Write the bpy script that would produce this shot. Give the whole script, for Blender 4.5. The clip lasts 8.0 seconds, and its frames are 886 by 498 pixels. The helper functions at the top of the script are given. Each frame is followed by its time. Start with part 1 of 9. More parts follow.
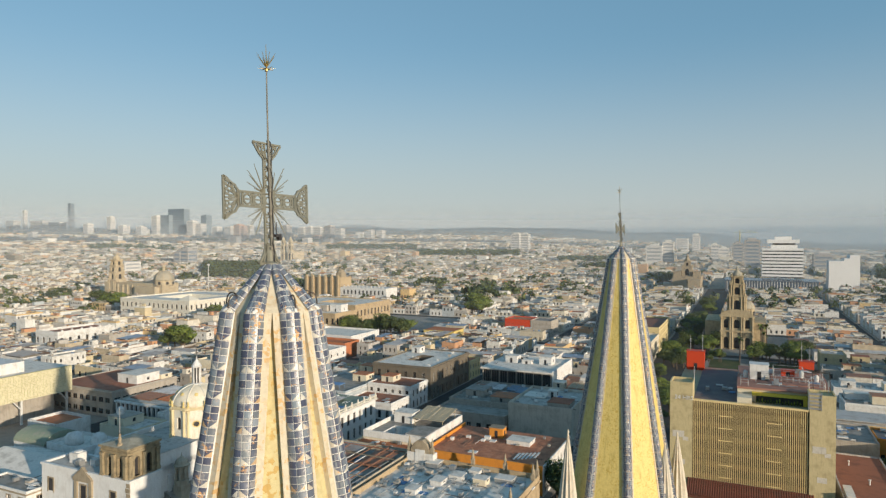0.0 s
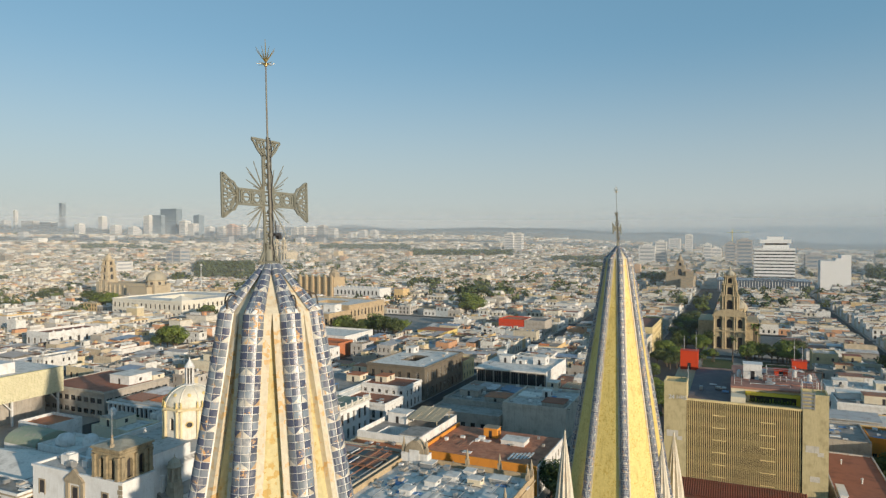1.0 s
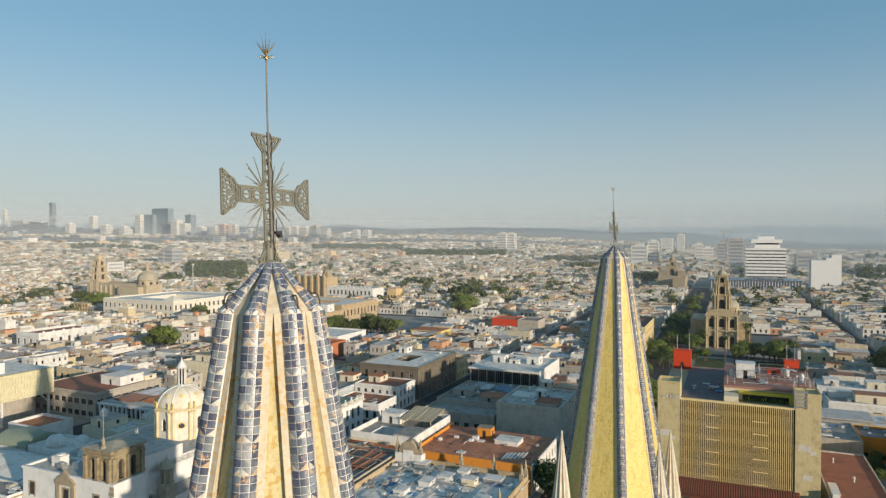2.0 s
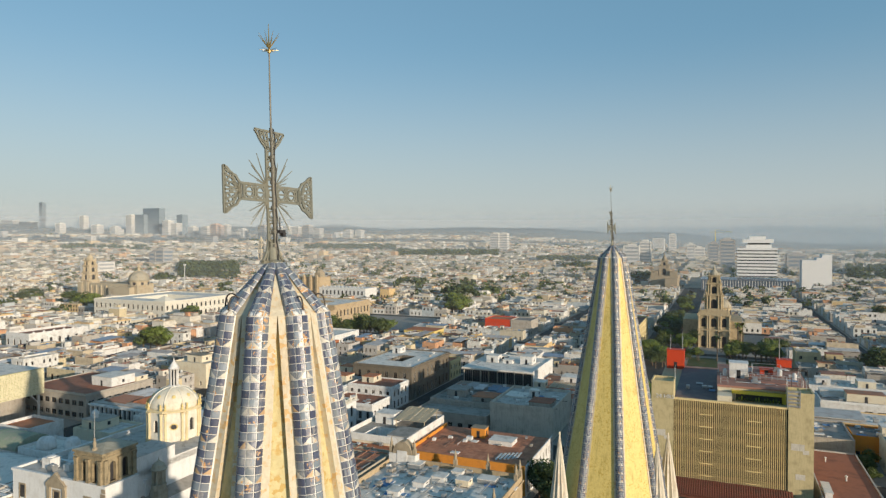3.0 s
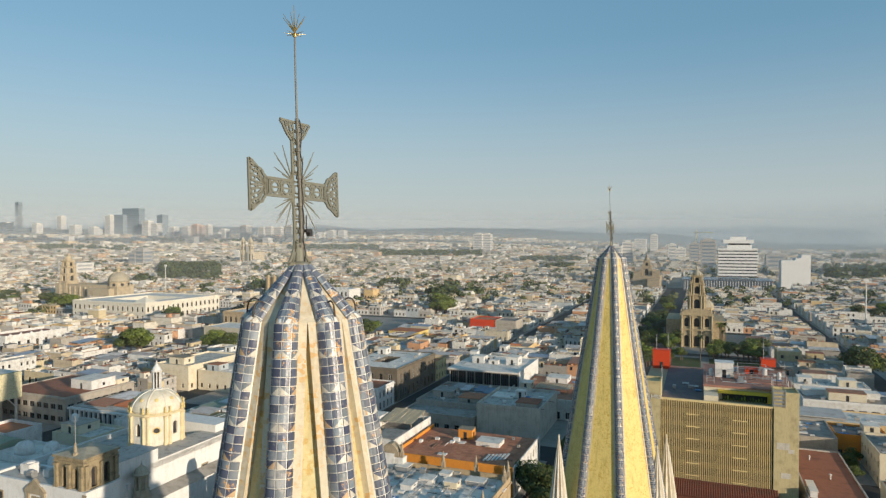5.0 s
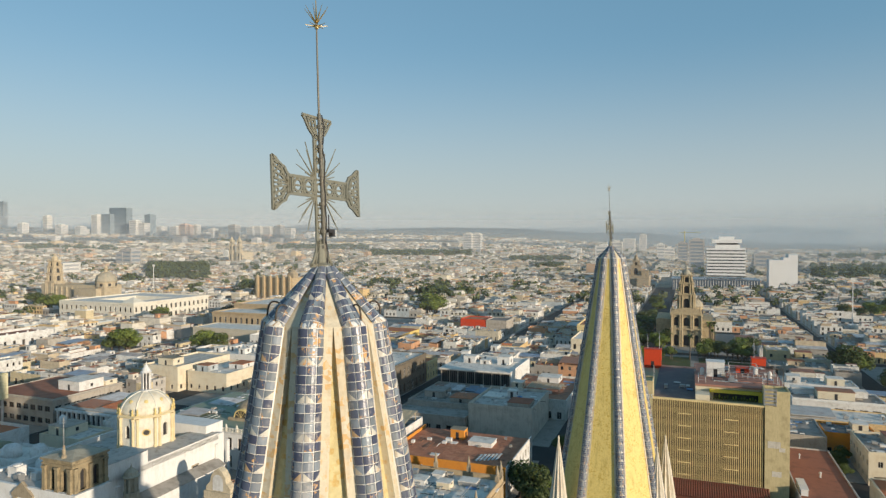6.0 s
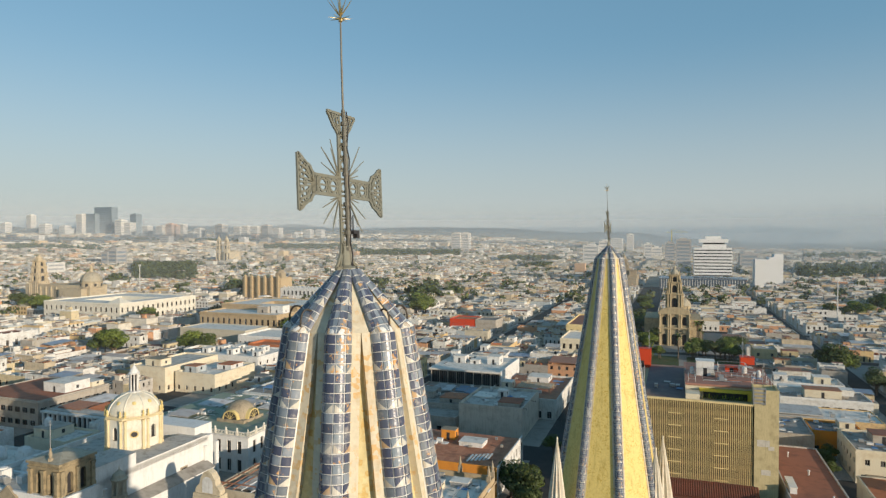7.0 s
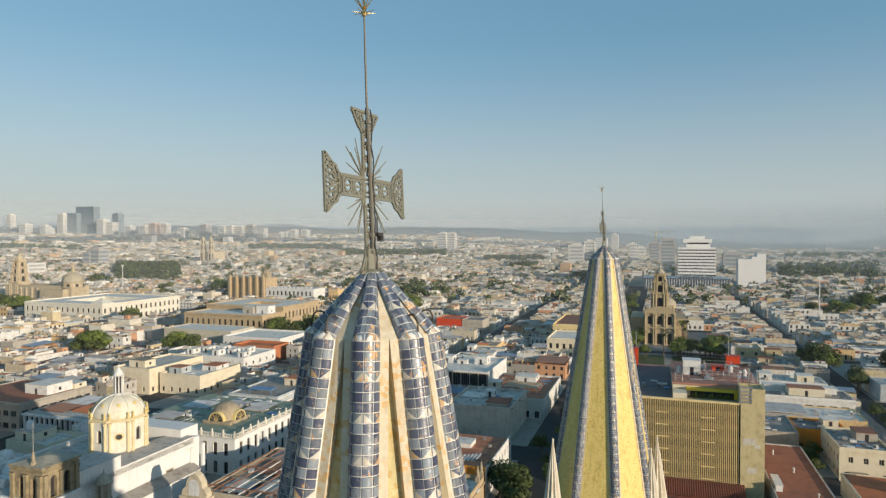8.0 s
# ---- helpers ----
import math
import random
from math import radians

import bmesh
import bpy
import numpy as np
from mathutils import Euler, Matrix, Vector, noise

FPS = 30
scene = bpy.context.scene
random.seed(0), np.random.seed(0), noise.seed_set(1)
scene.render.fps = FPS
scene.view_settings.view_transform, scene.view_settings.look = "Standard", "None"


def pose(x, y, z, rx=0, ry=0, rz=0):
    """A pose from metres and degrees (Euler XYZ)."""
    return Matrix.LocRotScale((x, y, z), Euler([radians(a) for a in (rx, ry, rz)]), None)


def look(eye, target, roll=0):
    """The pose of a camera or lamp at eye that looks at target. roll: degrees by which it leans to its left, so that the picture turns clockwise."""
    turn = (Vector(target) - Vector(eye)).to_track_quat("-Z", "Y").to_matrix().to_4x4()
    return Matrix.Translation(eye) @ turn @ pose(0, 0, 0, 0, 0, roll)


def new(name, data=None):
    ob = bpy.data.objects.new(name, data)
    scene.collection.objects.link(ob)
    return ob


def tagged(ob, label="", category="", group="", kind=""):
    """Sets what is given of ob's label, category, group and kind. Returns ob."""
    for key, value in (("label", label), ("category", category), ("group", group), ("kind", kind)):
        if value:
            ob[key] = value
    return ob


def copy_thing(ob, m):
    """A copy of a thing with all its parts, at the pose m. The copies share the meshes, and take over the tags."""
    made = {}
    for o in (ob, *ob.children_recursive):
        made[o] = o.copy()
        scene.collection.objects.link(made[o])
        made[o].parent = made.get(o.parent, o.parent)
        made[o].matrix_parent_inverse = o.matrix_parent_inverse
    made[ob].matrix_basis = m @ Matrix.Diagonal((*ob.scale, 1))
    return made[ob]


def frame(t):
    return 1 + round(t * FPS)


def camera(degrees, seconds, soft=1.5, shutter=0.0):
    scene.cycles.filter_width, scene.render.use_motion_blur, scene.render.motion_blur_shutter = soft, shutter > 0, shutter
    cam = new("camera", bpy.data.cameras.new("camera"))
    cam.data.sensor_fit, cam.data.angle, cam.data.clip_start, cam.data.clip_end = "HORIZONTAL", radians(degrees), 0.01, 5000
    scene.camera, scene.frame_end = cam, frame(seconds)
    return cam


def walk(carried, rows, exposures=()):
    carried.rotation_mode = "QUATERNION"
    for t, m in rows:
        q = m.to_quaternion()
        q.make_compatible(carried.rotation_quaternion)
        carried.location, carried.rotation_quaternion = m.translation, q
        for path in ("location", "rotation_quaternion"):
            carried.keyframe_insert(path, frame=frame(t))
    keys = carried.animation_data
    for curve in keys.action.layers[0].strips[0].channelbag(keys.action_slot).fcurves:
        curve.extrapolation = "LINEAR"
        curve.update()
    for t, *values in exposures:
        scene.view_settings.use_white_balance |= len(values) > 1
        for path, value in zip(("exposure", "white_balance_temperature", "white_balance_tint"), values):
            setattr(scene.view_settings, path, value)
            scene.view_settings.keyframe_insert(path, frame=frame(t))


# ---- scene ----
cam = camera(68.8, 8.0, 1.35)
PATH = [
    (0, (0.000, 0.000, 62.300), (0.1642, 9.9976, 62.1524), 0.04),
    (0.5, (-0.106, 0.154, 62.291), (0.1135, 10.1510, 62.1468), 0.04),
    (1, (-0.206, 0.283, 62.277), (0.0590, 10.2785, 62.1297), 0.04),
    (1.5, (-0.325, 0.449, 62.260), (-0.0052, 10.4428, 62.1108), 0.04),
    (3, (-0.765, 1.032, 62.231), (-0.2752, 11.0193, 62.0807), 0.04),
    (3.5, (-0.954, 1.267, 62.226), (-0.4040, 11.2508, 62.0786), 0.04),
    (4, (-1.191, 1.519, 62.221), (-0.5764, 11.4986, 62.0733), 0.04),
    (4.5, (-1.469, 1.773, 62.218), (-0.7885, 11.7490, 62.0737), 0.04),
    (6, (-2.410, 2.527, 62.234), (-1.4999, 12.4843, 62.0867), 0.04),
    (6.5, (-2.748, 2.787, 62.253), (-1.7474, 12.7357, 62.1008), 0.04),
    (7, (-3.059, 3.010, 62.267), (-1.9675, 12.9493, 62.1144), 0.04),
    (7.5, (-3.378, 3.229, 62.284), (-2.1914, 13.1572, 62.1319), 0.04),
    (8, (-3.695, 3.446, 62.310), (-2.3840, 13.3588, 62.1547), 0.04),
]
walk(cam, [(t, look(eye, target, roll)) for t, eye, target, roll in PATH])

# world: late-winter morning, sun behind and to the right of the view
SUN_EL, SUN_BEARING = 10.0, 141.0
world = bpy.data.worlds.new("sky")
scene.world = world
world.use_nodes = True
wn = world.node_tree.nodes
sky = wn.new("ShaderNodeTexSky")
sky.sky_type, sky.sun_disc = "NISHITA", False
sky.sun_elevation, sky.sun_rotation = radians(SUN_EL), radians(SUN_BEARING)
sky.altitude, sky.air_density, sky.dust_density, sky.ozone_density = 1500, 1.0, 1.2, 2.0
wn["Background"].inputs["Strength"].default_value = 0.132
# grey morning haze that thickens towards the horizon, all round
wl = world.node_tree.links
way = wn.new("ShaderNodeTexCoord")
split = wn.new("ShaderNodeSeparateXYZ")
wl.new(way.outputs["Generated"], split.inputs[0])
up = wn.new("ShaderNodeMapRange")
up.interpolation_type = "SMOOTHSTEP"
up.inputs[1].default_value, up.inputs[2].default_value, up.inputs[3].default_value, up.inputs[4].default_value = -0.03, 0.30, 0.90, 0.0
wl.new(split.outputs[2], up.inputs[0])
haze_mix = wn.new("ShaderNodeMix")
haze_mix.data_type = "RGBA"
haze_mix.inputs[7].default_value = (3.72, 3.98, 3.95, 1)
wl.new(up.outputs[0], haze_mix.inputs[0])
tint = wn.new("ShaderNodeMix")
tint.data_type, tint.blend_type = "RGBA", "MULTIPLY"
tint.inputs[0].default_value, tint.inputs[7].default_value = 1.0, (1.43, 1.18, 0.94, 1)
wl.new(sky.outputs[0], tint.inputs[6])
# thin even veil of scattered light over the whole sky
veil = wn.new("ShaderNodeMix")
veil.data_type = "RGBA"
veil.inputs[0].default_value, veil.inputs[7].default_value = 0.45, (1.1, 3.09, 4.83, 1)
wl.new(tint.outputs[2], veil.inputs[6])
wl.new(veil.outputs[2], haze_mix.inputs[6])
wl.new(haze_mix.outputs[2], wn["Background"].inputs["Color"])

sun_data = bpy.data.lights.new("sun", "SUN")
sun_data.energy, sun_data.angle, sun_data.color = 5.0, radians(0.6), (1.0, 0.85, 0.66)
sun = new("sun", sun_data)
sb, se = radians(SUN_BEARING), radians(SUN_EL)
SUN_DIR = Vector((math.sin(sb) * math.cos(se), math.cos(sb) * math.cos(se), math.sin(se)))
sun.matrix_world = look(SUN_DIR * 300, (0, 0, 0))

# the street grid is turned 26 degrees: e runs along the cross streets, n along the avenue
TURN = 26.0
CA, SA = math.cos(radians(TURN)), math.sin(radians(TURN))


def G(e, n, z=0.0):
    return Vector((e * CA + n * SA, -e * SA + n * CA, z))


def to_grid(x, y):
    return x * CA - y * SA, x * SA + y * CA


def grid_pose(e, n, z=0.0, turn=0.0):
    p = G(e, n, z)
    return pose(p.x, p.y, p.z, 0, 0, turn - TURN)


# ---- materials ----
def nodes_of(name, rough=0.8, metal=0.0, spec=0.3):
    m = bpy.data.materials.new(name)
    m.use_nodes = True
    nt = m.node_tree
    b = nt.nodes["Principled BSDF"]
    b.inputs["Roughness"].default_value = rough
    b.inputs["Metallic"].default_value = metal
    b.inputs["Specular IOR Level"].default_value = spec
    return m, nt, b


def add(nt, kind):
    return nt.nodes.new(kind)


def times(nt, value, by):
    n = nt.nodes.new("ShaderNodeMath")
    n.operation = "MULTIPLY"
    nt.links.new(value, n.inputs[0])
    n.inputs[1].default_value = by
    return n.outputs[0]


def mix_rgb(nt, fac, a, b, blend="MIX"):
    n = add(nt, "ShaderNodeMix")
    n.data_type, n.blend_type = "RGBA", blend
    for sock, v in ((n.inputs[0], fac), (n.inputs[6], a), (n.inputs[7], b)):
        if isinstance(v, (int, float)):
            sock.default_value = v
        elif isinstance(v, tuple):
            sock.default_value = (*v, 1)
        else:
            nt.links.new(v, sock)
    return n.outputs[2]


def noise_fac(nt, scale, lo, hi, detail=5, coord=None, rough=0.6):
    if coord is None:
        coord = add(nt, "ShaderNodeTexCoord").outputs["Object"]
    t = add(nt, "ShaderNodeTexNoise")
    t.inputs["Scale"].default_value, t.inputs["Detail"].default_value, t.inputs["Roughness"].default_value = scale, detail, rough
    nt.links.new(coord, t.inputs["Vector"])
    r = add(nt, "ShaderNodeMapRange")
    r.inputs[1].default_value, r.inputs[2].default_value = lo, hi
    nt.links.new(t.outputs[0], r.inputs[0])
    return r.outputs[0]


def bump(nt, b, height, strength, dist):
    n = add(nt, "ShaderNodeBump")
    n.inputs["Strength"].default_value, n.inputs["Distance"].default_value = strength, dist
    nt.links.new(height, n.inputs["Height"])
    nt.links.new(n.outputs[0], b.inputs["Normal"])


def ramp(nt, src, colours):
    r = add(nt, "ShaderNodeValToRGB")
    r.color_ramp.interpolation = "CONSTANT"
    els = r.color_ramp.elements
    while len(els) < len(colours):
        els.new(0.5)
    for i, c in enumerate(colours):
        els[i].position, els[i].color = i / len(colours), (*c, 1)
    nt.links.new(src, r.inputs[0])
    return r.outputs[0]


def surface(name, colours, source="", stain=(0.25, 0.2, 0.15), stain_amount=0.5, scale=0.35, fine=4.0, rough=0.85,
            spec=0.25, metal=0.0, relief=0.3, relief_dist=0.02, streaks=0.0):
    """Plaster, stone, paint or sheet: one or several base colours, large stains and fine grain."""
    m, nt, b = nodes_of(name, rough, metal, spec)
    if source == "object":
        base = ramp(nt, add(nt, "ShaderNodeObjectInfo").outputs["Random"], colours)
    elif source == "island":
        base = ramp(nt, add(nt, "ShaderNodeNewGeometry").outputs["Random Per Island"], colours)
    else:
        rgb = add(nt, "ShaderNodeRGB")
        rgb.outputs[0].default_value = (*colours[0], 1)
        base = rgb.outputs[0]
    coord = add(nt, "ShaderNodeTexCoord").outputs["Object"]
    big = noise_fac(nt, scale, 0.48, 0.72, 6, coord, 0.65)
    col = mix_rgb(nt, times(nt, big, stain_amount), base, stain)
    if streaks:
        mp = add(nt, "ShaderNodeMapping")
        mp.inputs["Scale"].default_value = (1, 1, 0.12)
        nt.links.new(coord, mp.inputs[0])
        s = noise_fac(nt, scale * 7, 0.52, 0.75, 4, mp.outputs[0])
        col = mix_rgb(nt, times(nt, s, streaks), col, stain)
    f = noise_fac(nt, fine, 0.25, 0.75, 6, coord)
    lo = mix_rgb(nt, 1.0, col, (0.8, 0.8, 0.8), "MULTIPLY")
    col = mix_rgb(nt, f, lo, col)
    nt.links.new(col, b.inputs["Base Color"])
    if relief:
        bump(nt, b, f, relief, relief_dist)
    return m


WALLS = [(0.74, 0.72, 0.66), (0.62, 0.55, 0.42), (0.76, 0.75, 0.71), (0.53, 0.44, 0.31), (0.68, 0.63, 0.52), (0.75, 0.73, 0.68), (0.58, 0.48, 0.34), (0.44, 0.41, 0.36),
         (0.72, 0.66, 0.53), (0.66, 0.55, 0.35), (0.74, 0.72, 0.68), (0.38, 0.35, 0.31), (0.76, 0.74, 0.70), (0.62, 0.33, 0.18), (0.52, 0.49, 0.45), (0.48, 0.53, 0.55), (0.72, 0.67, 0.57), (0.75, 0.73, 0.69), (0.70, 0.50, 0.25), (0.78, 0.76, 0.71)]
ROOFS = [(0.60, 0.56, 0.49), (0.34, 0.29, 0.24), (0.70, 0.66, 0.60), (0.28, 0.13, 0.09), (0.44, 0.40, 0.34), (0.30, 0.27, 0.24), (0.52, 0.48, 0.42), (0.68, 0.64, 0.58),
         (0.40, 0.18, 0.10), (0.64, 0.58, 0.50), (0.36, 0.31, 0.26), (0.32, 0.26, 0.20), (0.70, 0.69, 0.67), (0.26, 0.18, 0.14), (0.48, 0.45, 0.40), (0.22, 0.21, 0.20), (0.50, 0.20, 0.10), (0.34, 0.14, 0.09), (0.46, 0.21, 0.12), (0.52, 0.30, 0.18), (0.24, 0.12, 0.09)]
FAR_WALLS = [(0.70, 0.67, 0.59), (0.58, 0.53, 0.44), (0.74, 0.72, 0.67), (0.50, 0.43, 0.33), (0.38, 0.35, 0.30), (0.64, 0.60, 0.50), (0.72, 0.70, 0.64), (0.54, 0.37, 0.24), (0.66, 0.52, 0.33), (0.30, 0.27, 0.22)]
FAR_ROOFS = [(0.60, 0.57, 0.51), (0.34, 0.31, 0.26), (0.68, 0.66, 0.61), (0.36, 0.24, 0.18), (0.46, 0.43, 0.37), (0.24, 0.23, 0.20), (0.62, 0.59, 0.53), (0.30, 0.28, 0.23), (0.18, 0.20, 0.12), (0.44, 0.25, 0.16), (0.52, 0.40, 0.28)]


M = {
    "wall": surface("house_plaster", WALLS, "object", stain=(0.24, 0.20, 0.15), stain_amount=0.55, scale=0.45, fine=3, streaks=0.6),
    "wall_isl": surface("city_plaster", WALLS, "island", stain=(0.24, 0.20, 0.15), stain_amount=0.4, streaks=0.4),
    "roof": surface("house_roofing", ROOFS, "object", (0.14, 0.12, 0.10), 0.9, 0.6, 2.5),
    "roof_isl": surface("city_roofing", ROOFS, "island", (0.16, 0.14, 0.12), 0.6, 0.4, 3),
    "far_wall": surface("distant_plaster", FAR_WALLS, "island", stain_amount=0.3, relief=0),
    "far_roof": surface("distant_roofing", FAR_ROOFS, "island", stain_amount=0.4, relief=0),
    "white": surface("whitewash", [(0.76, 0.75, 0.72)], stain=(0.40, 0.36, 0.30), stain_amount=0.6, scale=0.5, streaks=0.55),
    "clean_white": surface("fresh_whitewash", [(0.80, 0.79, 0.76)], stain=(0.52, 0.48, 0.42), stain_amount=0.4, scale=0.5, streaks=0.4),
    "tower_stone": surface("dark_mottled_stone", [(0.36, 0.29, 0.18)], stain=(0.10, 0.085, 0.06), stain_amount=0.8, scale=0.7, fine=5, relief=0.6, streaks=0.6),
    "white_roof": surface("lime_roof_coat", [(0.80, 0.745, 0.665)], stain=(0.34, 0.30, 0.25), stain_amount=0.65, scale=0.4, fine=2),
    "cream": surface("cream_plaster", [(0.74, 0.66, 0.50)], stain=(0.5, 0.35, 0.18), stain_amount=0.5),
    "ochre_trim": surface("ochre_trim_paint", [(0.72, 0.56, 0.24)], stain=(0.4, 0.27, 0.12), stain_amount=0.4),
    "stone": surface("tan_quarry_stone", [(0.40, 0.33, 0.23)], stain=(0.14, 0.11, 0.08), stain_amount=0.75, scale=0.5, fine=5, relief=0.6, streaks=0.5),
    "sandstone": surface("golden_quarry_stone", [(0.50, 0.385, 0.24)], stain=(0.24, 0.17, 0.10), stain_amount=0.6, scale=0.4, fine=4, relief=0.5, streaks=0.4),
    "grey_stone": surface("grey_quarry_stone", [(0.40, 0.34, 0.24)], stain=(0.15, 0.13, 0.10), stain_amount=0.7, scale=0.4, fine=4, relief=0.5, streaks=0.5),
    "concrete": surface("weathered_concrete", [(0.45, 0.405, 0.345)], stain=(0.21, 0.18, 0.145), stain_amount=0.6, streaks=0.5),
    "beige_panel": surface("beige_stone_cladding", [(0.46, 0.38, 0.24)], stain=(0.26, 0.20, 0.12), stain_amount=0.6, scale=0.5, streaks=0.4),
    "red_roof": surface("red_brick_roof_tiles", [(0.36, 0.145, 0.085)], stain=(0.14, 0.07, 0.05), stain_amount=0.6, scale=0.3, fine=6),
    "terracotta": surface("terracotta_tiles", [(0.50, 0.18, 0.08)], stain=(0.24, 0.1, 0.06), stain_amount=0.5, scale=0.5, fine=6),
    "orange": surface("orange_wall_paint", [(0.72, 0.29, 0.05)], stain=(0.4, 0.17, 0.06), stain_amount=0.5),
    "red_paint": surface("red_sheet_paint", [(0.62, 0.07, 0.025)], stain=(0.3, 0.06, 0.04), stain_amount=0.4, rough=0.55),
    "yellow_paint": surface("yellow_paint", [(0.78, 0.60, 0.08)], stain=(0.4, 0.3, 0.1), stain_amount=0.3, rough=0.6),
    "grey_roof": surface("grey_roof_membrane", [(0.36, 0.33, 0.29)], stain=(0.16, 0.14, 0.115), stain_amount=0.9, scale=0.5, fine=2),
    "pale_sheet": surface("pale_grey_sheeting", [(0.55, 0.515, 0.465)], stain=(0.26, 0.22, 0.18), stain_amount=0.9, scale=0.6, streaks=0.4),
    "pale_concrete": surface("pale_stained_concrete", [(0.64, 0.59, 0.50)], stain=(0.34, 0.29, 0.22), stain_amount=0.7, scale=0.3, streaks=0.7),
    "green_roof": surface("green_roof_paint", [(0.28, 0.33, 0.24)], stain=(0.40, 0.36, 0.30), stain_amount=0.95, scale=0.5, streaks=0.5),
    "dome_tiles": surface("pale_dome_plaster", [(0.78, 0.72, 0.58)], stain=(0.56, 0.44, 0.28), stain_amount=0.45, scale=0.6, streaks=0.5),
    "old_dome": surface("weathered_dome_plaster", [(0.44, 0.40, 0.31)], stain=(0.2, 0.17, 0.12), stain_amount=0.7, scale=0.5, streaks=0.5),
    # dark paint; also painted as the shade inside openings and behind columns
    "dark": surface("dark_paint_and_shade", [(0.045, 0.043, 0.045)], stain=(0.1, 0.09, 0.08), stain_amount=0.5, rough=0.5),
    "iron": surface("rusted_iron", [(0.10, 0.085, 0.07)], stain=(0.2, 0.1, 0.05), stain_amount=0.5, scale=2, fine=20, rough=0.65, metal=0.3),
    "galv": surface("galvanised_steel", [(0.48, 0.48, 0.47)], stain=(0.28, 0.25, 0.22), stain_amount=0.5, scale=2, rough=0.45, metal=0.6),
    "tank_black": surface("water_tank_plastic", [(0.05, 0.05, 0.055), (0.6, 0.6, 0.58), (0.45, 0.4, 0.33), (0.05, 0.05, 0.05)], "object", stain=(0.3, 0.27, 0.22), stain_amount=0.3, scale=1, rough=0.5),
    "cross_metal": surface("grey_green_cast_iron", [(0.235, 0.235, 0.19)], stain=(0.25, 0.21, 0.13), stain_amount=0.6, scale=3, fine=25, rough=0.6, metal=0.25, spec=0.4, relief=0.4, relief_dist=0.004),
    "pole_metal": surface("dark_pole_steel", [(0.17, 0.165, 0.14)], stain=(0.2, 0.13, 0.08), stain_amount=0.5, scale=3, fine=20, rough=0.55, metal=0.4),
    "gilt": surface("worn_gilding", [(0.55, 0.40, 0.16)], stain=(0.25, 0.2, 0.12), stain_amount=0.5, scale=8, fine=30, rough=0.4, metal=0.7),
    "asphalt": surface("asphalt", [(0.055, 0.053, 0.05)], stain=(0.1, 0.09, 0.08), stain_amount=0.5, scale=0.2, fine=5),
    "paving": surface("concrete_paving", [(0.34, 0.31, 0.27)], stain=(0.18, 0.16, 0.14), stain_amount=0.6, scale=0.3),
    "ground": surface("dusty_ground", [(0.30, 0.26, 0.20)], stain=(0.13, 0.13, 0.08), stain_amount=0.9, scale=0.012, fine=0.3, relief=0),
    "wood": surface("grey_planks", [(0.30, 0.26, 0.19)], stain=(0.15, 0.12, 0.09), stain_amount=0.6, scale=1.0),
    "blue_paint": surface("blue_wall_paint", [(0.14, 0.28, 0.50)], stain=(0.3, 0.32, 0.36), stain_amount=0.4),
    "grout": surface("lime_grout", [(0.80, 0.79, 0.75)], stain=(0.45, 0.33, 0.2), stain_amount=0.5, scale=1.5, fine=20, relief_dist=0.004),
}


def glass_mat():
    m, nt, b = nodes_of("window_glass", 0.12, 0.0, 0.5)
    c = ramp(nt, add(nt, "ShaderNodeObjectInfo").outputs["Random"], [(0.02, 0.022, 0.025), (0.035, 0.035, 0.035), (0.05, 0.045, 0.04), (0.02, 0.025, 0.03)])
    nt.links.new(c, b.inputs["Base Color"])
    return m


def joined_glass_mat():
    m, nt, b = nodes_of("distant_window_glass", 0.25, 0.0, 0.4)
    c = ramp(nt, add(nt, "ShaderNodeNewGeometry").outputs["Random Per Island"], [(0.03, 0.032, 0.035), (0.05, 0.05, 0.05), (0.08, 0.07, 0.06)])
    nt.links.new(c, b.inputs["Base Color"])
    return m


def glaze(name, source, colours, rough):
    """Glazed tile: colour by piece, chipped glaze with an orange body showing, mottling."""
    m, nt, b = nodes_of(name, rough, 0.0, 0.55)
    if source == "object":
        rnd = add(nt, "ShaderNodeObjectInfo").outputs["Random"]
    else:
        rnd = add(nt, "ShaderNodeNewGeometry").outputs["Random Per Island"]
    base = ramp(nt, rnd, colours)
    coord = add(nt, "ShaderNodeNewGeometry").outputs["Position"]
    mott = noise_fac(nt, 9.0, 0.35, 0.75, 4, coord)
    col = mix_rgb(nt, mott, mix_rgb(nt, 1.0, base, (0.78, 0.8, 0.84), "MULTIPLY"), base)
    chips = noise_fac(nt, 4.5, 0.592, 0.62, 6, coord, 0.75)
    col = mix_rgb(nt, chips, col, (0.60, 0.34, 0.14))
    fade = noise_fac(nt, 2.2, 0.58, 0.66, 5, coord, 0.7)
    col = mix_rgb(nt, times(nt, fade, 0.5), col, (0.45, 0.42, 0.38))
    nt.links.new(col, b.inputs["Base Color"])
    rr = add(nt, "ShaderNodeMapRange")
    rr.inputs[3].default_value, rr.inputs[4].default_value = rough, 0.8
    nt.links.new(chips, rr.inputs[0])
    nt.links.new(rr.outputs[0], b.inputs["Roughness"])
    bump(nt, b, noise_fac(nt, 14, 0.2, 0.8, 3, coord), 0.4, 0.008)
    return m


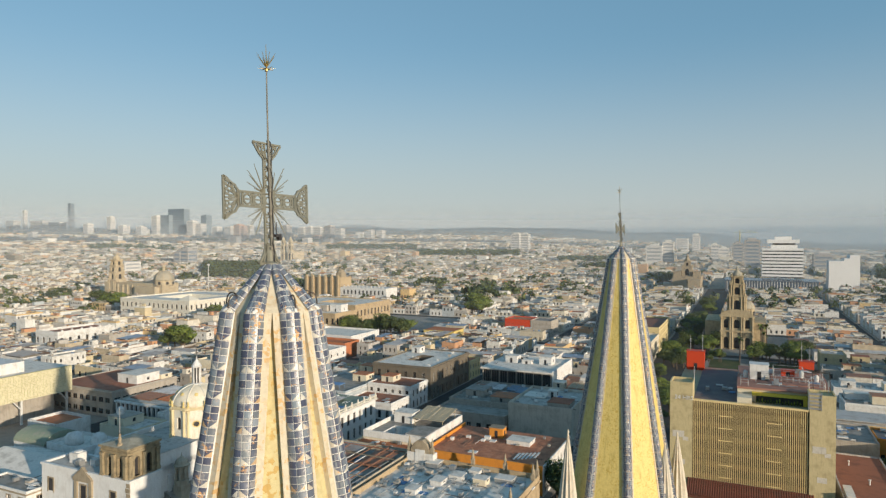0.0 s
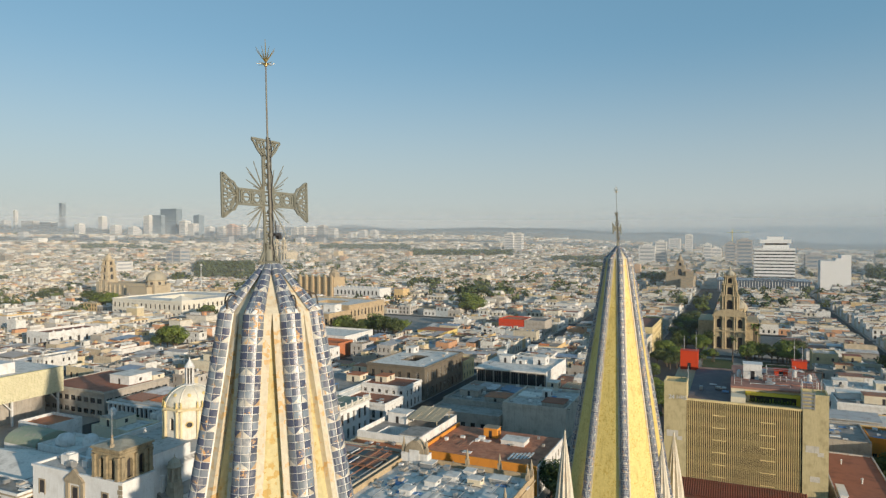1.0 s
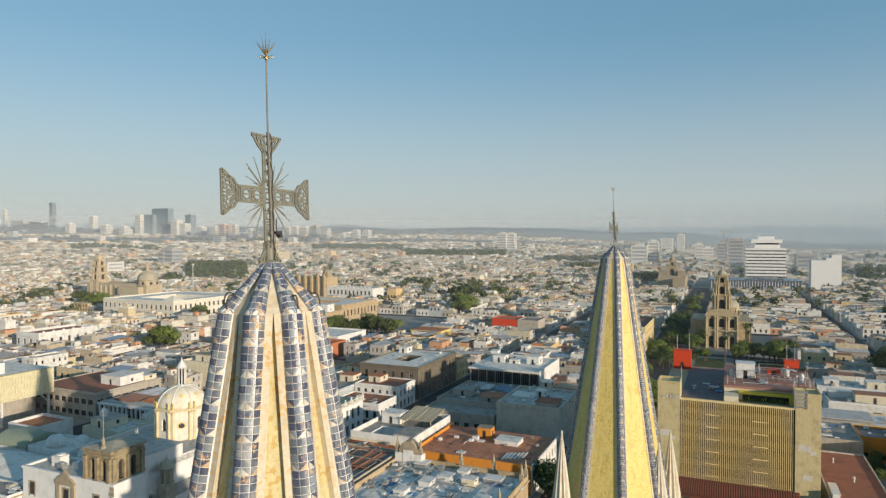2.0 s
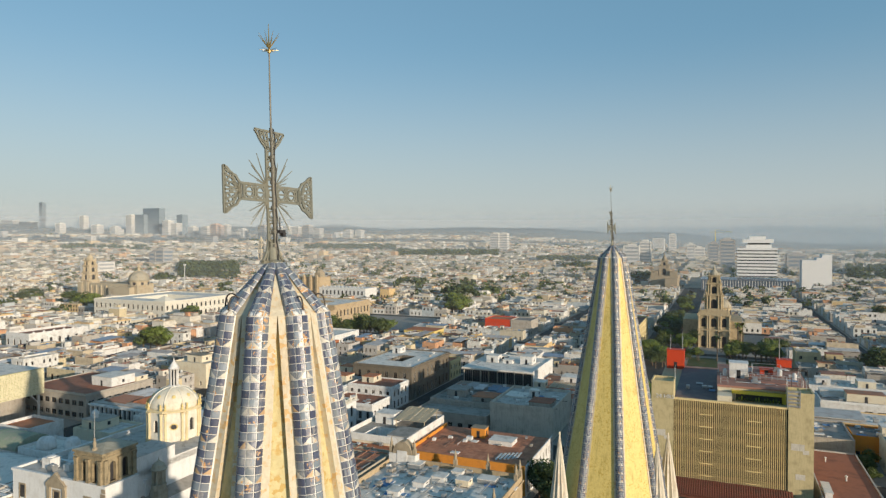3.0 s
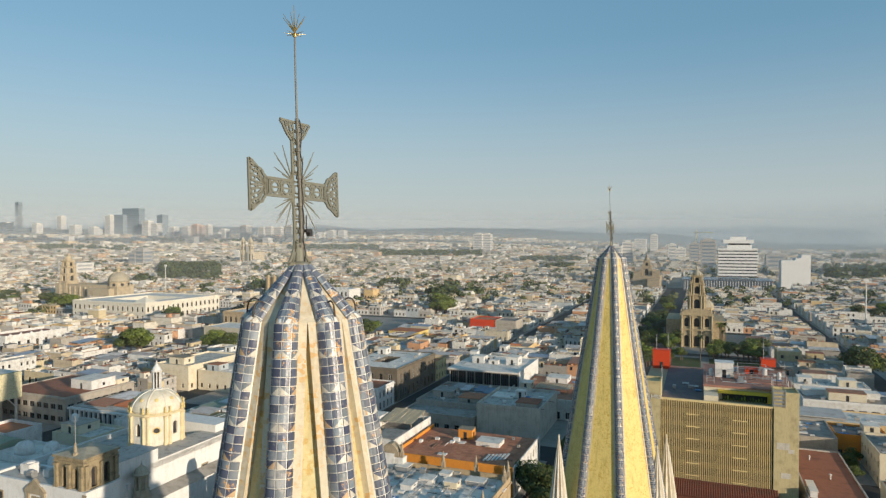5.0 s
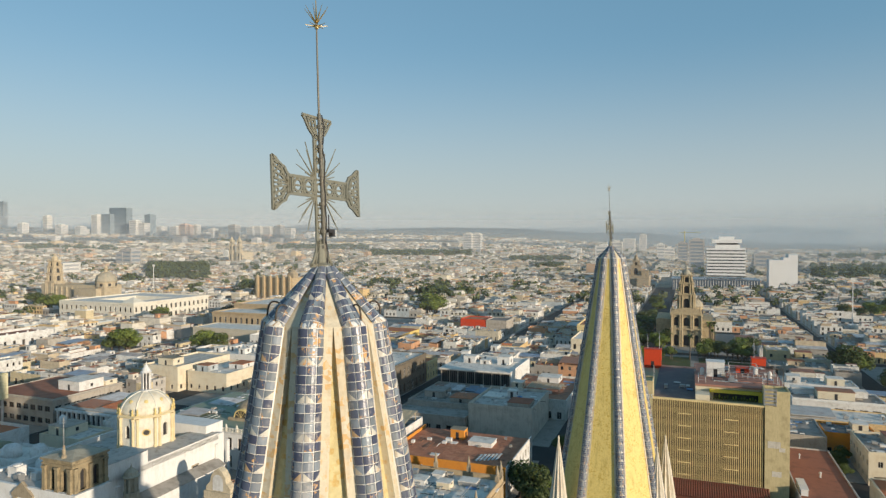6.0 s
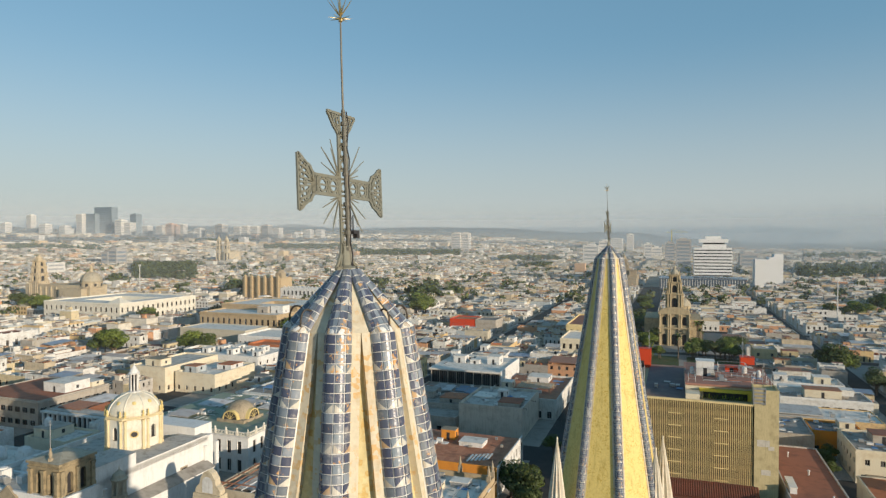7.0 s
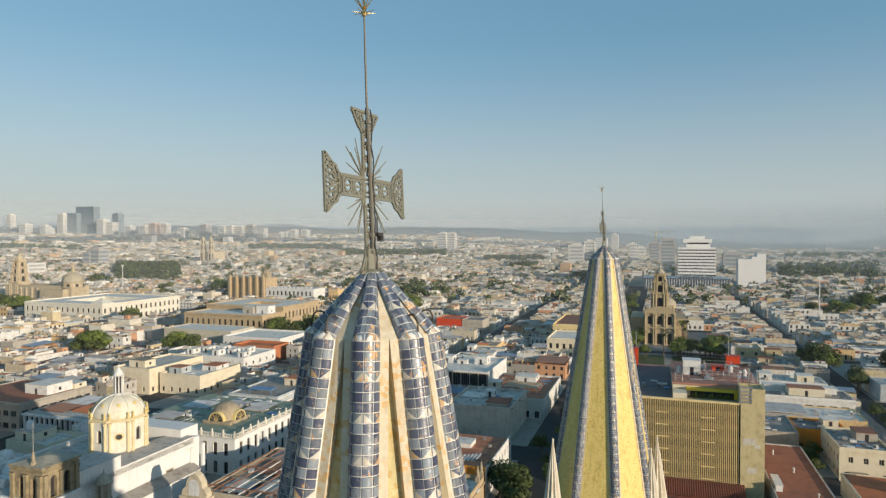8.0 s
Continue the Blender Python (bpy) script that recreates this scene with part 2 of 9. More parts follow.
BLUES = [(0.111, 0.127, 0.174), (0.163, 0.186, 0.210), (0.081, 0.092, 0.142), (0.216, 0.240, 0.268), (0.133, 0.151, 0.192), (0.091, 0.102, 0.139),
         (0.265, 0.299, 0.334), (0.101, 0.118, 0.173), (0.195, 0.220, 0.234), (0.227, 0.267, 0.298), (0.125, 0.141, 0.182), (0.073, 0.083, 0.130)]
IVORY = [(0.60, 0.55, 0.45), (0.64, 0.60, 0.51), (0.54, 0.47, 0.36), (0.62, 0.57, 0.47), (0.56, 0.37, 0.20)]
M["glass"], M["far_glass"] = glass_mat(), joined_glass_mat()
M["tile_blue"], M["tile_ivory"] = glaze("blue_glazed_tile", "object", BLUES, 0.33), glaze("ivory_glazed_tile", "object", IVORY, 0.35)
M["tile_blue_isl"], M["tile_ivory_isl"] = glaze("blue_glazed_tiles", "island", BLUES, 0.33), glaze("ivory_glazed_tiles", "island", IVORY, 0.35)


def patched(name, base, worn, share, rough):
    """Rendered tile courses: squarish patches fading to a worn colour, stained and gritty."""
    m, nt, b = nodes_of(name, rough, 0.0, 0.3)
    coord = add(nt, "ShaderNodeTexCoord").outputs["Object"]
    vor = add(nt, "ShaderNodeTexVoronoi")
    vor.distance = "CHEBYCHEV"
    vor.inputs["Scale"].default_value, vor.inputs["Randomness"].default_value = 12.0, 0.8
    nt.links.new(coord, vor.inputs["Vector"])
    cell = add(nt, "ShaderNodeSeparateColor")
    nt.links.new(vor.outputs["Color"], cell.inputs[0])
    pick = add(nt, "ShaderNodeMapRange")
    pick.inputs[1].default_value, pick.inputs[2].default_value = 1 - share - 0.08, 1 - share + 0.08
    nt.links.new(cell.outputs[0], pick.inputs[0])
    zone = noise_fac(nt, 1.6, 0.45, 0.55, 6, coord, 0.75)
    both = add(nt, "ShaderNodeMath")
    both.operation = "MULTIPLY"
    nt.links.new(pick.outputs[0], both.inputs[0])
    nt.links.new(zone, both.inputs[1])
    tone = mix_rgb(nt, times(nt, cell.outputs[1], 0.5), base, tuple(c * 0.80 for c in base))
    col = mix_rgb(nt, times(nt, both.outputs[0], 0.8), tone, worn)
    streak = add(nt, "ShaderNodeMapping")
    streak.inputs["Scale"].default_value = (1, 1, 0.15)
    nt.links.new(coord, streak.inputs[0])
    col = mix_rgb(nt, times(nt, noise_fac(nt, 4.0, 0.52, 0.72, 5, streak.outputs[0]), 0.5), col, tuple(0.6 * c for c in worn))
    f = noise_fac(nt, 12, 0.25, 0.75, 6, coord)
    nt.links.new(mix_rgb(nt, f, mix_rgb(nt, 1.0, col, (0.84, 0.84, 0.82), "MULTIPLY"), col), b.inputs["Base Color"])
    bump(nt, b, f, 0.4, 0.012)
    return m


M["spire_cream"] = patched("spire_cream_render", (0.66, 0.59, 0.45), (0.62, 0.37, 0.13), 0.36, 0.7)
M["spire_pale"] = patched("spire_pale_yellow_tiles", (0.61, 0.53, 0.29), (0.52, 0.33, 0.09), 0.36, 0.65)
M["spire_yellow"] = patched("spire_yellow_tiles", (0.78, 0.61, 0.21), (0.56, 0.37, 0.07), 0.26, 0.55)


def foliage(name, colours, source):
    m, nt, b = nodes_of(name, 0.6, 0.0, 0.25)
    src = add(nt, "ShaderNodeObjectInfo").outputs["Random"] if source == "object" else add(nt, "ShaderNodeNewGeometry").outputs["Random Per Island"]
    base = ramp(nt, src, colours)
    leaf = ramp(nt, add(nt, "ShaderNodeNewGeometry").outputs["Random Per Island"], [(0.8, 0.85, 0.75), (1.15, 1.15, 1.0), (1.45, 1.4, 1.0), (1.0, 1.05, 0.85)])
    nt.links.new(mix_rgb(nt, 1.0, base, leaf, "MULTIPLY"), b.inputs["Base Color"])
    b.inputs["Subsurface Weight"].default_value = 0.0
    return m


GREENS = [(0.060, 0.078, 0.030), (0.074, 0.096, 0.032), (0.050, 0.066, 0.028), (0.062, 0.080, 0.032), (0.12, 0.155, 0.038), (0.13, 0.165, 0.040)]
M["leaf"], M["leaf_isl"] = foliage("leaves", GREENS, "object"), foliage("distant_leaves", [(0.070, 0.088, 0.036), (0.090, 0.108, 0.042), (0.060, 0.076, 0.036)], "island")
M["bark"] = surface("bark", [(0.16, 0.12, 0.085)], stain=(0.07, 0.05, 0.04), scale=2, fine=12)


# ---- mesh building ----
class Mesh:
    """Collects faces with a material number each; positions are local to the thing."""

    def __init__(self):
        self.v, self.f, self.m = [], [], []

    def face(self, pts, m=0):
        i = len(self.v)
        self.v.extend(tuple(p) for p in pts)
        self.f.append(tuple(range(i, i + len(pts))))
        self.m.append(m)

    def shape(self, verts, faces, m=0):
        i = len(self.v)
        self.v.extend(tuple(p) for p in verts)
        for f in faces:
            self.f.append(tuple(i + k for k in f))
            self.m.append(m)

    def box(self, x0, y0, z0, x1, y1, z1, m=0, bottom=True):
        v = [(x0, y0, z0), (x1, y0, z0), (x1, y1, z0), (x0, y1, z0), (x0, y0, z1), (x1, y0, z1), (x1, y1, z1), (x0, y1, z1)]
        f = [(0, 1, 5, 4), (1, 2, 6, 5), (2, 3, 7, 6), (3, 0, 4, 7), (4, 5, 6, 7)]
        self.shape(v, f + [(3, 2, 1, 0)] if bottom else f, m)

    def rim(self, x0, y0, z0, x1, y1, z1, w, m=0):
        """A closed wall round a rectangle, w thick inwards."""
        o = [(x0, y0), (x1, y0), (x1, y1), (x0, y1)]
        i = [(x0 + w, y0 + w), (x1 - w, y0 + w), (x1 - w, y1 - w), (x0 + w, y1 - w)]
        v = [(*p, z0) for p in o] + [(*p, z1) for p in o] + [(*p, z0) for p in i] + [(*p, z1) for p in i]
        f = []
        for k in range(4):
            j = (k + 1) % 4
            f += [(k, j, j + 4, k + 4), (j + 8, k + 8, k + 12, j + 12), (k + 4, j + 4, j + 12, k + 12), (j, k, k + 8, j + 8)]
        self.shape(v, f, m)

    def lathe(self, profile, n=16, centre=(0, 0), m=0, start=0.0, cap=True, squash=1.0):
        cx, cy = centre
        v, f = [], []
        for r, z in profile:
            for k in range(n):
                a = start + 2 * math.pi * k / n
                v.append((cx + r * math.cos(a), cy + r * math.sin(a) * squash, z))
        for i in range(len(profile) - 1):
            for k in range(n):
                j = (k + 1) % n
                f.append((i * n + k, i * n + j, (i + 1) * n + j, (i + 1) * n + k))
        if cap:
            if profile[-1][0] > 1e-4:
                f.append(tuple((len(profile) - 1) * n + k for k in range(n)))
            if profile[0][0] > 1e-4:
                f.append(tuple(k for k in reversed(range(n))))
        self.shape(v, f, m)

    def tube(self, path, radius, n=6, m=0, end_radius=None):
        """A round bar along a list of points."""
        path = [Vector(p) for p in path]
        v, f = [], []
        for i, p in enumerate(path):
            d = (path[min(i + 1, len(path) - 1)] - path[max(i - 1, 0)]).normalized()
            a = d.orthogonal().normalized()
            b = d.cross(a)
            if i and abs(a.dot(last)) < 0.95:
                a = (last - d * last.dot(d)).normalized()
                b = d.cross(a)
            last = a
            r = radius if end_radius is None else radius + (end_radius - radius) * i / (len(path) - 1)
            for k in range(n):
                t = 2 * math.pi * k / n
                v.append(p + a * (r * math.cos(t)) + b * (r * math.sin(t)))
        for i in range(len(path) - 1):
            for k in range(n):
                j = (k + 1) % n
                f.append((i * n + k, i * n + j, (i + 1) * n + j, (i + 1) * n + k))
        f += [tuple(reversed(range(n))), tuple((len(path) - 1) * n + k for k in range(n))]
        self.shape(v, f, m)

    def bar(self, a, b, w, t, side, m=0):
        """A flat bar from a to b, w wide along side's perpendicular and t thick along side."""
        a, b, side = Vector(a), Vector(b), Vector(side).normalized()
        d = (b - a).normalized()
        q = d.cross(side).normalized()
        v = [p + q * (sw * w / 2) + side * (st * t / 2) for p in (a, b) for sw, st in ((-1, -1), (1, -1), (1, 1), (-1, 1))]
        self.shape(v, [(0, 1, 5, 4), (1, 2, 6, 5), (2, 3, 7, 6), (3, 0, 4, 7), (4, 5, 6, 7), (3, 2, 1, 0)], m)

    def prism(self, poly, z0, z1, m=0, top=True):
        n = len(poly)
        v = [(*p, z0) for p in poly] + [(*p, z1) for p in poly]
        f = [(k, (k + 1) % n, n + (k + 1) % n, n + k) for k in range(n)]
        if top:
            f += [tuple(range(n, 2 * n)), tuple(reversed(range(n)))]
        self.shape(v, f, m)

    def data(self, name, mats, smooth=False):
        me = bpy.data.meshes.new(name)
        me.from_pydata(self.v, [], self.f)
        for mt in mats:
            me.materials.append(mt)
        if len(mats) > 1:
            me.polygons.foreach_set("material_index", self.m)
        if smooth:
            me.polygons.foreach_set("use_smooth", [True] * len(self.f))
        me.update()
        return me


def mats_of(material):
    return [M[k] for k in (material if isinstance(material, (list, tuple)) else [material])]


def thing(name, m, label, category, group="", kind=""):
    """The empty at a thing's base."""
    ob = new(name)
    ob.empty_display_size = 0.5
    ob.matrix_world = m
    return tagged(ob, label, category, group, kind)


def solid(name, mesh, material, m, label, category, group="", kind="", smooth=False):
    """A thing that is one mesh."""
    ob = new(name, mesh.data(name, mats_of(material), smooth))
    ob.matrix_world = m
    return tagged(ob, label, category, group, kind)


def part(name, mesh, material, parent, label="", m=None, smooth=False):
    """One mesh object under a thing or a part; mesh is a Mesh or mesh data that is shared."""
    ob = new(name, mesh.data(name, mats_of(material), smooth) if isinstance(mesh, Mesh) else mesh)
    ob.parent = parent
    if m is not None:
        ob.matrix_local = m
    return tagged(ob, label)


SIDES = {"S": ((0, 0), (1, 0)), "E": ((1, 0), (0, 1)), "N": ((1, 1), (-1, 0)), "W": ((0, 1), (0, -1))}


def facade(mesh, origin, u, width, z0, z1, holes, depth=0.22, m=0):
    """A wall face from origin along u, with rectangular holes (u0, u1, z0, z1) and their reveals; outside is to the right of u."""
    us = sorted({0.0, width, *(h[0] for h in holes), *(h[1] for h in holes)})
    zs = sorted({z0, z1, *(h[2] for h in holes), *(h[3] for h in holes)})
    ox, oy = origin
    ux, uy = u
    nx, ny = uy, -ux

    def at(a, z, d=0.0):
        return (ox + ux * a - nx * d, oy + uy * a - ny * d, z)
    for i in range(len(us) - 1):
        run = None
        for k in range(len(zs) - 1):
            a, b, c, d = us[i], us[i + 1], zs[k], zs[k + 1]
            mid, mz = (a + b) / 2, (c + d) / 2
            if any(h[0] < mid < h[1] and h[2] < mz < h[3] for h in holes):
                if run:
                    mesh.face([at(a, run[0]), at(b, run[0]), at(b, run[1]), at(a, run[1])], m)
                run = None
            else:
                run = (run[0], d) if run else (c, d)
        if run:
            mesh.face([at(a, run[0]), at(b, run[0]), at(b, run[1]), at(a, run[1])], m)
    for a, b, c, d in holes:
        for p, q in (((a, c), (b, c)), ((b, c), (b, d)), ((b, d), (a, d)), ((a, d), (a, c))):
            mesh.face([at(*p), at(*q), at(*q, depth), at(*p, depth)], m)


WINDOW_MESHES = {}


def window_mesh(w, h, door=False):
    """Frame and pane for an opening, its foot at the origin, looking along -y."""
    key = (round(w, 2), round(h, 2), door)
    if key not in WINDOW_MESHES:
        k = Mesh()
        k.face([(-w / 2, 0.05, 0), (w / 2, 0.05, 0), (w / 2, 0.05, h), (-w / 2, 0.05, h)], 0)
        b = 0.07
        for x0, x1, z0, z1 in ((-w / 2, -w / 2 + b, 0, h), (w / 2 - b, w / 2, 0, h), (-w / 2 + b, w / 2 - b, 0, b), (-w / 2 + b, w / 2 - b, h - b, h), (-b / 2, b / 2, b, h - b)):
            k.box(x0, 0, z0, x1, 0.05, z1, 1, False)
        WINDOW_MESHES[key] = k.data("window", mats_of(["glass", "frame" if "frame" in M else "concrete"]))
    return WINDOW_MESHES[key]


M["frame"] = surface("window_frame_paint", [(0.10, 0.07, 0.05), (0.6, 0.58, 0.54), (0.25, 0.2, 0.16)], "object", stain_amount=0.2, rough=0.6)


def put_windows(parent, origin, u, holes, depth=0.22, name="window"):
    ux, uy = u
    ang = math.degrees(math.atan2(uy, ux))
    for a, b, c, d in holes:
        mid = (a + b) / 2
        x, y = origin[0] + ux * mid - uy * depth * 0.9, origin[1] + uy * mid + ux * depth * 0.9
        part(name, window_mesh(b - a, d - c), None, parent, "", pose(x, y, c, 0, 0, ang))


def rows_of_holes(width, z_list, w, h, pitch, margin=1.0):
    n = max(1, int((width - 2 * margin + pitch - w) // pitch))
    first = (width - (n - 1) * pitch) / 2
    return [(first + i * pitch - w / 2, first + i * pitch + w / 2, z, z + h) for z in z_list for i in range(n)]


# ---- ground, streets and distance ----
def smooth(a, b, x):
    t = min(1.0, max(0.0, (x - a) / (b - a)))
    return t * t * (3 - 2 * t)


def ground_z(x, y):
    """Flat round the cathedral, then rising slowly to the west and north-west."""
    d = math.hypot(x, y)
    bearing = math.degrees(math.atan2(x, y))
    return smooth(900, 4800, d) * (28 + 95 * (1 - smooth(0, 36, bearing)))


def build_ground():
    radii = [0, 60, 120, 250, 450, 700, 1000, 1300, 1700, 2100, 2500, 3000, 3500, 4000, 4400, 4800, 4960]
    n = 72
    v, f = [(0, 0, 0)], []
    for r in radii[1:]:
        for k in range(n):
            a = 2 * math.pi * k / n
            x, y = r * math.sin(a), r * math.cos(a)
            v.append((x, y, ground_z(x, y)))
    for k in range(n):
        f.append((0, 1 + (k + 1) % n, 1 + k))
    for i in range(len(radii) - 2):
        for k in range(n):
            j = (k + 1) % n
            a, b = 1 + i * n, 1 + (i + 1) * n
            f.append((a + k, a + j, b + j, b + k))
    g = Mesh()
    g.shape(v, f)
    ob = solid("ground", g, "ground", Matrix(), "dusty city ground reaching the hills", "ground", kind="structure", smooth=True)
    return ob


build_ground()

# cross-street and avenue lines of the grid: centre and half width
NS = [(-1003, 6), (-913, 6), (-823, 6), (-733, 6), (-643, 6), (-553, 6), (-463, 7), (-373, 6), (-283, 6), (-193, 6), (-103, 6.5), (-30, 12), (70, 4.2), (160, 4.2), (250, 4.2), (340, 5), (430, 4.2), (520, 4.2), (610, 4.2), (700, 4.2), (790, 4.2), (880, 4.2)]
EW = [(-40, 6), (96, 5), (186, 6.5), (283, 4.2), (375, 4.2), (468, 4.2), (560, 4.2), (652, 4.2), (745, 5), (838, 4.2), (930, 4.2), (1022, 4.2), (1115, 4.2)]

roads = Mesh()
for e, w in NS:
    roads.box(e - w, -60, 0.0, e + w, 1150, 0.06, 0, False)
solid("road", roads, "asphalt", grid_pose(0, 0), "grey asphalt streets along the avenue grid", "road", kind="structure")
roads = Mesh()
for n, w in EW:
    for i in range(len(NS) - 1):
        roads.box(NS[i][0] + NS[i][1], n - w, 0.0, NS[i + 1][0] - NS[i + 1][1], n + w, 0.064, 0, False)
solid("road", roads, "asphalt", grid_pose(0, 0), "grey asphalt cross streets", "road", kind="structure")

BLOCKS = []
for i in range(len(NS) - 1):
    for j in range(len(EW) - 1):
        BLOCKS.append((NS[i][0] + NS[i][1], EW[j][0] + EW[j][1], NS[i + 1][0] - NS[i + 1][1], EW[j + 1][0] - EW[j + 1][1]))
pave = Mesh()
for b in BLOCKS:
    pave.box(b[0], b[1], 0.0, b[2], b[3], 0.17, 0, False)
solid("pavement", pave, "paving", grid_pose(0, 0), "raised concrete pavements with kerbs round the blocks", "pavement", kind="structure")


def visible(x, y, margin=4.0, near=60.0):
    d = math.hypot(x, y)
    if d < near:
        return y > -20
    b = math.degrees(math.atan2(x, y))
    return -36 - margin < b < 43 + margin


# distant hills beyond the plain, with haze put into their base colour
def hill_ridge(name, label, dist, b0, b1, steps, height, seed, colour):
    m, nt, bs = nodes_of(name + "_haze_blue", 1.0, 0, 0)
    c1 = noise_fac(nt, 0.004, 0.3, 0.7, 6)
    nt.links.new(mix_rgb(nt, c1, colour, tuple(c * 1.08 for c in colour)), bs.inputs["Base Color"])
    M[name] = m
    k = Mesh()
    rows = []
    for i in range(steps + 1):
        t = i / steps
        b = radians(b0 + (b1 - b0) * t)
        h = height(t) + 10 * noise.fractal(Vector((t * 14 + seed, seed, 0)), 1.0, 2.0, 6)
        h = max(h, 2)
        x, y = math.sin(b), math.cos(b)
        base = ground_z(x * dist, y * dist) - 8
        rows.append([(x * dist, y * dist, base), (x * (dist + 25), y * (dist + 25), base + 8 + h * 0.6), (x * (dist + 60), y * (dist + 60), base + 8 + h), (x * (dist + 90), y * (dist + 90), base - 5)])
    for i in range(steps):
        for q in range(3):
            k.face([rows[i][q], rows[i + 1][q], rows[i + 1][q + 1], rows[i][q + 1]])
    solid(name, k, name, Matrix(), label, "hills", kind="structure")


def bell(t, c, w):
    return math.exp(-((t - c) / w) ** 2)


# translucent tinted sheets imitate morning haze over the plain, in layers fading out upwards
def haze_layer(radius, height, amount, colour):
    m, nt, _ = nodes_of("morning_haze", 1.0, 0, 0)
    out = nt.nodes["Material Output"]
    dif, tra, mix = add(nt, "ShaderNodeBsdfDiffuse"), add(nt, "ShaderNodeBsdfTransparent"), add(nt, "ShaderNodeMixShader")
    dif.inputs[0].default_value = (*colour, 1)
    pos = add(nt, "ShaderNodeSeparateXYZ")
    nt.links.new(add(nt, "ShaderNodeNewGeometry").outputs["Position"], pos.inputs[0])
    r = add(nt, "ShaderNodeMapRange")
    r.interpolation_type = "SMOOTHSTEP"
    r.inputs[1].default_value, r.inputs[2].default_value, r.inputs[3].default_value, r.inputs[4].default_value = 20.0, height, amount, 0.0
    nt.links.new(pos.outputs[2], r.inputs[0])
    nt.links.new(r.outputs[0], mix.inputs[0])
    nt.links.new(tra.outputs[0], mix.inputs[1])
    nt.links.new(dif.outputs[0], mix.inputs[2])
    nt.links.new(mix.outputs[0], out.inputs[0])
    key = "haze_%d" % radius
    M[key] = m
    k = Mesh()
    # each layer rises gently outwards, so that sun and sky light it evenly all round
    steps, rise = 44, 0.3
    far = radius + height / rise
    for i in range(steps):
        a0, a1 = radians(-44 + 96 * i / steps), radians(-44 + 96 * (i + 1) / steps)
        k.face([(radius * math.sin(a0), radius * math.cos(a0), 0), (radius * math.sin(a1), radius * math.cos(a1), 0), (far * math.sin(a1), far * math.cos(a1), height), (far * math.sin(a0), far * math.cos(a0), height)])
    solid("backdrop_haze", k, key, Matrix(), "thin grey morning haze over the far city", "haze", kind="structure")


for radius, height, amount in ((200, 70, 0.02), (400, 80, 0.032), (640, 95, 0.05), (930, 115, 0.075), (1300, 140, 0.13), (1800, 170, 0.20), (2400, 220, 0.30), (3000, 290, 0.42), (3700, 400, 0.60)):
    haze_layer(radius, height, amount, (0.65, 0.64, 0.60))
hill_ridge("backdrop_hills", "grey hills on the horizon, haze painted into their colour", 4860, -42, 50, 220,
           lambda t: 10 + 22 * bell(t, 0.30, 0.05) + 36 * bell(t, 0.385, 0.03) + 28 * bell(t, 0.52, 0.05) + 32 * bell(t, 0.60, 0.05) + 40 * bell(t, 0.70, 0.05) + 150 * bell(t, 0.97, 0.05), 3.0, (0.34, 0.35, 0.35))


# ---- houses ----
TAKEN = [  # footprints kept free for the buildings below: e0, n0, e1, n1
    (-17, 140, 20, 206), (20, 137, 54, 228), (22, 228, 64, 266), (-98, 98, -40, 179), (-96, 193, -41, 270), (-142, 82, -107, 138), (-187, 90, -140, 122), (-150, 142, -109, 183), (-150, 192, -109, 276), (-246, 104, -182, 184),
    (-197, 150, -167, 178), (-176, 130, -158, 143), (-217, 206, -172, 270), (-300, 300, -190, 466), (-324, 350, -190, 378), (-484, 364, -384, 452), (-368, 232, -345, 273), (-22, 850, 98, 910),
    (90, 915, 130, 950), (-84, 815, -44, 880), (-60, -40, 90, 96), (-96, -40, -20, 96), (-616, 455, -510, 488), (-412, 532, -306, 562), (-30, 398, 18, 462), (-18, 206, 32, 398),
    (-144, 400, -111, 422), (-180, 351, -156, 370), (-64, 334, -42, 426), (31, 330, 78, 362), (28, 286, 60, 303), (96, 515, 122, 550), (-303, 262, -279, 280)]


def free(e0, n0, e1, n1):
    return not any(e0 < t[2] and e1 > t[0] and n0 < t[3] and n1 > t[1] for t in TAKEN)


rng = random.Random(11)


def split_lots(e0, n0, e1, n1, size, out):
    w, d = e1 - e0, n1 - n0
    if max(w, d) < size * rng.uniform(0.9, 1.6):
        out.append((e0, n0, e1, n1))
        return
    t = rng.uniform(0.36, 0.64)
    if w > d:
        split_lots(e0, n0, e0 + w * t, n1, size, out)
        split_lots(e0 + w * t, n0, e1, n1, size, out)
    else:
        split_lots(e0, n0, e1, n0 + d * t, size, out)
        split_lots(e0, n0 + d * t, e1, n1, size, out)


HOUSE_LABELS = ["low flat-roofed town house with plastered walls", "plastered town house with a parapet and roof clutter",
                "two-storey house with a flat weathered roof", "old town house with tall shuttered windows"]
TANKS = []


def ribbed_sheet(mesh, x0, y0, x1, y1, z0, z1, m=0):
    """A low-pitched corrugated sheet that falls along y, with a thin edge."""
    n = max(4, int((x1 - x0) / 0.5))
    for i in range(n):
        a, b = x0 + (x1 - x0) * i / n, x0 + (x1 - x0) * (i + 1) / n
        c = (a + b) / 2
        for p, q, up0, up1 in ((a, c, 0.0, 0.07), (c, b, 0.07, 0.0)):
            mesh.face([(p, y0, z0 + up0), (q, y0, z0 + up1), (q, y1, z1 + up1), (p, y1, z1 + up0)], m)
    mesh.box(x0, y0, min(z0, z1) - 0.25, x1, y0 + 0.08, z0 - 0.01, m)


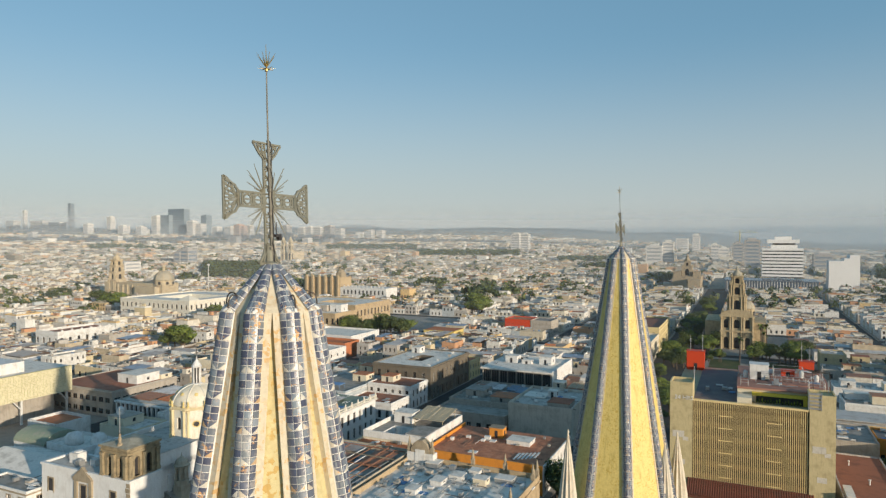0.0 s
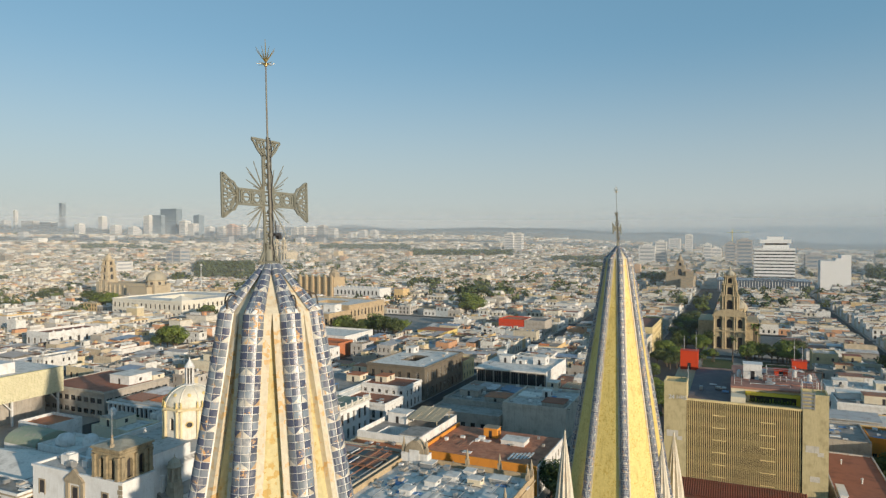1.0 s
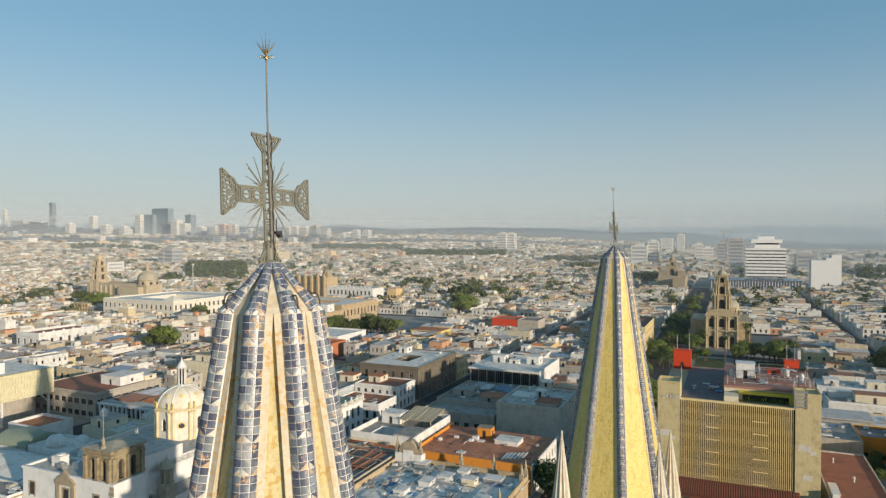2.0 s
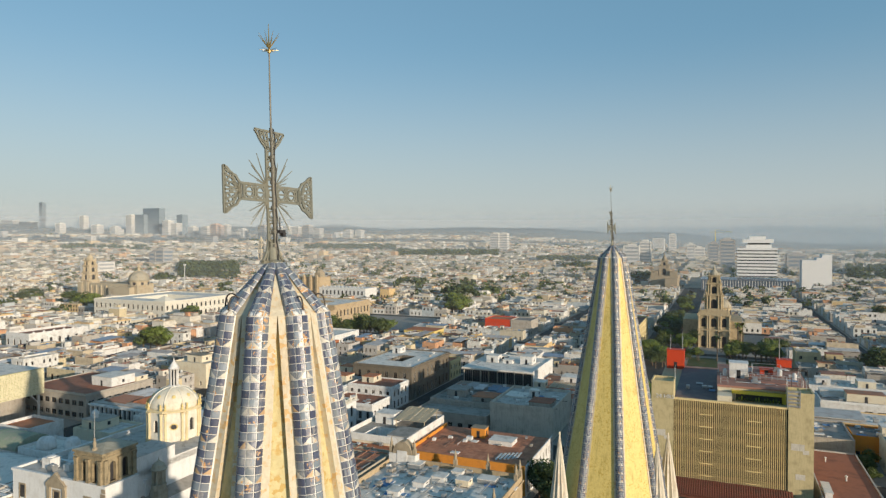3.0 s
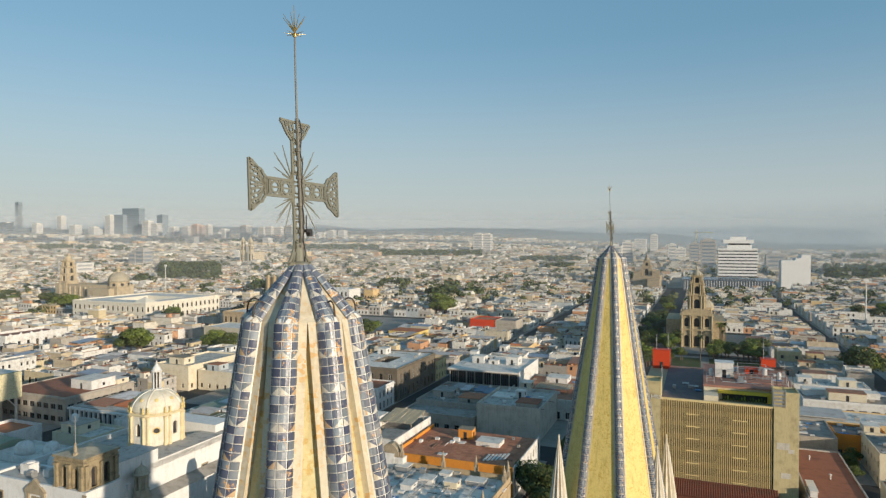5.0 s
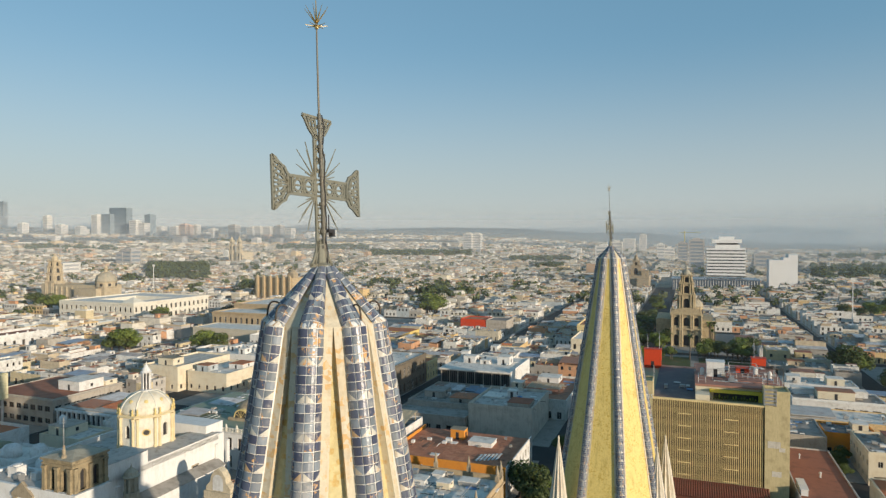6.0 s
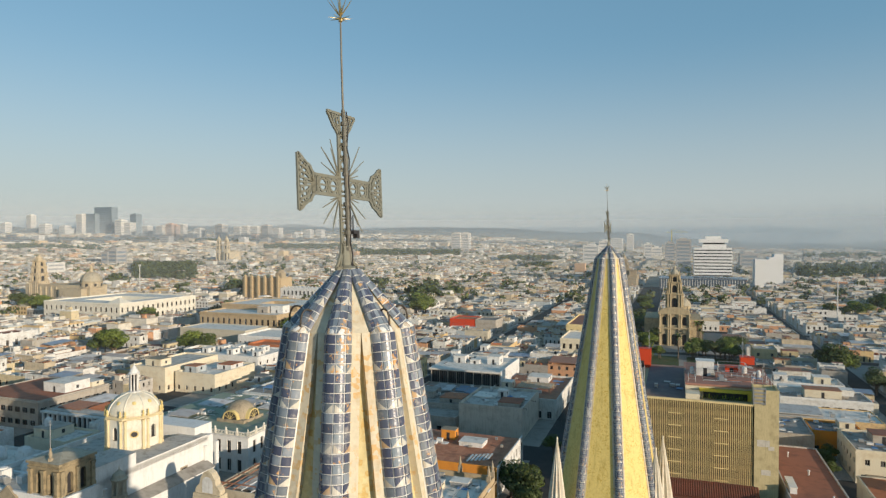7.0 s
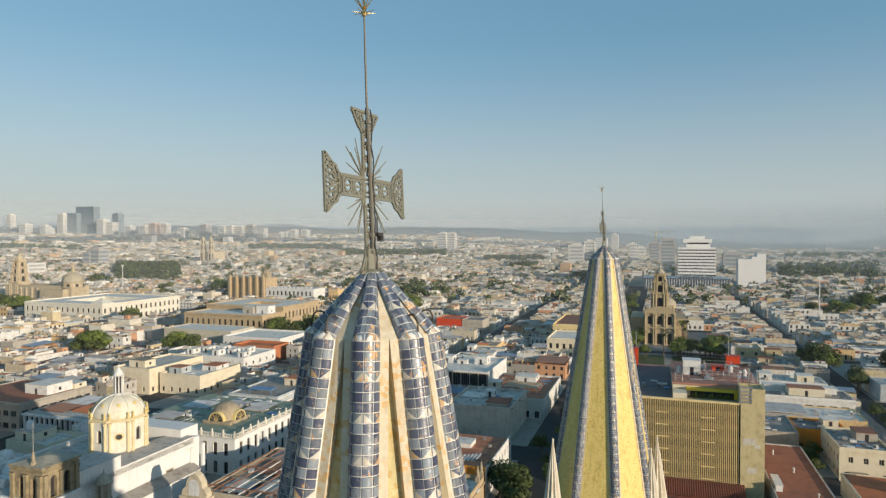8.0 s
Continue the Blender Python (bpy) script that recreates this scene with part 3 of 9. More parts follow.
def volume(t, x0, y0, x1, y1, h, sides, first):
    """One flat-roofed volume of a house, with openings on the given sides."""
    w, d = x1 - x0, y1 - y0
    floors = max(1, round(h / 3.7))
    fh = h / floors
    wall = Mesh()
    for side in "SENW":
        (ox, oy), u = SIDES[side]
        o, width = (x0 + ox * w, y0 + oy * d), w if u[0] else d
        holes = []
        if side in sides and width > 3.2:
            ww, pitch = rng.choice([(1.0, 2.8), (1.2, 3.4), (1.6, 3.8), (0.9, 2.5)])
            for i in range(floors):
                z = 0.85 + fh * i if i or rng.random() < 0.3 else 0.05
                hh = min(fh - 1.1, rng.choice([1.2, 1.6, 2.1])) if i else min(fh - 0.8, 2.5)
                holes += [q for q in rows_of_holes(width, [z], ww, hh, pitch, 0.8) if rng.random() < 0.8]
        elif width > 5 and side in "SE" and rng.random() < 0.4 and h > 4.5:
            a = rng.uniform(1, width - 2)
            holes.append((a, a + 0.9, h - 2.4, h - 1.3))
        facade(wall, o, u, width, 0, h, holes)
        put_windows(t, o, u, holes)
    par = rng.choice([0.15, 0.3, 0.5, 0.8, 1.1])
    wall.rim(x0, y0, h, x1, y1, h + par, 0.2)
    if first and rng.random() < 0.35:
        wall.rim(x0 - 0.14, y0 - 0.14, h - 0.25, x1 + 0.14, y1 + 0.14, h - 0.02, 0.14)
    part("wall", wall, "wall", t)
    return h + 0.04


def house(e0, n0, e1, n1, h, streets):
    """A town house of one to three volumes, its roof with terraces, sheets, rooms and tanks."""
    w, d = e1 - e0, n1 - n0
    t = thing("house", grid_pose(e0, n0, 0.17), HOUSE_LABELS[rng.randrange(4)], "house", "town houses")
    vols = []
    pick = rng.random()
    if pick < 0.35 or min(w, d) < 7:
        vols = [(0, 0, w, d, h)]
    elif pick < 0.7:
        s = d * rng.uniform(0.4, 0.65)
        h2 = max(3.4, h * rng.uniform(0.55, 0.85))
        vols = [(0, 0, w, s, h), (0, s, w, d, h2)] if rng.random() < 0.5 else [(0, 0, w, s, h2), (0, s, w, d, h)]
    else:
        s, q = w * rng.uniform(0.4, 0.6), d * rng.uniform(0.4, 0.6)
        vols = [(0, 0, s, d, h), (s, 0, w, q, max(3.3, h * rng.uniform(0.5, 0.9))), (s, q, w, d, max(3.3, h * rng.uniform(0.4, 1.1)))]
    for i, (x0, y0, x1, y1, hv) in enumerate(vols):
        sides = ("S" if "S" in streets and y0 == 0 else "") + ("E" if "E" in streets and x1 == w else "")
        top = volume(t, x0, y0, x1, y1, hv, sides, i == 0)
        a, b = x1 - x0, y1 - y0
        roof = Mesh()
        style = rng.random()
        if style < 0.17 and a > 4 and b > 4:
            ribbed_sheet(roof, x0 + 0.05, y0 + 0.05, x1 - 0.05, y1 - 0.05, hv + 0.95, hv + 1.6)
            part("roof", roof, "sheet_roof", t, "low corrugated roof")
            continue
        px, py, pw, pd = a * rng.uniform(0.35, 0.5), b * rng.uniform(0.3, 0.5), rng.uniform(2.2, 3.5), rng.uniform(2.2, 3.5)
        if a > 9 and b > 9 and rng.random() < 0.5:
            xs, ys = [x0 + 0.2, x0 + px, x0 + px + pw, x1 - 0.2], [y0 + 0.2, y0 + py, y0 + py + pd, y1 - 0.2]
            for p in range(3):
                for q in range(3):
                    if (p, q) != (1, 1):
                        roof.face([(xs[p], ys[q], top), (xs[p + 1], ys[q], top), (xs[p + 1], ys[q + 1], top), (xs[p], ys[q + 1], top)])
            yard = Mesh()
            yard.box(xs[1], ys[1], 0.1, xs[2], ys[2], 0.2)
            for p, q in (((xs[1], ys[1]), (xs[1], ys[2])), ((xs[1], ys[2]), (xs[2], ys[2])), ((xs[2], ys[2]), (xs[2], ys[1])), ((xs[2], ys[1]), (xs[1], ys[1]))):
                yard.face([(*p, 0.2), (*q, 0.2), (*q, top), (*p, top)])
            part("patio", yard, "wall", t)
        else:
            roof.face([(x0 + 0.2, y0 + 0.2, top), (x1 - 0.2, y0 + 0.2, top), (x1 - 0.2, y1 - 0.2, top), (x0 + 0.2, y1 - 0.2, top)])
        part("roof", roof, "roof", t)
        if rng.random() < 0.55 and a > 4.5 and b > 4.5:
            rw, rd, c = rng.uniform(1.8, a * 0.5), rng.uniform(1.8, b * 0.5), rng.uniform(1.6, 2.7)
            x = rng.choice([x0 + 0.2, x1 - rw - 0.2, rng.uniform(x0 + 0.3, x1 - rw - 0.3)])
            y = rng.choice([y0 + 0.2, y1 - rd - 0.2, rng.uniform(y0 + 0.3, y1 - rd - 0.3)])
            r = Mesh()
            r.box(x, y, top, x + rw, y + rd, top + c, 0, False)
            r.box(x - 0.12, y - 0.12, top + c, x + rw + 0.12, y + rd + 0.12, top + c + 0.12, 1)
            if rng.random() < 0.5:
                r.box(x + rw * 0.4, y - 0.03, top + 0.1, x + rw * 0.4 + 0.8, y + 0.02, top + min(1.9, c - 0.2), 2)
            else:
                r.box(x + rw - 0.02, y + rd * 0.35, top + 0.6, x + rw + 0.03, y + rd * 0.35 + 0.8, top + min(1.5, c - 0.2), 2)
            part("stair_room", r, ["wall", "roof", "dark"], t)
        elif rng.random() < 0.4 and a > 4 and b > 4:
            r = Mesh()
            x, y, rw, rd = x0 + a * 0.15, y0 + b * 0.2, a * rng.uniform(0.3, 0.6), b * rng.uniform(0.3, 0.6)
            ribbed_sheet(r, x, y, x + rw, y + rd, top + 2.0, top + 2.3)
            for p, q in ((x + 0.1, y + 0.1), (x + rw - 0.1, y + 0.1), (x + 0.1, y + rd - 0.1), (x + rw - 0.1, y + rd - 0.1)):
                r.box(p - 0.05, q - 0.05, top, p + 0.05, q + 0.05, top + 2.0)
            part("sheet_shelter", r, "sheet_roof", t)
        for _ in range(rng.choice([0, 1, 2, 2])):
            r = Mesh()
            x, y = rng.uniform(x0 + 0.5, x1 - 1.6), rng.uniform(y0 + 0.5, y1 - 1.6)
            r.box(x, y, top, x + rng.uniform(0.5, 1.1), y + rng.uniform(0.5, 1.1), top + rng.uniform(0.4, 0.9))
            part("roof_box", r, rng.choice(["concrete", "galv", "white", "terracotta", "dark", "blue_paint"]), t)
        roof_junk(e0 + x0, n0 + y0, e0 + x1, n0 + y1, 0.17 + top, rng.choice([3, 4, 6, 8]))
        if rng.random() < 0.5:
            TANKS.append((e0 + x0 + a * rng.uniform(0.75, 0.9), n0 + y0 + b * rng.uniform(0.72, 0.88), 0.17 + top))
    return t


M["sheet_roof"] = surface("corrugated_sheet", [(0.45, 0.44, 0.43), (0.62, 0.61, 0.60), (0.32, 0.16, 0.10), (0.34, 0.33, 0.32), (0.55, 0.53, 0.50), (0.22, 0.30, 0.40)], "object", (0.25, 0.15, 0.1), 0.6, 0.4, 3, rough=0.55)
MID = {"wall": Mesh(), "roof": Mesh(), "glass": Mesh()}


def roof_junk(e0, n0, e1, n1, z, count):
    """Low dividing walls, sheets on stilts, ledges and boxes that crowd a flat roof."""
    for _ in range(count):
        kind = rng.random()
        if kind < 0.35:
            a, b, c = rng.uniform(1.5, (e1 - e0) * 0.8), rng.uniform(0.15, 0.3), rng.uniform(0.5, 1.3)
            if rng.random() < 0.4:
                a, b = b, min(a, (n1 - n0) * 0.8)
            base = 0.0
        elif kind < 0.6:
            a, b, c, base = rng.uniform(1.5, 3.8), rng.uniform(1.5, 3.8), 0.12, rng.choice([0.02, 0.5, 1.6])
        else:
            a, b, c, base = rng.uniform(0.5, 1.8), rng.uniform(0.5, 1.8), rng.uniform(0.3, 1.4), 0.0
        a, b = min(a, e1 - e0 - 0.7), min(b, n1 - n0 - 0.7)
        x, y = rng.uniform(e0 + 0.3, e1 - a - 0.3), rng.uniform(n0 + 0.3, n1 - b - 0.3)
        (MID["wall"] if rng.random() < 0.55 else MID["roof"]).box(x, y, z + base, x + a, y + b, z + base + c, 0, False)
        if base > 0.3:
            for p, q in ((x + 0.05, y + 0.05), (x + a - 0.15, y + 0.05), (x + 0.05, y + b - 0.15), (x + a - 0.15, y + b - 0.15)):
                MID["roof"].box(p, q, z, p + 0.1, q + 0.1, z + base, 0, False)


def mid_house(e0, n0, e1, n1, h, windows=True):
    """A house further off, joined with its neighbours: walls, sunk roof with parapet, stair room, windows."""
    z0 = 0.17
    w, r, g = MID["wall"], MID["roof"], MID["glass"]
    w.box(e0, n0, z0, e1, n1, h, 0, False)
    w.rim(e0, n0, h, e1, n1, h + rng.uniform(0.4, 1.1), 0.25)
    r.face([(e0 + 0.25, n0 + 0.25, h + 0.05), (e1 - 0.25, n0 + 0.25, h + 0.05), (e1 - 0.25, n1 - 0.25, h + 0.05), (e0 + 0.25, n1 - 0.25, h + 0.05)])
    for _ in range(rng.choice([0, 1, 1, 2, 3])):
        a, b, c = rng.uniform(1.5, (e1 - e0) * 0.5), rng.uniform(1.5, (n1 - n0) * 0.5), rng.uniform(1.6, 3)
        x, y = rng.uniform(e0 + 0.3, e1 - a - 0.3), rng.uniform(n0 + 0.3, n1 - b - 0.3)
        w.box(x, y, h, x + a, y + b, h + c, 0, False)
        r.box(x - 0.12, y - 0.12, h + c, x + a + 0.12, y + b + 0.12, h + c + 0.15)
    roof_junk(e0, n0, e1, n1, h + 0.05, rng.choice([3, 5, 6, 8]))
    if windows:
        floors = max(1, round(h / 3.6))
        for i in range(floors):
            z = z0 + i * h / floors + 0.9
            hh = min(1.9, h / floors - 1.2)
            for side in "SE":
                if rng.random() < 0.35:
                    continue
                width = (e1 - e0) if side == "S" else (n1 - n0)
                for a, b, c, dd in rows_of_holes(width, [z], 1.2, hh, 3.2, 0.8):
                    if side == "S":
                        g.box(e0 + a, n0 - 0.04, c, e0 + b, n0 + 0.05, dd, 0)
                    else:
                        g.box(e1 - 0.05, n0 + a, c, e1 + 0.04, n0 + b, dd, 0)


near_lots = []
mid_lots = []
for b in BLOCKS:
    cx = G((b[0] + b[2]) / 2, (b[1] + b[3]) / 2)
    if not visible(cx.x, cx.y, 14, 130) or cx.y < 20:
        continue
    lots = []
    split_lots(b[0] + 1.8, b[1] + 1.8, b[2] - 1.8, b[3] - 1.8, 13.5 if cx.length < 600 else 15, lots)
    for q in lots:
        c = G((q[0] + q[2]) / 2, (q[1] + q[3]) / 2)
        if not free(*q) or not visible(c.x, c.y, 3, 130):
            continue
        mid_lots.append((c.length, q, ("S" if abs(q[1] - b[1] - 1.8) < 0.01 else "") + ("E" if abs(q[2] - b[2] + 1.8) < 0.01 else "")))
mid_lots.sort()
near_lots, mid_lots = mid_lots[:298], mid_lots[298:]


def lot_height():
    return rng.choice([3.6, 3.8, 4.0, 4.2, 4.5, 4.9, 5.4, 6.2, 6.8, 7.4])


for dist, q, streets in near_lots:
    house(*q, lot_height(), streets)
for dist, q, streets in mid_lots:
    if rng.random() < 0.05:
        continue
    h = lot_height() * (1.0 if rng.random() < 0.975 else 1.7)
    if rng.random() < 0.5 and min(q[2] - q[0], q[3] - q[1]) > 7:
        s = q[1] + (q[3] - q[1]) * rng.uniform(0.35, 0.65)
        mid_house(q[0], q[1], q[2], s, h, dist < 900 and "S" in streets)
        mid_house(q[0], s, q[2], q[3], h * rng.uniform(0.5, 0.9), False)
    else:
        mid_house(*q, h, dist < 900 and bool(streets))
for key, mat, label in (("wall", "wall_isl", "plastered walls of the crowded city houses"), ("roof", "roof_isl", "flat weathered roofs of the city houses"), ("glass", "far_glass", "dark windows of the city houses")):
    solid("city_houses", MID[key], mat, grid_pose(0, 0), label, "houses", kind="stuff")

# rooftop water tanks
tank = Mesh()
tank.lathe([(0.50, 0), (0.55, 0.1), (0.55, 0.85), (0.50, 0.95), (0.2, 1.1), (0.2, 1.18), (0.0, 1.2)], 12)
tank_me = tank.data("water_tank", mats_of("tank_black"), True)
for e, n, z in TANKS[:180]:
    ob = new("water_tank", tank_me)
    ob.matrix_world = grid_pose(e, n, z)
    tagged(ob, "round plastic water tank standing on a flat roof", "water tank", "rooftop water tanks")


# the far city: thousands of small boxes, rows along the same grid, then looser
def far_city():
    r2 = np.random.RandomState(5)
    wv, rv = Mesh(), Mesh()
    lo = 850
    for ring, step in ((1100, 15), (1700, 18), (2400, 23), (3200, 30), (4800, 40)):
        for e in np.arange(-4800, 4800, step):
            for q in np.arange(-1500, 4800, step):
                x, y = e * CA + q * SA, -e * SA + q * CA
                d = math.hypot(x, y)
                if y < 300 or not lo <= d < ring or (d < 1500 and -1000 < e < 870 and q < 1115):
                    continue
                bdeg = math.degrees(math.atan2(x, y))
                if not -38 < bdeg < 45:
                    continue
                if (q % 95) < step * 0.45 or (e % 92) < step * 0.45 or r2.rand() < 0.10:
                    continue
                w, dd = step * r2.uniform(0.65, 1.3), step * r2.uniform(0.65, 1.15)
                h = r2.choice([3, 3.4, 3.8, 4.4, 5.2, 6.2, 8]) * (1 if r2.rand() < 0.985 else 2.2)
                a, b = e + r2.uniform(-2, 2), q + r2.uniform(-2, 2)
                z = ground_z(x, y) - 1
                wv.box(a, b, z, a + w, b + dd, z + 1 + h, 0, False)
                wv.f.pop()
                wv.m.pop()
                rv.face([(a, b, z + 1 + h), (a + w, b, z + 1 + h), (a + w, b + dd, z + 1 + h), (a, b + dd, z + 1 + h)])
                if r2.rand() < 0.4 and d < 2600:
                    p, s = w * r2.uniform(0.25, 0.5), dd * r2.uniform(0.25, 0.5)
                    wv.box(a + w * 0.2, b + dd * 0.2, z + 1 + h, a + w * 0.2 + p, b + dd * 0.2 + s, z + h + 2.8, 0, False)
                if d < 2200:
                    for _ in range(2):
                        p, s = r2.uniform(1.0, 4.5), r2.uniform(1.0, 4.5)
                        u, q2 = a + r2.uniform(0, w - p), b + r2.uniform(0, dd - s)
                        (wv if r2.rand() < 0.6 else rv).box(u, q2, z + 1 + h, u + p, q2 + s, z + 1 + h + r2.uniform(0.5, 2.0), 0, False)
        lo = ring
    solid("distant_houses", wv, "far_wall", grid_pose(0, 0), "pale walls of thousands of distant houses", "houses", kind="stuff")
    solid("distant_houses", rv, "far_roof", grid_pose(0, 0), "pale flat roofs of thousands of distant houses", "houses", kind="stuff")


far_city()


SPIRE_A, SPIRE_B = (-9.20, 11.0), (-8.75, 51.6)
APEX, SHOULDER, FOOT = 61.75, 60.80, 41.0


# ---- tower shafts, cathedral body and pinnacles ----
def cathedral():
    t = thing("cathedral", grid_pose(0, 0), "plain stone cathedral body carrying the two spires", "cathedral")
    for se, sn in (SPIRE_A, SPIRE_B):
        k = Mesh()
        k.box(se - 5.6, sn - 5.6, 0, se + 5.6, sn + 5.6, 30)
        k.box(se - 5.9, sn - 5.9, 30, se + 5.9, sn + 5.9, 30.7)
        k.lathe([(5.7, 30.7), (5.7, 39.6), (6.0, 40.0), (6.0, 40.4)], 8, (se, sn), start=radians(22.5))
        part("tower", k, "grey_stone", t)
    k = Mesh()
    k.box(-6, 17.5, 0, 66, 45.5, 21)
    k.box(-8, 17.5, 0, -6, 45.5, 25)
    k.box(2, 2, 0, 66, 17.5, 14)
    k.box(2, 45.5, 0, 66, 60, 14)
    part("nave", k, "grey_stone", t)
    k = Mesh()
    k.lathe([(8, 21), (8, 27), (7.6, 30), (6.2, 33.5), (3.6, 36), (0, 37)], 16, (46, 31.5))
    part("dome", k, "dome_tiles", t)
    return t


cathedral()


M["pinnacle_lime"] = surface("weathered_lime_render", [(0.66, 0.60, 0.49)], stain=(0.42, 0.30, 0.18), stain_amount=0.7, scale=1.2, fine=8, streaks=0.6)


def pinnacle(e, n, tip, label):
    t = thing("pinnacle", grid_pose(e, n, 40.4), label, "pinnacle", "tower pinnacles")
    h = tip - 40.4
    k = Mesh()
    n_fl = 12
    prof = [(0.95, 0.0), (0.78, h * 0.25), (0.55, h * 0.5), (0.30, h * 0.75), (0.05, h * 0.985)]
    v, f = [], []
    m = n_fl * 2
    for r, z in prof:
        for i in range(m):
            a = 2 * math.pi * i / m
            q = r * (1.0 if i % 2 == 0 else 0.80)
            v.append((q * math.cos(a), q * math.sin(a), z))
    for i in range(len(prof) - 1):
        for j in range(m):
            f.append((i * m + j, i * m + (j + 1) % m, (i + 1) * m + (j + 1) % m, (i + 1) * m + j))
    k.shape(v, f)
    part("fluted_cone", k, "pinnacle_lime", t)
    k = Mesh()
    k.lathe([(0.0, h * 0.96), (0.07, h * 0.985), (0.07, h), (0.0, h * 1.02)], 8)
    part("finial", k, "cream", t)
    k = Mesh()
    k.lathe([(1.1, -0.2), (1.1, 0.05), (0.95, 0.1)], 12)
    part("base", k, "spire_cream", t)


pinnacle(-12.0, 47.9, 47.9, "slim fluted pale lime pinnacle beside the yellow spire")
pinnacle(-5.3, 50.2, 47.2, "slim fluted pale lime pinnacle beside the yellow spire")
pinnacle(-4.9, 55.4, 46.6, "slim fluted pale lime pinnacle behind the yellow spire")


# ---- a flat-roofed building with chosen openings ----
def building(name, rect, h, wall_mat, roof_mat, label, category, rows=(), sides="SE", parapet=0.8, cornice=0.25, court=None,
             z0=0.17, group="", trim=None, deep=0.22):
    """rows: (sill, width, height, pitch) for each row of openings. court: a sunk yard, local."""
    e0, n0, e1, n1 = rect
    w, d = e1 - e0, n1 - n0
    t = thing(name, grid_pose(e0, n0, z0), label, category, group)
    wall = Mesh()
    frames = Mesh()
    for side in "SENW":
        (ox, oy), u = SIDES[side]
        o, width = (ox * w, oy * d), w if u[0] else d
        holes = []
        if side in sides:
            for sill, ww, hh, pitch in rows:
                holes += rows_of_holes(width, [sill], ww, hh, pitch, 0.8)
        facade(wall, o, u, width, 0, h, holes, deep)
        put_windows(t, o, u, holes, deep)
        if trim:
            nx, ny = u[1], -u[0]
            for a, b, c, dd in holes:
                for p, q, zz0, zz1 in ((a - 0.18, b + 0.18, dd, dd + 0.22), (a - 0.18, b + 0.18, c - 0.18, c), (a - 0.16, a, c, dd), (b, b + 0.16, c, dd)):
                    x0, y0, x1, y1 = o[0] + u[0] * p, o[1] + u[1] * p, o[0] + u[0] * q + nx * 0.07, o[1] + u[1] * q + ny * 0.07
                    frames.box(min(x0, x1), min(y0, y1), zz0, max(x0, x1), max(y0, y1), zz1)
    if parapet:
        wall.rim(0, 0, h, w, d, h + parapet, 0.28)
    part("wall", wall, wall_mat, t)
    if frames.f:
        part("window_surrounds", frames, trim, t)
    if cornice:
        k = Mesh()
        k.rim(-cornice, -cornice, h - 0.35, w + cornice, d + cornice, h - 0.05, cornice)
        part("cornice", k, trim or wall_mat, t)
    roof = Mesh()
    top, i = h + 0.04, 0.28 if parapet else 0
    if court:
        x0, y0, x1, y1, zc = court
        xs, ys = [i, x0, x1, w - i], [i, y0, y1, d - i]
        for a in range(3):
            for b in range(3):
                if (a, b) != (1, 1):
                    roof.face([(xs[a], ys[b], top), (xs[a + 1], ys[b], top), (xs[a + 1], ys[b + 1], top), (xs[a], ys[b + 1], top)])
        yard = Mesh()
        yard.face([(x0, y0, zc), (x1, y0, zc), (x1, y1, zc), (x0, y1, zc)])
        for a, b in (((x0, y0), (x0, y1)), ((x0, y1), (x1, y1)), ((x1, y1), (x1, y0)), ((x1, y0), (x0, y0))):
            yard.face([(*a, zc), (*b, zc), (*b, top), (*a, top)])
        part("courtyard", yard, wall_mat, t)
    else:
        roof.face([(i, i, top), (w - i, i, top), (w - i, d - i, top), (i, d - i, top)])
    part("roof", roof, roof_mat, t)
    return t


def hut(t, x0, y0, x1, y1, z0, z1, wall_mat, roof_mat="roof", name="roof_room", door=True):
    k = Mesh()
    k.box(x0, y0, z0, x1, y1, z1, 0, False)
    k.box(x0 - 0.15, y0 - 0.15, z1, x1 + 0.15, y1 + 0.15, z1 + 0.14, 1)
    if door and x1 - x0 > 1.6:
        m = (x0 + x1) / 2
        k.box(m - 0.45, y0 - 0.03, z0, m + 0.45, y0 + 0.03, z0 + min(2.0, z1 - z0 - 0.3), 2)
    if y1 - y0 > 2.5:
        k.box(x1 - 0.03, (y0 + y1) / 2 - 0.5, z0 + 0.8, x1 + 0.03, (y0 + y1) / 2 + 0.5, z0 + min(1.9, z1 - z0 - 0.2), 2)
    return part(name, k, [wall_mat, roof_mat, "dark"], t)


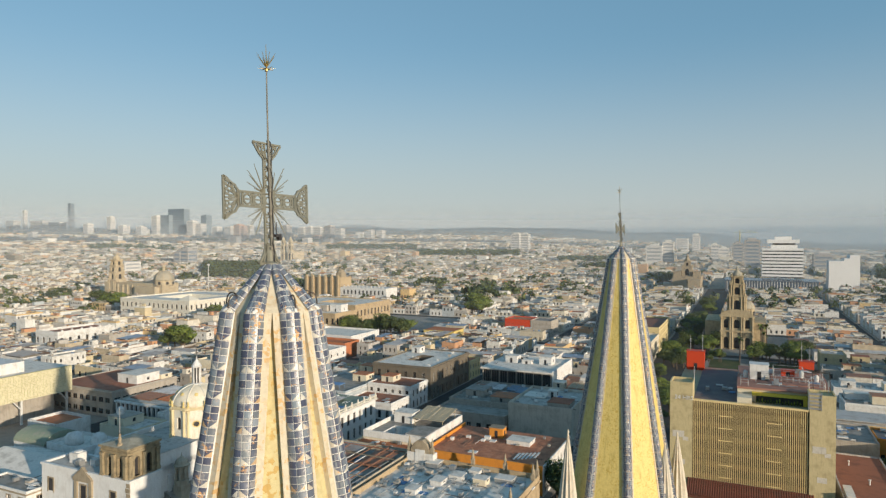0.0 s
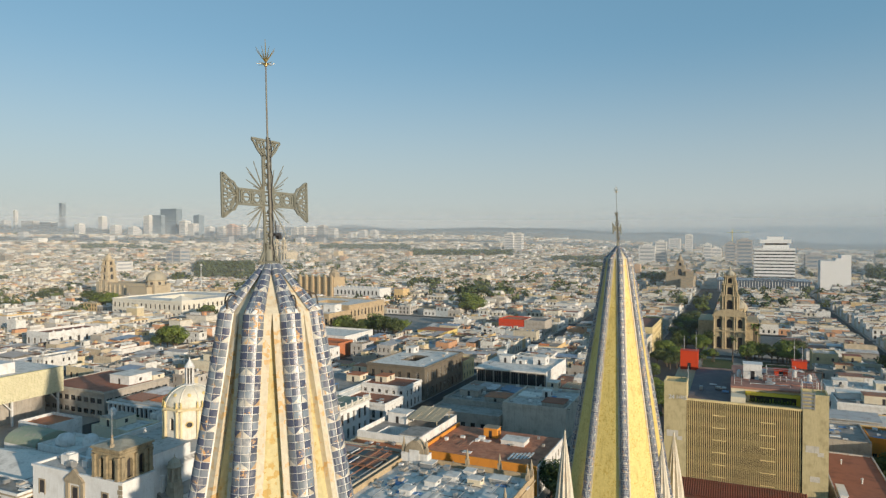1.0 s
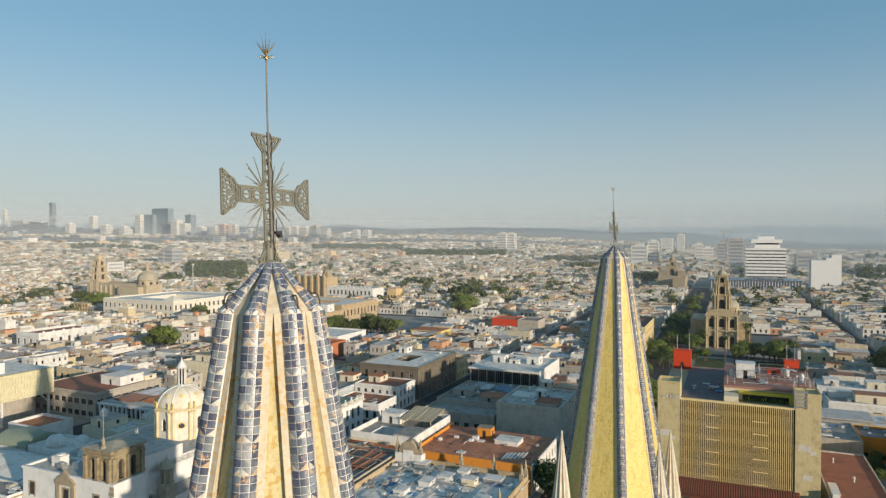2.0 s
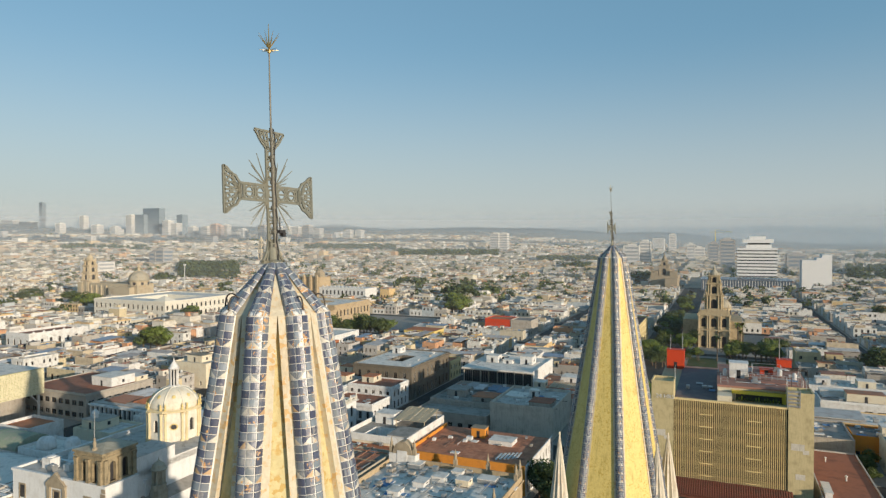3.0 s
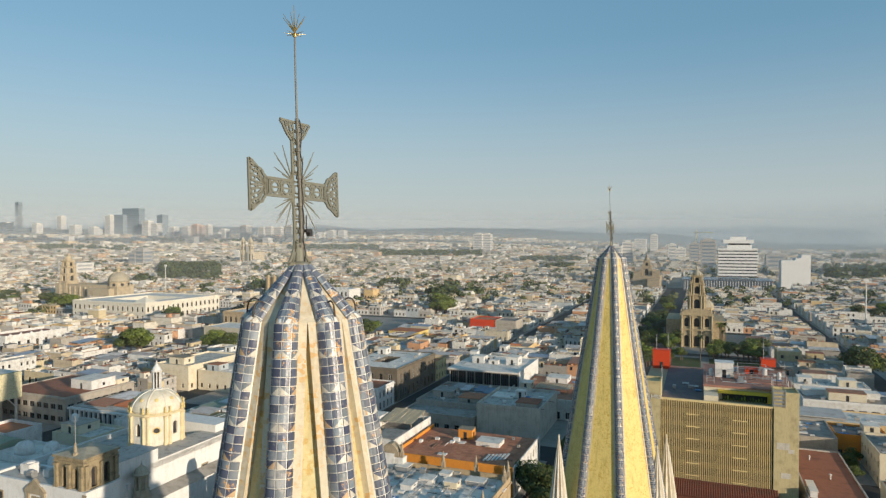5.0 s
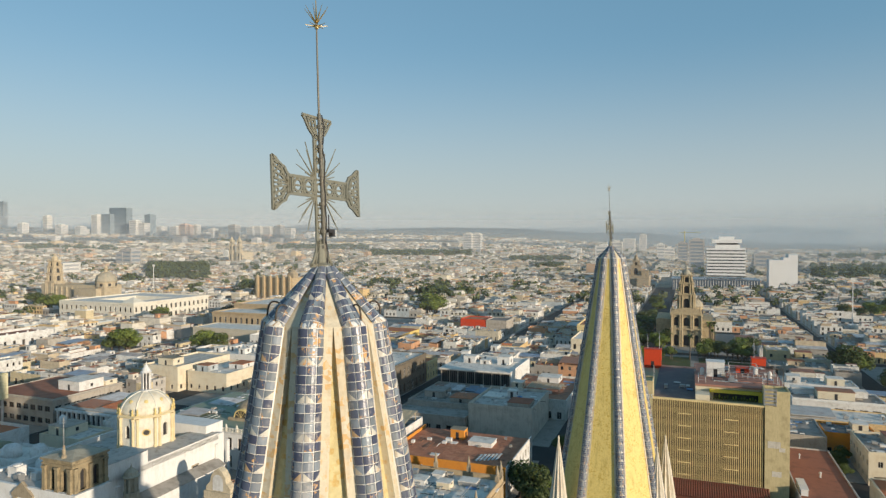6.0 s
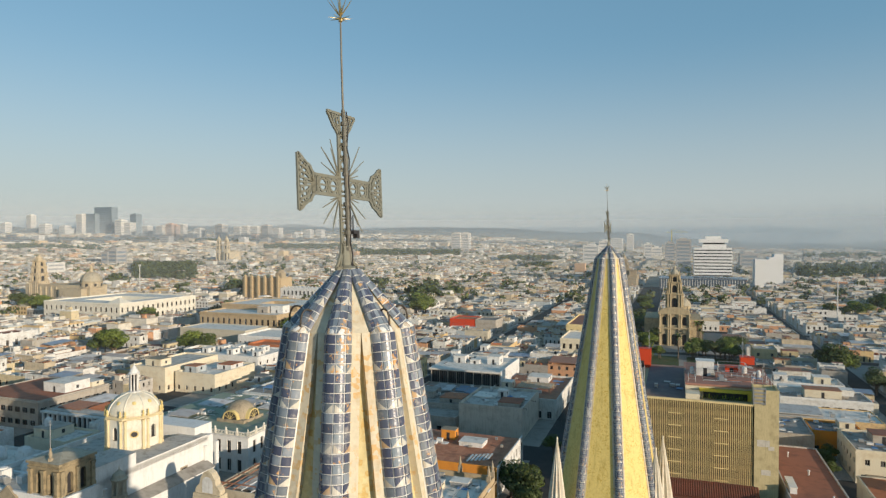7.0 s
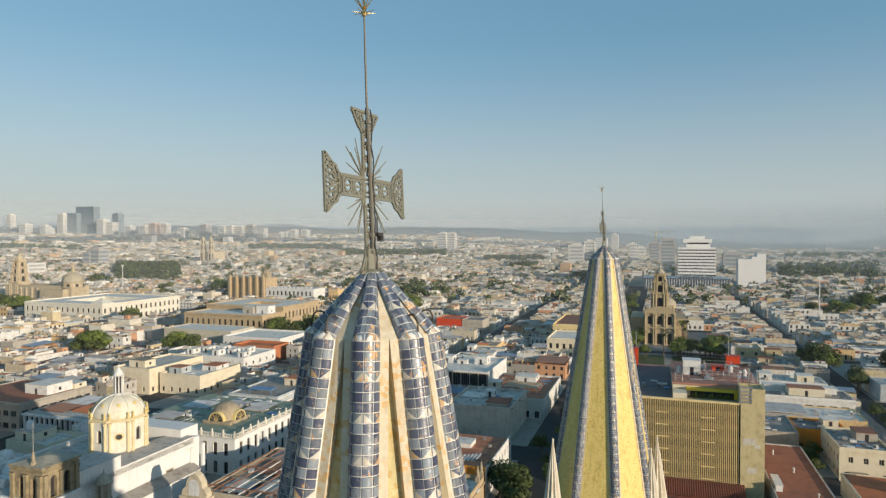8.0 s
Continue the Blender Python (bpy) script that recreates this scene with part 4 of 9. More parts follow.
def clutter(t, rect, z, count, seed):
    """Ducts, boxes and pipes lying about a flat roof."""
    r = random.Random(seed)
    x0, y0, x1, y1 = rect
    for i in range(count):
        x, y = r.uniform(x0, x1), r.uniform(y0, y1)
        k = Mesh()
        pick = r.random()
        if pick < 0.4:
            a, b, c = r.uniform(0.5, 1.6), r.uniform(0.5, 1.4), r.uniform(0.4, 1.1)
            k.box(x, y, z + 0.15, x + a, y + b, z + c)
            for p in (x + 0.05, x + a - 0.13):
                for q in (y + 0.05, y + b - 0.13):
                    k.box(p, q, z, p + 0.08, q + 0.08, z + 0.15)
            part("air_unit", k, r.choice(["galv", "white", "concrete"]), t)
        elif pick < 0.7:
            ln, h = r.uniform(1.5, 5), 0.25
            along = r.random() < 0.5
            k.tube([(x, y, z), (x, y, z + h), (x + (ln if along else 0), y + (0 if along else ln), z + h), (x + (ln if along else 0), y + (0 if along else ln), z)], 0.07, 6)
            part("pipe", k, r.choice(["galv", "white", "iron"]), t)
        else:
            ln, w = r.uniform(1.0, 3.0), r.uniform(0.8, 2)
            k.box(x, y, z + 0.02, x + ln, y + w, z + r.uniform(0.12, 0.3))
            part("skylight", k, r.choice(["white", "galv", "blue_paint", "white"]), t)


# ---- office block with a slatted front ----
def office_block():
    t = thing("office_block", grid_pose(-16, 162, 0), "beige office block with a slatted front and a cluttered red roof", "office building")
    w, d = 34.0, 43.6
    core = Mesh()
    core.box(0, 0.9, 0, w, d, 24.2, 0, False)
    part("wall", core, "beige_panel", t)
    for x0, top in ((0.0, 28.2), (29.0, 27.9)):
        k = Mesh()
        k.box(x0, 0.0, 0, x0 + 5.0, 6.0, top)
        k.rim(x0 - 0.05, -0.05, top, x0 + 5.05, 6.05, top + 0.5, 0.3)
        col = part("column", k, "cladding", t, "pale rendered corner pier with repair patches")
        for px, pz, pw, ph in ((0.6, 15.6, 2.6, 1.5), (2.9, 14.9, 1.2, 0.9), (1.5, 9.2, 1.9, 1.2)):
            k = Mesh()
            k.box(x0 + px, -0.03, pz, x0 + px + pw, 0.05, pz + ph)
            part("repair_patch", k, "pale_concrete", col)
    k = Mesh()
    for x in (28.7, 31.2):
        k.box(x, -0.25, 25.0, x + 0.14, -0.1, 29.0)
    for i in range(5):
        k.box(28.84, -0.22, 25.2 + i * 0.8, 31.2, -0.12, 25.62 + i * 0.8)
    part("louvre_screen", k, "galv", t, "grey metal screen at the pier head")
    fin = Mesh()
    fin.box(-0.072, 0, 0, 0.072, 0.5, 18.2)
    fin = fin.data("slat", mats_of("slat"))
    for i in range(58):
        part("slat", fin, None, t, "", pose(5.3 + i * 0.409, 0.2, 6.3))
    for i in range(6):
        z = 6.3 + i * 3.05
        back = Mesh()
        back.box(5, 0.80, z, 29, 0.9, z + 1.15)
        part("spandrel", back, "brown_panel", t)
        back = Mesh()
        back.box(5, 0.84, z + 1.15, 29, 0.9, z + 3.05)
        part("window_band", back, "slat_dark", t)
    for col_x in (10.6, 20.6):
        for i in range(6):
            z = 7.2 + i * 2.85 - (0.5 if col_x > 15 else 0)
            k = Mesh()
            k.box(col_x, 0.0, z, col_x + 3.0, 0.25, z + 0.16)
            part("ledge", k, "slat", t)
    k = Mesh()
    k.box(5.0, 0.1, 24.5, 29, 0.9, 24.9)
    part("top_rail", k, "slat", t)
    # the roof: a low shadow-coloured deck, a terrace with a yellow portal, a red upper floor
    k = Mesh()
    k.face([(5, 0.9, 24.4), (14.5, 0.9, 24.4), (14.5, 42, 24.5), (5, 42, 24.5)])
    k.box(5.5, 42, 24, 14.5, 42.4, 24.9)
    part("roof_deck", k, "violet_deck", t, "dark roof deck with its shadow put into the colour")
    k = Mesh()
    k.box(14.5, 6.5, 24.2, 34, 34, 27.15, 0)
    k.box(14.4, 6.0, 27.15, 34.2, 34, 27.6, 1)
    part("upper_storey", k, ["cream", "pink_roof"], t)
    k = Mesh()
    k.box(17.6, 5.5, 25.9, 29, 6.5, 26.6, 0)
    k.box(28.2, 5.9, 24.2, 29, 6.5, 26.0, 0)
    k.box(18.5, 6.3, 24.3, 28.2, 6.48, 26.0, 1)
    part("portal", k, ["yellow_paint", "dark"], t, "yellow terrace portal")
    k = Mesh()
    k.box(14.5, 1.6, 24.2, 17.6, 6.4, 26.0, 0)
    part("stair_room", k, "cream", t)
    for i in range(16):
        k = Mesh()
        x, y = 18.6 + i * 0.6, 5.6 + 0.12 * math.sin(i)
        k.lathe([(0.1, 24.3), (0.16, 24.6), (0.2, 24.8 + 0.2 * (i % 3)), (0.05, 25.0 + 0.25 * (i % 3))], 6, (x, y))
        part("planter", k, "leaf", t)
    k = Mesh()
    k.box(22, 12, 27.6, 32, 26, 27.8)
    part("terrace", k, "pink_roof", t)
    for x0, y0, x1, y1, z0, z1, mt, nm in ((0.6, 40.2, 5.4, 43.4, 24.2, 29.6, "red_paint", "red_lift_room"), (29.6, 40.0, 33.2, 43.4, 24.2, 28.7, "red_paint", "red_lift_room"),
                                           (17.2, 16, 21.4, 20, 27.6, 31.2, "white", "white_hut"), (24.4, 22.0, 27.4, 24.5, 27.8, 29.2, "red_paint", "red_machine_box")):
        hut(t, x0, y0, x1, y1, z0, z1, mt, mt, nm)
    for i in range(9):
        k = Mesh()
        k.tube([(21.5 + i * 1.3, 15.5, 27.6), (21.5 + i * 1.3, 15.5, 29.0)], 0.05, 5)
        part("rail_post", k, "galv", t)
    for z in (28.3, 29.0):
        k = Mesh()
        k.tube([(21.5, 15.5, z), (31.9, 15.5, z)], 0.05, 5)
        part("rail", k, "galv", t)
    for x, y, z, h in ((1.5, 42, 29.6, 4.5), (4.8, 42, 29.6, 5.5), (30.2, 41, 28.7, 6), (32.2, 42, 28.7, 4), (5.0, 5, 28.2, 3.5), (33, 5, 27.9, 3.0), (32.0, 12, 27.6, 4), (14.6, 22, 24.5, 5), (33.2, 20, 27.6, 4.5)):
        k = Mesh()
        k.tube([(x, y, z), (x, y, z + h)], 0.09, 6, end_radius=0.04)
        k.box(x - 0.16, y - 0.16, z + h * 0.55, x + 0.16, y + 0.1, z + h * 0.55 + 0.9)
        part("aerial", k, "galv", t)
    k = Mesh()
    for x in (30.2, 33.6):
        k.tube([(x, 6, 27.6), (x, 9, 32), (x, 34, 28)], 0.08, 5)
    for i in range(6):
        y = 8 + i * 4.2
        k.tube([(30.2, y, 31.8 - i * 0.62), (33.6, y, 31.8 - i * 0.62)], 0.06, 5)
    part("sign_frame", k, "iron", t)
    for x, y, a, b, z0, z1 in ((22.5, 16.5, 6.5, 5.0, 27.8, 30.6), (15.2, 8.0, 1.6, 6.0, 27.6, 28.9), (29.5, 8.0, 3.2, 3.0, 27.6, 29.6)):
        k = Mesh()
        for p, q in ((x, y), (x + a, y), (x, y + b), (x + a, y + b)):
            k.tube([(p, q, z0), (p, q, z1)], 0.06, 5)
        for z in (z1, (z0 + z1) / 2):
            for p, q in (((x, y), (x + a, y)), ((x + a, y), (x + a, y + b)), ((x + a, y + b), (x, y + b)), ((x, y + b), (x, y))):
                k.tube([(*p, z), (*q, z)], 0.05, 5)
        part("pipe_frame", k, "galv", t)
    clutter(t, (15.5, 8, 32, 32), 27.62, 34, 61)
    clutter(t, (6, 8, 13, 30), 24.52, 6, 62)
    # drums
    for x, y, z, r in ((16.2, 17.5, 27.6, 0.5), (28.8, 21, 27.8, 0.55), (31.8, 18, 27.6, 0.5)):
        k = Mesh()
        k.lathe([(r * 0.5, z), (r, z + 0.2), (r, z + 1.5), (r * 0.4, z + 1.9), (0, z + 1.95)], 12, (x, y))
        part("drum", k, "white", t)
    # red tiled canopy over the foot
    k = Mesh()
    for i in range(52):
        x = 4.0 + i * 0.5
        k.tube([(x + 0.25, -5.0, 4.2), (x + 0.25, 0.15, 6.2)], 0.24, 6)
    k.box(4.0, -5.2, 3.6, 30.2, 0.1, 4.0)
    part("canopy", k, "rust_red", t, "dull red ribbed canopy")
    sign = bpy.data.curves.new("sign", "FONT")
    sign.body, sign.size, sign.extrude = "24 HRS", 1.35, 0.04
    sign.materials.append(M["white"])
    ob = new("sign", sign)
    ob.parent = t
    ob.matrix_local = pose(1.0, -0.06, 24.6, 90, 0, 0)
    tagged(ob, "white 24 HRS lettering")
    return t


M["cladding"] = surface("beige_cladding_panels", [(0.60, 0.50, 0.28)], stain=(0.30, 0.23, 0.12), stain_amount=0.6, scale=0.5, streaks=0.6)
M["beige_block"] = surface("beige_block_render", [(0.56, 0.46, 0.27)], stain=(0.30, 0.24, 0.15), stain_amount=0.6, scale=0.4, streaks=0.4)
M["slat"] = surface("ochre_slat_paint", [(0.84, 0.65, 0.33)], stain=(0.5, 0.36, 0.16), stain_amount=0.5, scale=0.5)
M["brown_panel"] = surface("brown_spandrel_paint", [(0.26, 0.19, 0.10)], stain=(0.14, 0.1, 0.06), stain_amount=0.5)
M["rust_red"] = surface("dull_red_sheet", [(0.20, 0.075, 0.05)], stain=(0.11, 0.07, 0.055), stain_amount=0.8, scale=0.5)
M["pink_roof"] = surface("faded_red_roofing", [(0.44, 0.22, 0.16)], stain=(0.25, 0.14, 0.11), stain_amount=0.6, scale=0.3)
# the shadow lying on the deck is put into its dark colour
M["violet_deck"] = surface("shadow_dark_roofing", [(0.17, 0.14, 0.14)], stain=(0.26, 0.22, 0.2), stain_amount=0.6, scale=0.25)
M["slat_dark"] = surface("brown_window_band", [(0.12, 0.085, 0.05)], stain=(0.2, 0.15, 0.08), stain_amount=0.5, rough=0.5)
office_block()
white_block = building("white_ribbon_block", (30, 248, 57.5, 263), 8.0, "white", "roof", "white low block with ribbon windows behind the office block", "building", [(1.0, 2.2, 1.6, 3.4), (4.8, 2.4, 1.2, 3.6)], parapet=0.6, cornice=0.2)
hut(white_block, 8, 3, 19, 9, 8.1, 10.8, "cream", "roof")
hut(white_block, 1, 9, 24, 14, 8.1, 10.0, "white", "white_roof")
clutter(white_block, (1, 1, 25, 13), 8.1, 14, 77)
red_hall = building("low_hall", (19.5, 138, 31.5, 196), 6.2, "wall", "red_roof", "low hall with a broad flat red roof beside the office block", "hall", [(1.0, 1.4, 2.0, 3.2)], cornice=0, parapet=0.4)
hut(red_hall, 0.5, 22, 1.9, 29, 6.3, 7.6, "white", "white_roof", door=False)
for x, y, r in ((6.5, 36, 0.2), (4.0, 49, 0.14), (8.5, 20, 0.14)):
    k = Mesh()
    k.tube([(x, y, 6.24), (x, y, 7.3)], r, 8)
    k.lathe([(r * 1.6, 7.2), (r * 1.7, 7.4), (0, 7.6)], 8, (x, y))
    part("vent_pipe", k, "white", red_hall)
cream_house = building("cream_house", (39.5, 191, 51.5, 211), 8.0, "cream", "grey_roof", "cream two-storey house with a garage door and roof junk", "house", [(1.0, 1.2, 1.4, 4.2), (4.8, 1.1, 1.5, 3.4)], sides="SEW", parapet=0.7, cornice=0.12)
hut(cream_house, 6, 9, 11, 15, 8.1, 10.4, "concrete", "roof")
clutter(cream_house, (1, 1, 10, 18), 8.1, 22, 78)
k = Mesh()
k.box(2.2, -0.06, 0.2, 6.2, 0.02, 2.6)
for i in range(6):
    k.box(2.3, -0.10, 0.35 + i * 0.38, 6.1, -0.05, 0.60 + i * 0.38)
part("garage_door", k, "wood", cream_house, "brown sectional garage door")
tr = building("tiled_roof_house", (37.5, 158, 52, 181), 5.0, "cream", "terracotta", "low house with an orange-red tiled roof", "house", [(0.8, 1.1, 1.8, 3.4)], parapet=0.3, cornice=0.2)
hut(tr, 9, 12, 13, 18, 5.1, 7.0, "terracotta", "terracotta")
oh = building("ochre_house", (33.5, 213, 47, 225), 6.4, "orange", "roof", "ochre-walled low house with a cluttered flat roof", "house", [(1.0, 1.1, 1.6, 3.6)], parapet=0.6, cornice=0)
hut(oh, 8, 5, 12, 10, 6.5, 8.6, "cream", "white_roof")
clutter(oh, (1, 1, 12, 10), 6.5, 10, 79)
gh = building("grey_roofed_workshop", (20.5, 206, 33, 226), 6.8, "concrete", "grey_roof", "concrete workshop with a patched grey roof", "workshop", [], sides="", parapet=0.5, cornice=0)
clutter(gh, (1, 1, 11, 18), 6.9, 16, 80)
bh = building("beige_warehouse", (32, 347, 42.4, 361), 8.6, "beige_block", "pale_sheet", "plain beige block with a pale sheet roof beside the park", "warehouse", [(5.6, 1.2, 1.6, 6.0)], parapet=0.6, cornice=0)
clutter(bh, (1, 1, 9.4, 13), 8.7, 12, 83)
lb = building("long_low_house", (43.2, 346, 59, 360), 5.0, "cream", "roof", "long low cream house with a cluttered flat roof", "house", [(0.8, 1.1, 2.2, 5.0)], parapet=0.9, cornice=0.1)
hut(lb, 2, 6, 9, 12, 5.1, 8.0, "beige_block", "roof")
clutter(lb, (1, 1, 14.5, 12.5), 5.1, 16, 84)
wl = building("white_roofed_house", (31, 288, 58, 301.5), 4.6, "white", "white_roof", "low white house with pale roof terraces", "house", [(0.8, 1.3, 2.0, 3.6)], parapet=1.0, cornice=0)
hut(wl, 3, 5, 8, 11, 4.7, 7.2, "white", "white_roof")
hut(wl, 17, 4, 23, 10, 4.7, 7.4, "cream", "white_roof")
clutter(wl, (1, 1, 25, 12), 4.7, 22, 85)
sl = building("grey_roofed_workshop", (31.5, 331, 56, 345), 4.2, "concrete", "grey_roof", "low workshop under patched grey roofs", "workshop", [(0.6, 1.2, 2.2, 4.5)], parapet=0.5, cornice=0)
hut(sl, 8, 3, 15, 9, 4.3, 6.6, "wall", "terracotta")
clutter(sl, (1, 1, 23, 12), 4.3, 20, 86)
sh = building("sheet_roofed_house", (22, 229, 56, 245), 6.0, "wall", "white_roof", "low house under blue-grey sheet roofs", "house", [(1.0, 1.1, 1.6, 3.6)], parapet=0.4, cornice=0)
k = Mesh()
ribbed_sheet(k, 2, 3, 18, 12, 6.8, 7.6)
part("sheet", k, "sheet_roof", sh)
clutter(sh, (19, 2, 32, 14), 6.1, 12, 81)


def arch_outline(w, h, n=8):
    """Points of an arched opening, from its left foot round to its right foot, across and up."""
    r = w / 2
    pts = [(-r, 0)]
    for i in range(n + 1):
        a = math.pi - math.pi * i / n
        pts.append((r * math.cos(a), h - r + r * math.sin(a)))
    pts.append((r, 0))
    return pts


def arched_panel(mesh, origin, u, width, z0, z1, w, h, sill, depth, m=0, back=1):
    """A wall face with one arched opening in its middle, its reveal and a dark back."""
    ux, uy = u
    nx, ny = uy, -ux
    mid = width / 2

    def at(a, z, dd=0.0):
        return (origin[0] + ux * a - nx * dd, origin[1] + uy * a - ny * dd, z)
    pts = [(mid + x, z0 + sill + y) for x, y in arch_outline(w, h)]
    lo = z0 + sill
    mesh.face([at(0, z0), at(width, z0), at(width, lo), at(0, lo)], m)
    mesh.face([at(0, lo), at(mid - w / 2, lo), at(mid - w / 2, z1), at(0, z1)], m)
    mesh.face([at(mid + w / 2, lo), at(width, lo), at(width, z1), at(mid + w / 2, z1)], m)
    for i in range(1, len(pts) - 2):
        a, b = pts[i], pts[i + 1]
        mesh.face([at(*a), at(*b), at(b[0], z1), at(a[0], z1)], m)
    for i in range(len(pts) - 1):
        a, b = pts[i], pts[i + 1]
        mesh.face([at(*b), at(*a), at(*a, depth), at(*b, depth)], m)
    mesh.face([at(*p, depth) for p in pts], back)


def dome_church():
    t = thing("domed_church", grid_pose(0, 0, 0), "whitewashed church with a cream octagonal dome and stone bell tower", "church")
    # nave and transept
    k = Mesh()
    k.box(-137, 96, 0, -110.5, 131, 13.4, 0, False)
    k.rim(-137, 96, 13.4, -110.5, 131, 14.6, 0.5)
    part("nave_wall", k, "clean_white", t)
    for name, box in (("chapel_wall", (-117, 96.5, 13.4, -110.5, 107, 17.4)), ("clerestory_wall", (-117, 107, 13.4, -110.5, 129, 14.9)), ("apse_wall", (-128, 127, 0, -112.5, 133, 16.8))):
        k = Mesh()
        k.box(*box)
        part(name, k, "clean_white", t)
    k = Mesh()
    k.box(-136.2, 88.5, 0, -109.3, 96, 14.2)
    k.rim(-136.4, 88.3, 14.2, -109.1, 96.2, 14.7, 0.6)
    part("front_wall", k, "clean_white", t)
    k = Mesh()
    k.face([(-117.2, 96, 17.5), (-110.3, 96, 17.5), (-110.3, 107.2, 17.5), (-117.2, 107.2, 17.5)])
    k.face([(-136.5, 96.5, 13.5), (-116, 96.5, 13.5), (-116, 130.5, 13.5), (-136.5, 130.5, 13.5)])
    k.face([(-135.8, 89, 14.25), (-109.8, 89, 14.25), (-109.8, 95.8, 14.25), (-135.8, 95.8, 14.25)])
    k.face([(-117.2, 107.2, 15.0), (-110.3, 107.2, 15.0), (-110.3, 129.2, 15.0), (-117.2, 129.2, 15.0)])
    part("roof", k, "pale_sheet", t, "grey roof sheeting over the nave")
    # openings in the street walls
    for e, n, z, w, h, side in ((-110.5, 121, 6.5, 1.6, 3.0, "E"), (-110.5, 105, 5.0, 1.4, 2.6, "E"), (-133.2, 88.5, 9.0, 1.5, 2.6, "S"), (-114.1, 88.5, 9.2, 1.5, 2.6, "S"), (-122.9, 88.5, 8.9, 1.6, 2.8, "S")):
        f = Mesh()
        if side == "E":
            f.box(e - 0.1, n - w / 2, z, e + 0.04, n + w / 2, z + h, 0)
            f.box(e, n - w / 2 - 0.3, z - 0.3, e + 0.10, n - w / 2, z + h + 0.3, 1)
            f.box(e, n + w / 2, z - 0.3, e + 0.10, n + w / 2 + 0.3, z + h + 0.3, 1)
            f.box(e, n - w / 2, z + h, e + 0.10, n + w / 2, z + h + 0.3, 1)
        else:
            f.box(e - w / 2, n - 0.04, z, e + w / 2, n + 0.1, z + h, 0)
            f.box(e - w / 2 - 0.3, n - 0.12, z - 0.3, e - w / 2, n, z + h + 0.3, 1)
            f.box(e + w / 2, n - 0.12, z - 0.3, e + w / 2 + 0.3, n, z + h + 0.3, 1)
            f.box(e - w / 2, n - 0.12, z + h, e + w / 2, n, z + h + 0.3, 1)
        part("window", f, ["dark", "stone"], t)
    k = Mesh()
    for x in (-125.4, -120.9):
        q = Mesh()
        q.box(x, 88.1, 0, x + 0.9, 88.5, 12.6)
        part("pilaster", q, "stone", t)
    k.box(-125.6, 88.0, 12.6, -120.0, 88.5, 13.1)
    k.shape([(-125.8, 88.0, 13.1), (-119.8, 88.0, 13.1), (-122.8, 88.0, 15.6), (-125.8, 88.6, 13.1), (-119.8, 88.6, 13.1), (-122.8, 88.6, 15.6)], [(0, 1, 2), (5, 4, 3), (0, 2, 5, 3), (1, 4, 5, 2)])
    q = Mesh()
    q.box(-125.6, 88.1, 6.6, -120.0, 88.5, 7.4)
    part("string_course", q, "stone", t)
    part("portal", k, "stone", t, "carved stone portal")
    for i in range(14):
        q = Mesh()
        q.box(-110.5 + 0.25 * (i % 2), 88.38, 0.3 + i, -109.2, 88.5, 1.15 + i)
        part("quoin", q, "stone", t)
    for n in (99, 103, 128, 132):
        k = Mesh()
        k.box(-110.5, n - 0.45, 0, -109.9, n + 0.45, 12.5)
        part("buttress", k, "clean_white", t)
    # side aisle roof along the street
    k = Mesh()
    k.box(-110.5, 98, 0, -107.6, 128, 7.8)
    part("side_aisle", k, "clean_white", t)
    k = Mesh()
    k.shape([(-110.4, 97.8, 9.2), (-107.4, 97.8, 7.9), (-107.4, 128.2, 7.9), (-110.4, 128.2, 9.2), (-110.4, 97.8, 7.85), (-110.4, 128.2, 7.85)], [(0, 1, 2, 3), (0, 4, 1), (3, 2, 5)])
    part("aisle_roof", k, "grey_roof", t)
    # bell tower
    ts = 7.5
    x0, y0, zb, zt = -117.9, 88.9, 14.5, 20.5
    k = Mesh()
    for (ox, oy), u in SIDES.values():
        o = (x0 + ox * ts, y0 + oy * ts)
        for i in range(2):
            oo = (o[0] + u[0] * (0.9 + i * 2.85), o[1] + u[1] * (0.9 + i * 2.85))
            arched_panel(k, oo, u, 2.85, zb, zt - 1.2, 1.3, 3.9, 0.3, 0.7)
        for i in (0, ts - 0.9):
            a = (o[0] + u[0] * i, o[1] + u[1] * i)
            b = (a[0] + u[0] * 0.9, a[1] + u[1] * 0.9)
            k.face([(*a, zb), (*b, zb), (*b, zt - 1.2), (*a, zt - 1.2)])
    for off, za, zc in ((0.0, zt - 1.2, zt - 0.9), (0.3, zt - 0.9, zt - 0.6), (0.12, zt - 0.6, zt - 0.1), (0.45, zt - 0.1, zt + 0.3), (0.2, zb - 0.3, zb + 0.15)):
        k.rim(x0 - off, y0 - off, za, x0 + ts + off, y0 + ts + off, zc, off + 0.8)
    tower = part("bell_tower", k, ["tower_stone", "dark"], t, "dark mottled tan stone bell tower")
    for (ox, oy), u in SIDES.values():
        for i in (0.42, ts / 2, ts - 0.42):
            c = (x0 + ox * ts + u[0] * i + u[1] * 0.1, y0 + oy * ts + u[1] * i - u[0] * 0.1)
            q = Mesh()
            for half, za, zc in ((0.46, zb + 0.15, zb + 0.6), (0.36, zb + 0.6, zt - 1.75), (0.40, zt - 1.75, zt - 1.6), (0.46, zt - 1.6, zt - 1.2)):
                q.box(c[0] - half, c[1] - half, za, c[0] + half, c[1] + half, zc)
            part("pilaster", q, "tower_stone", tower)
    q = Mesh()
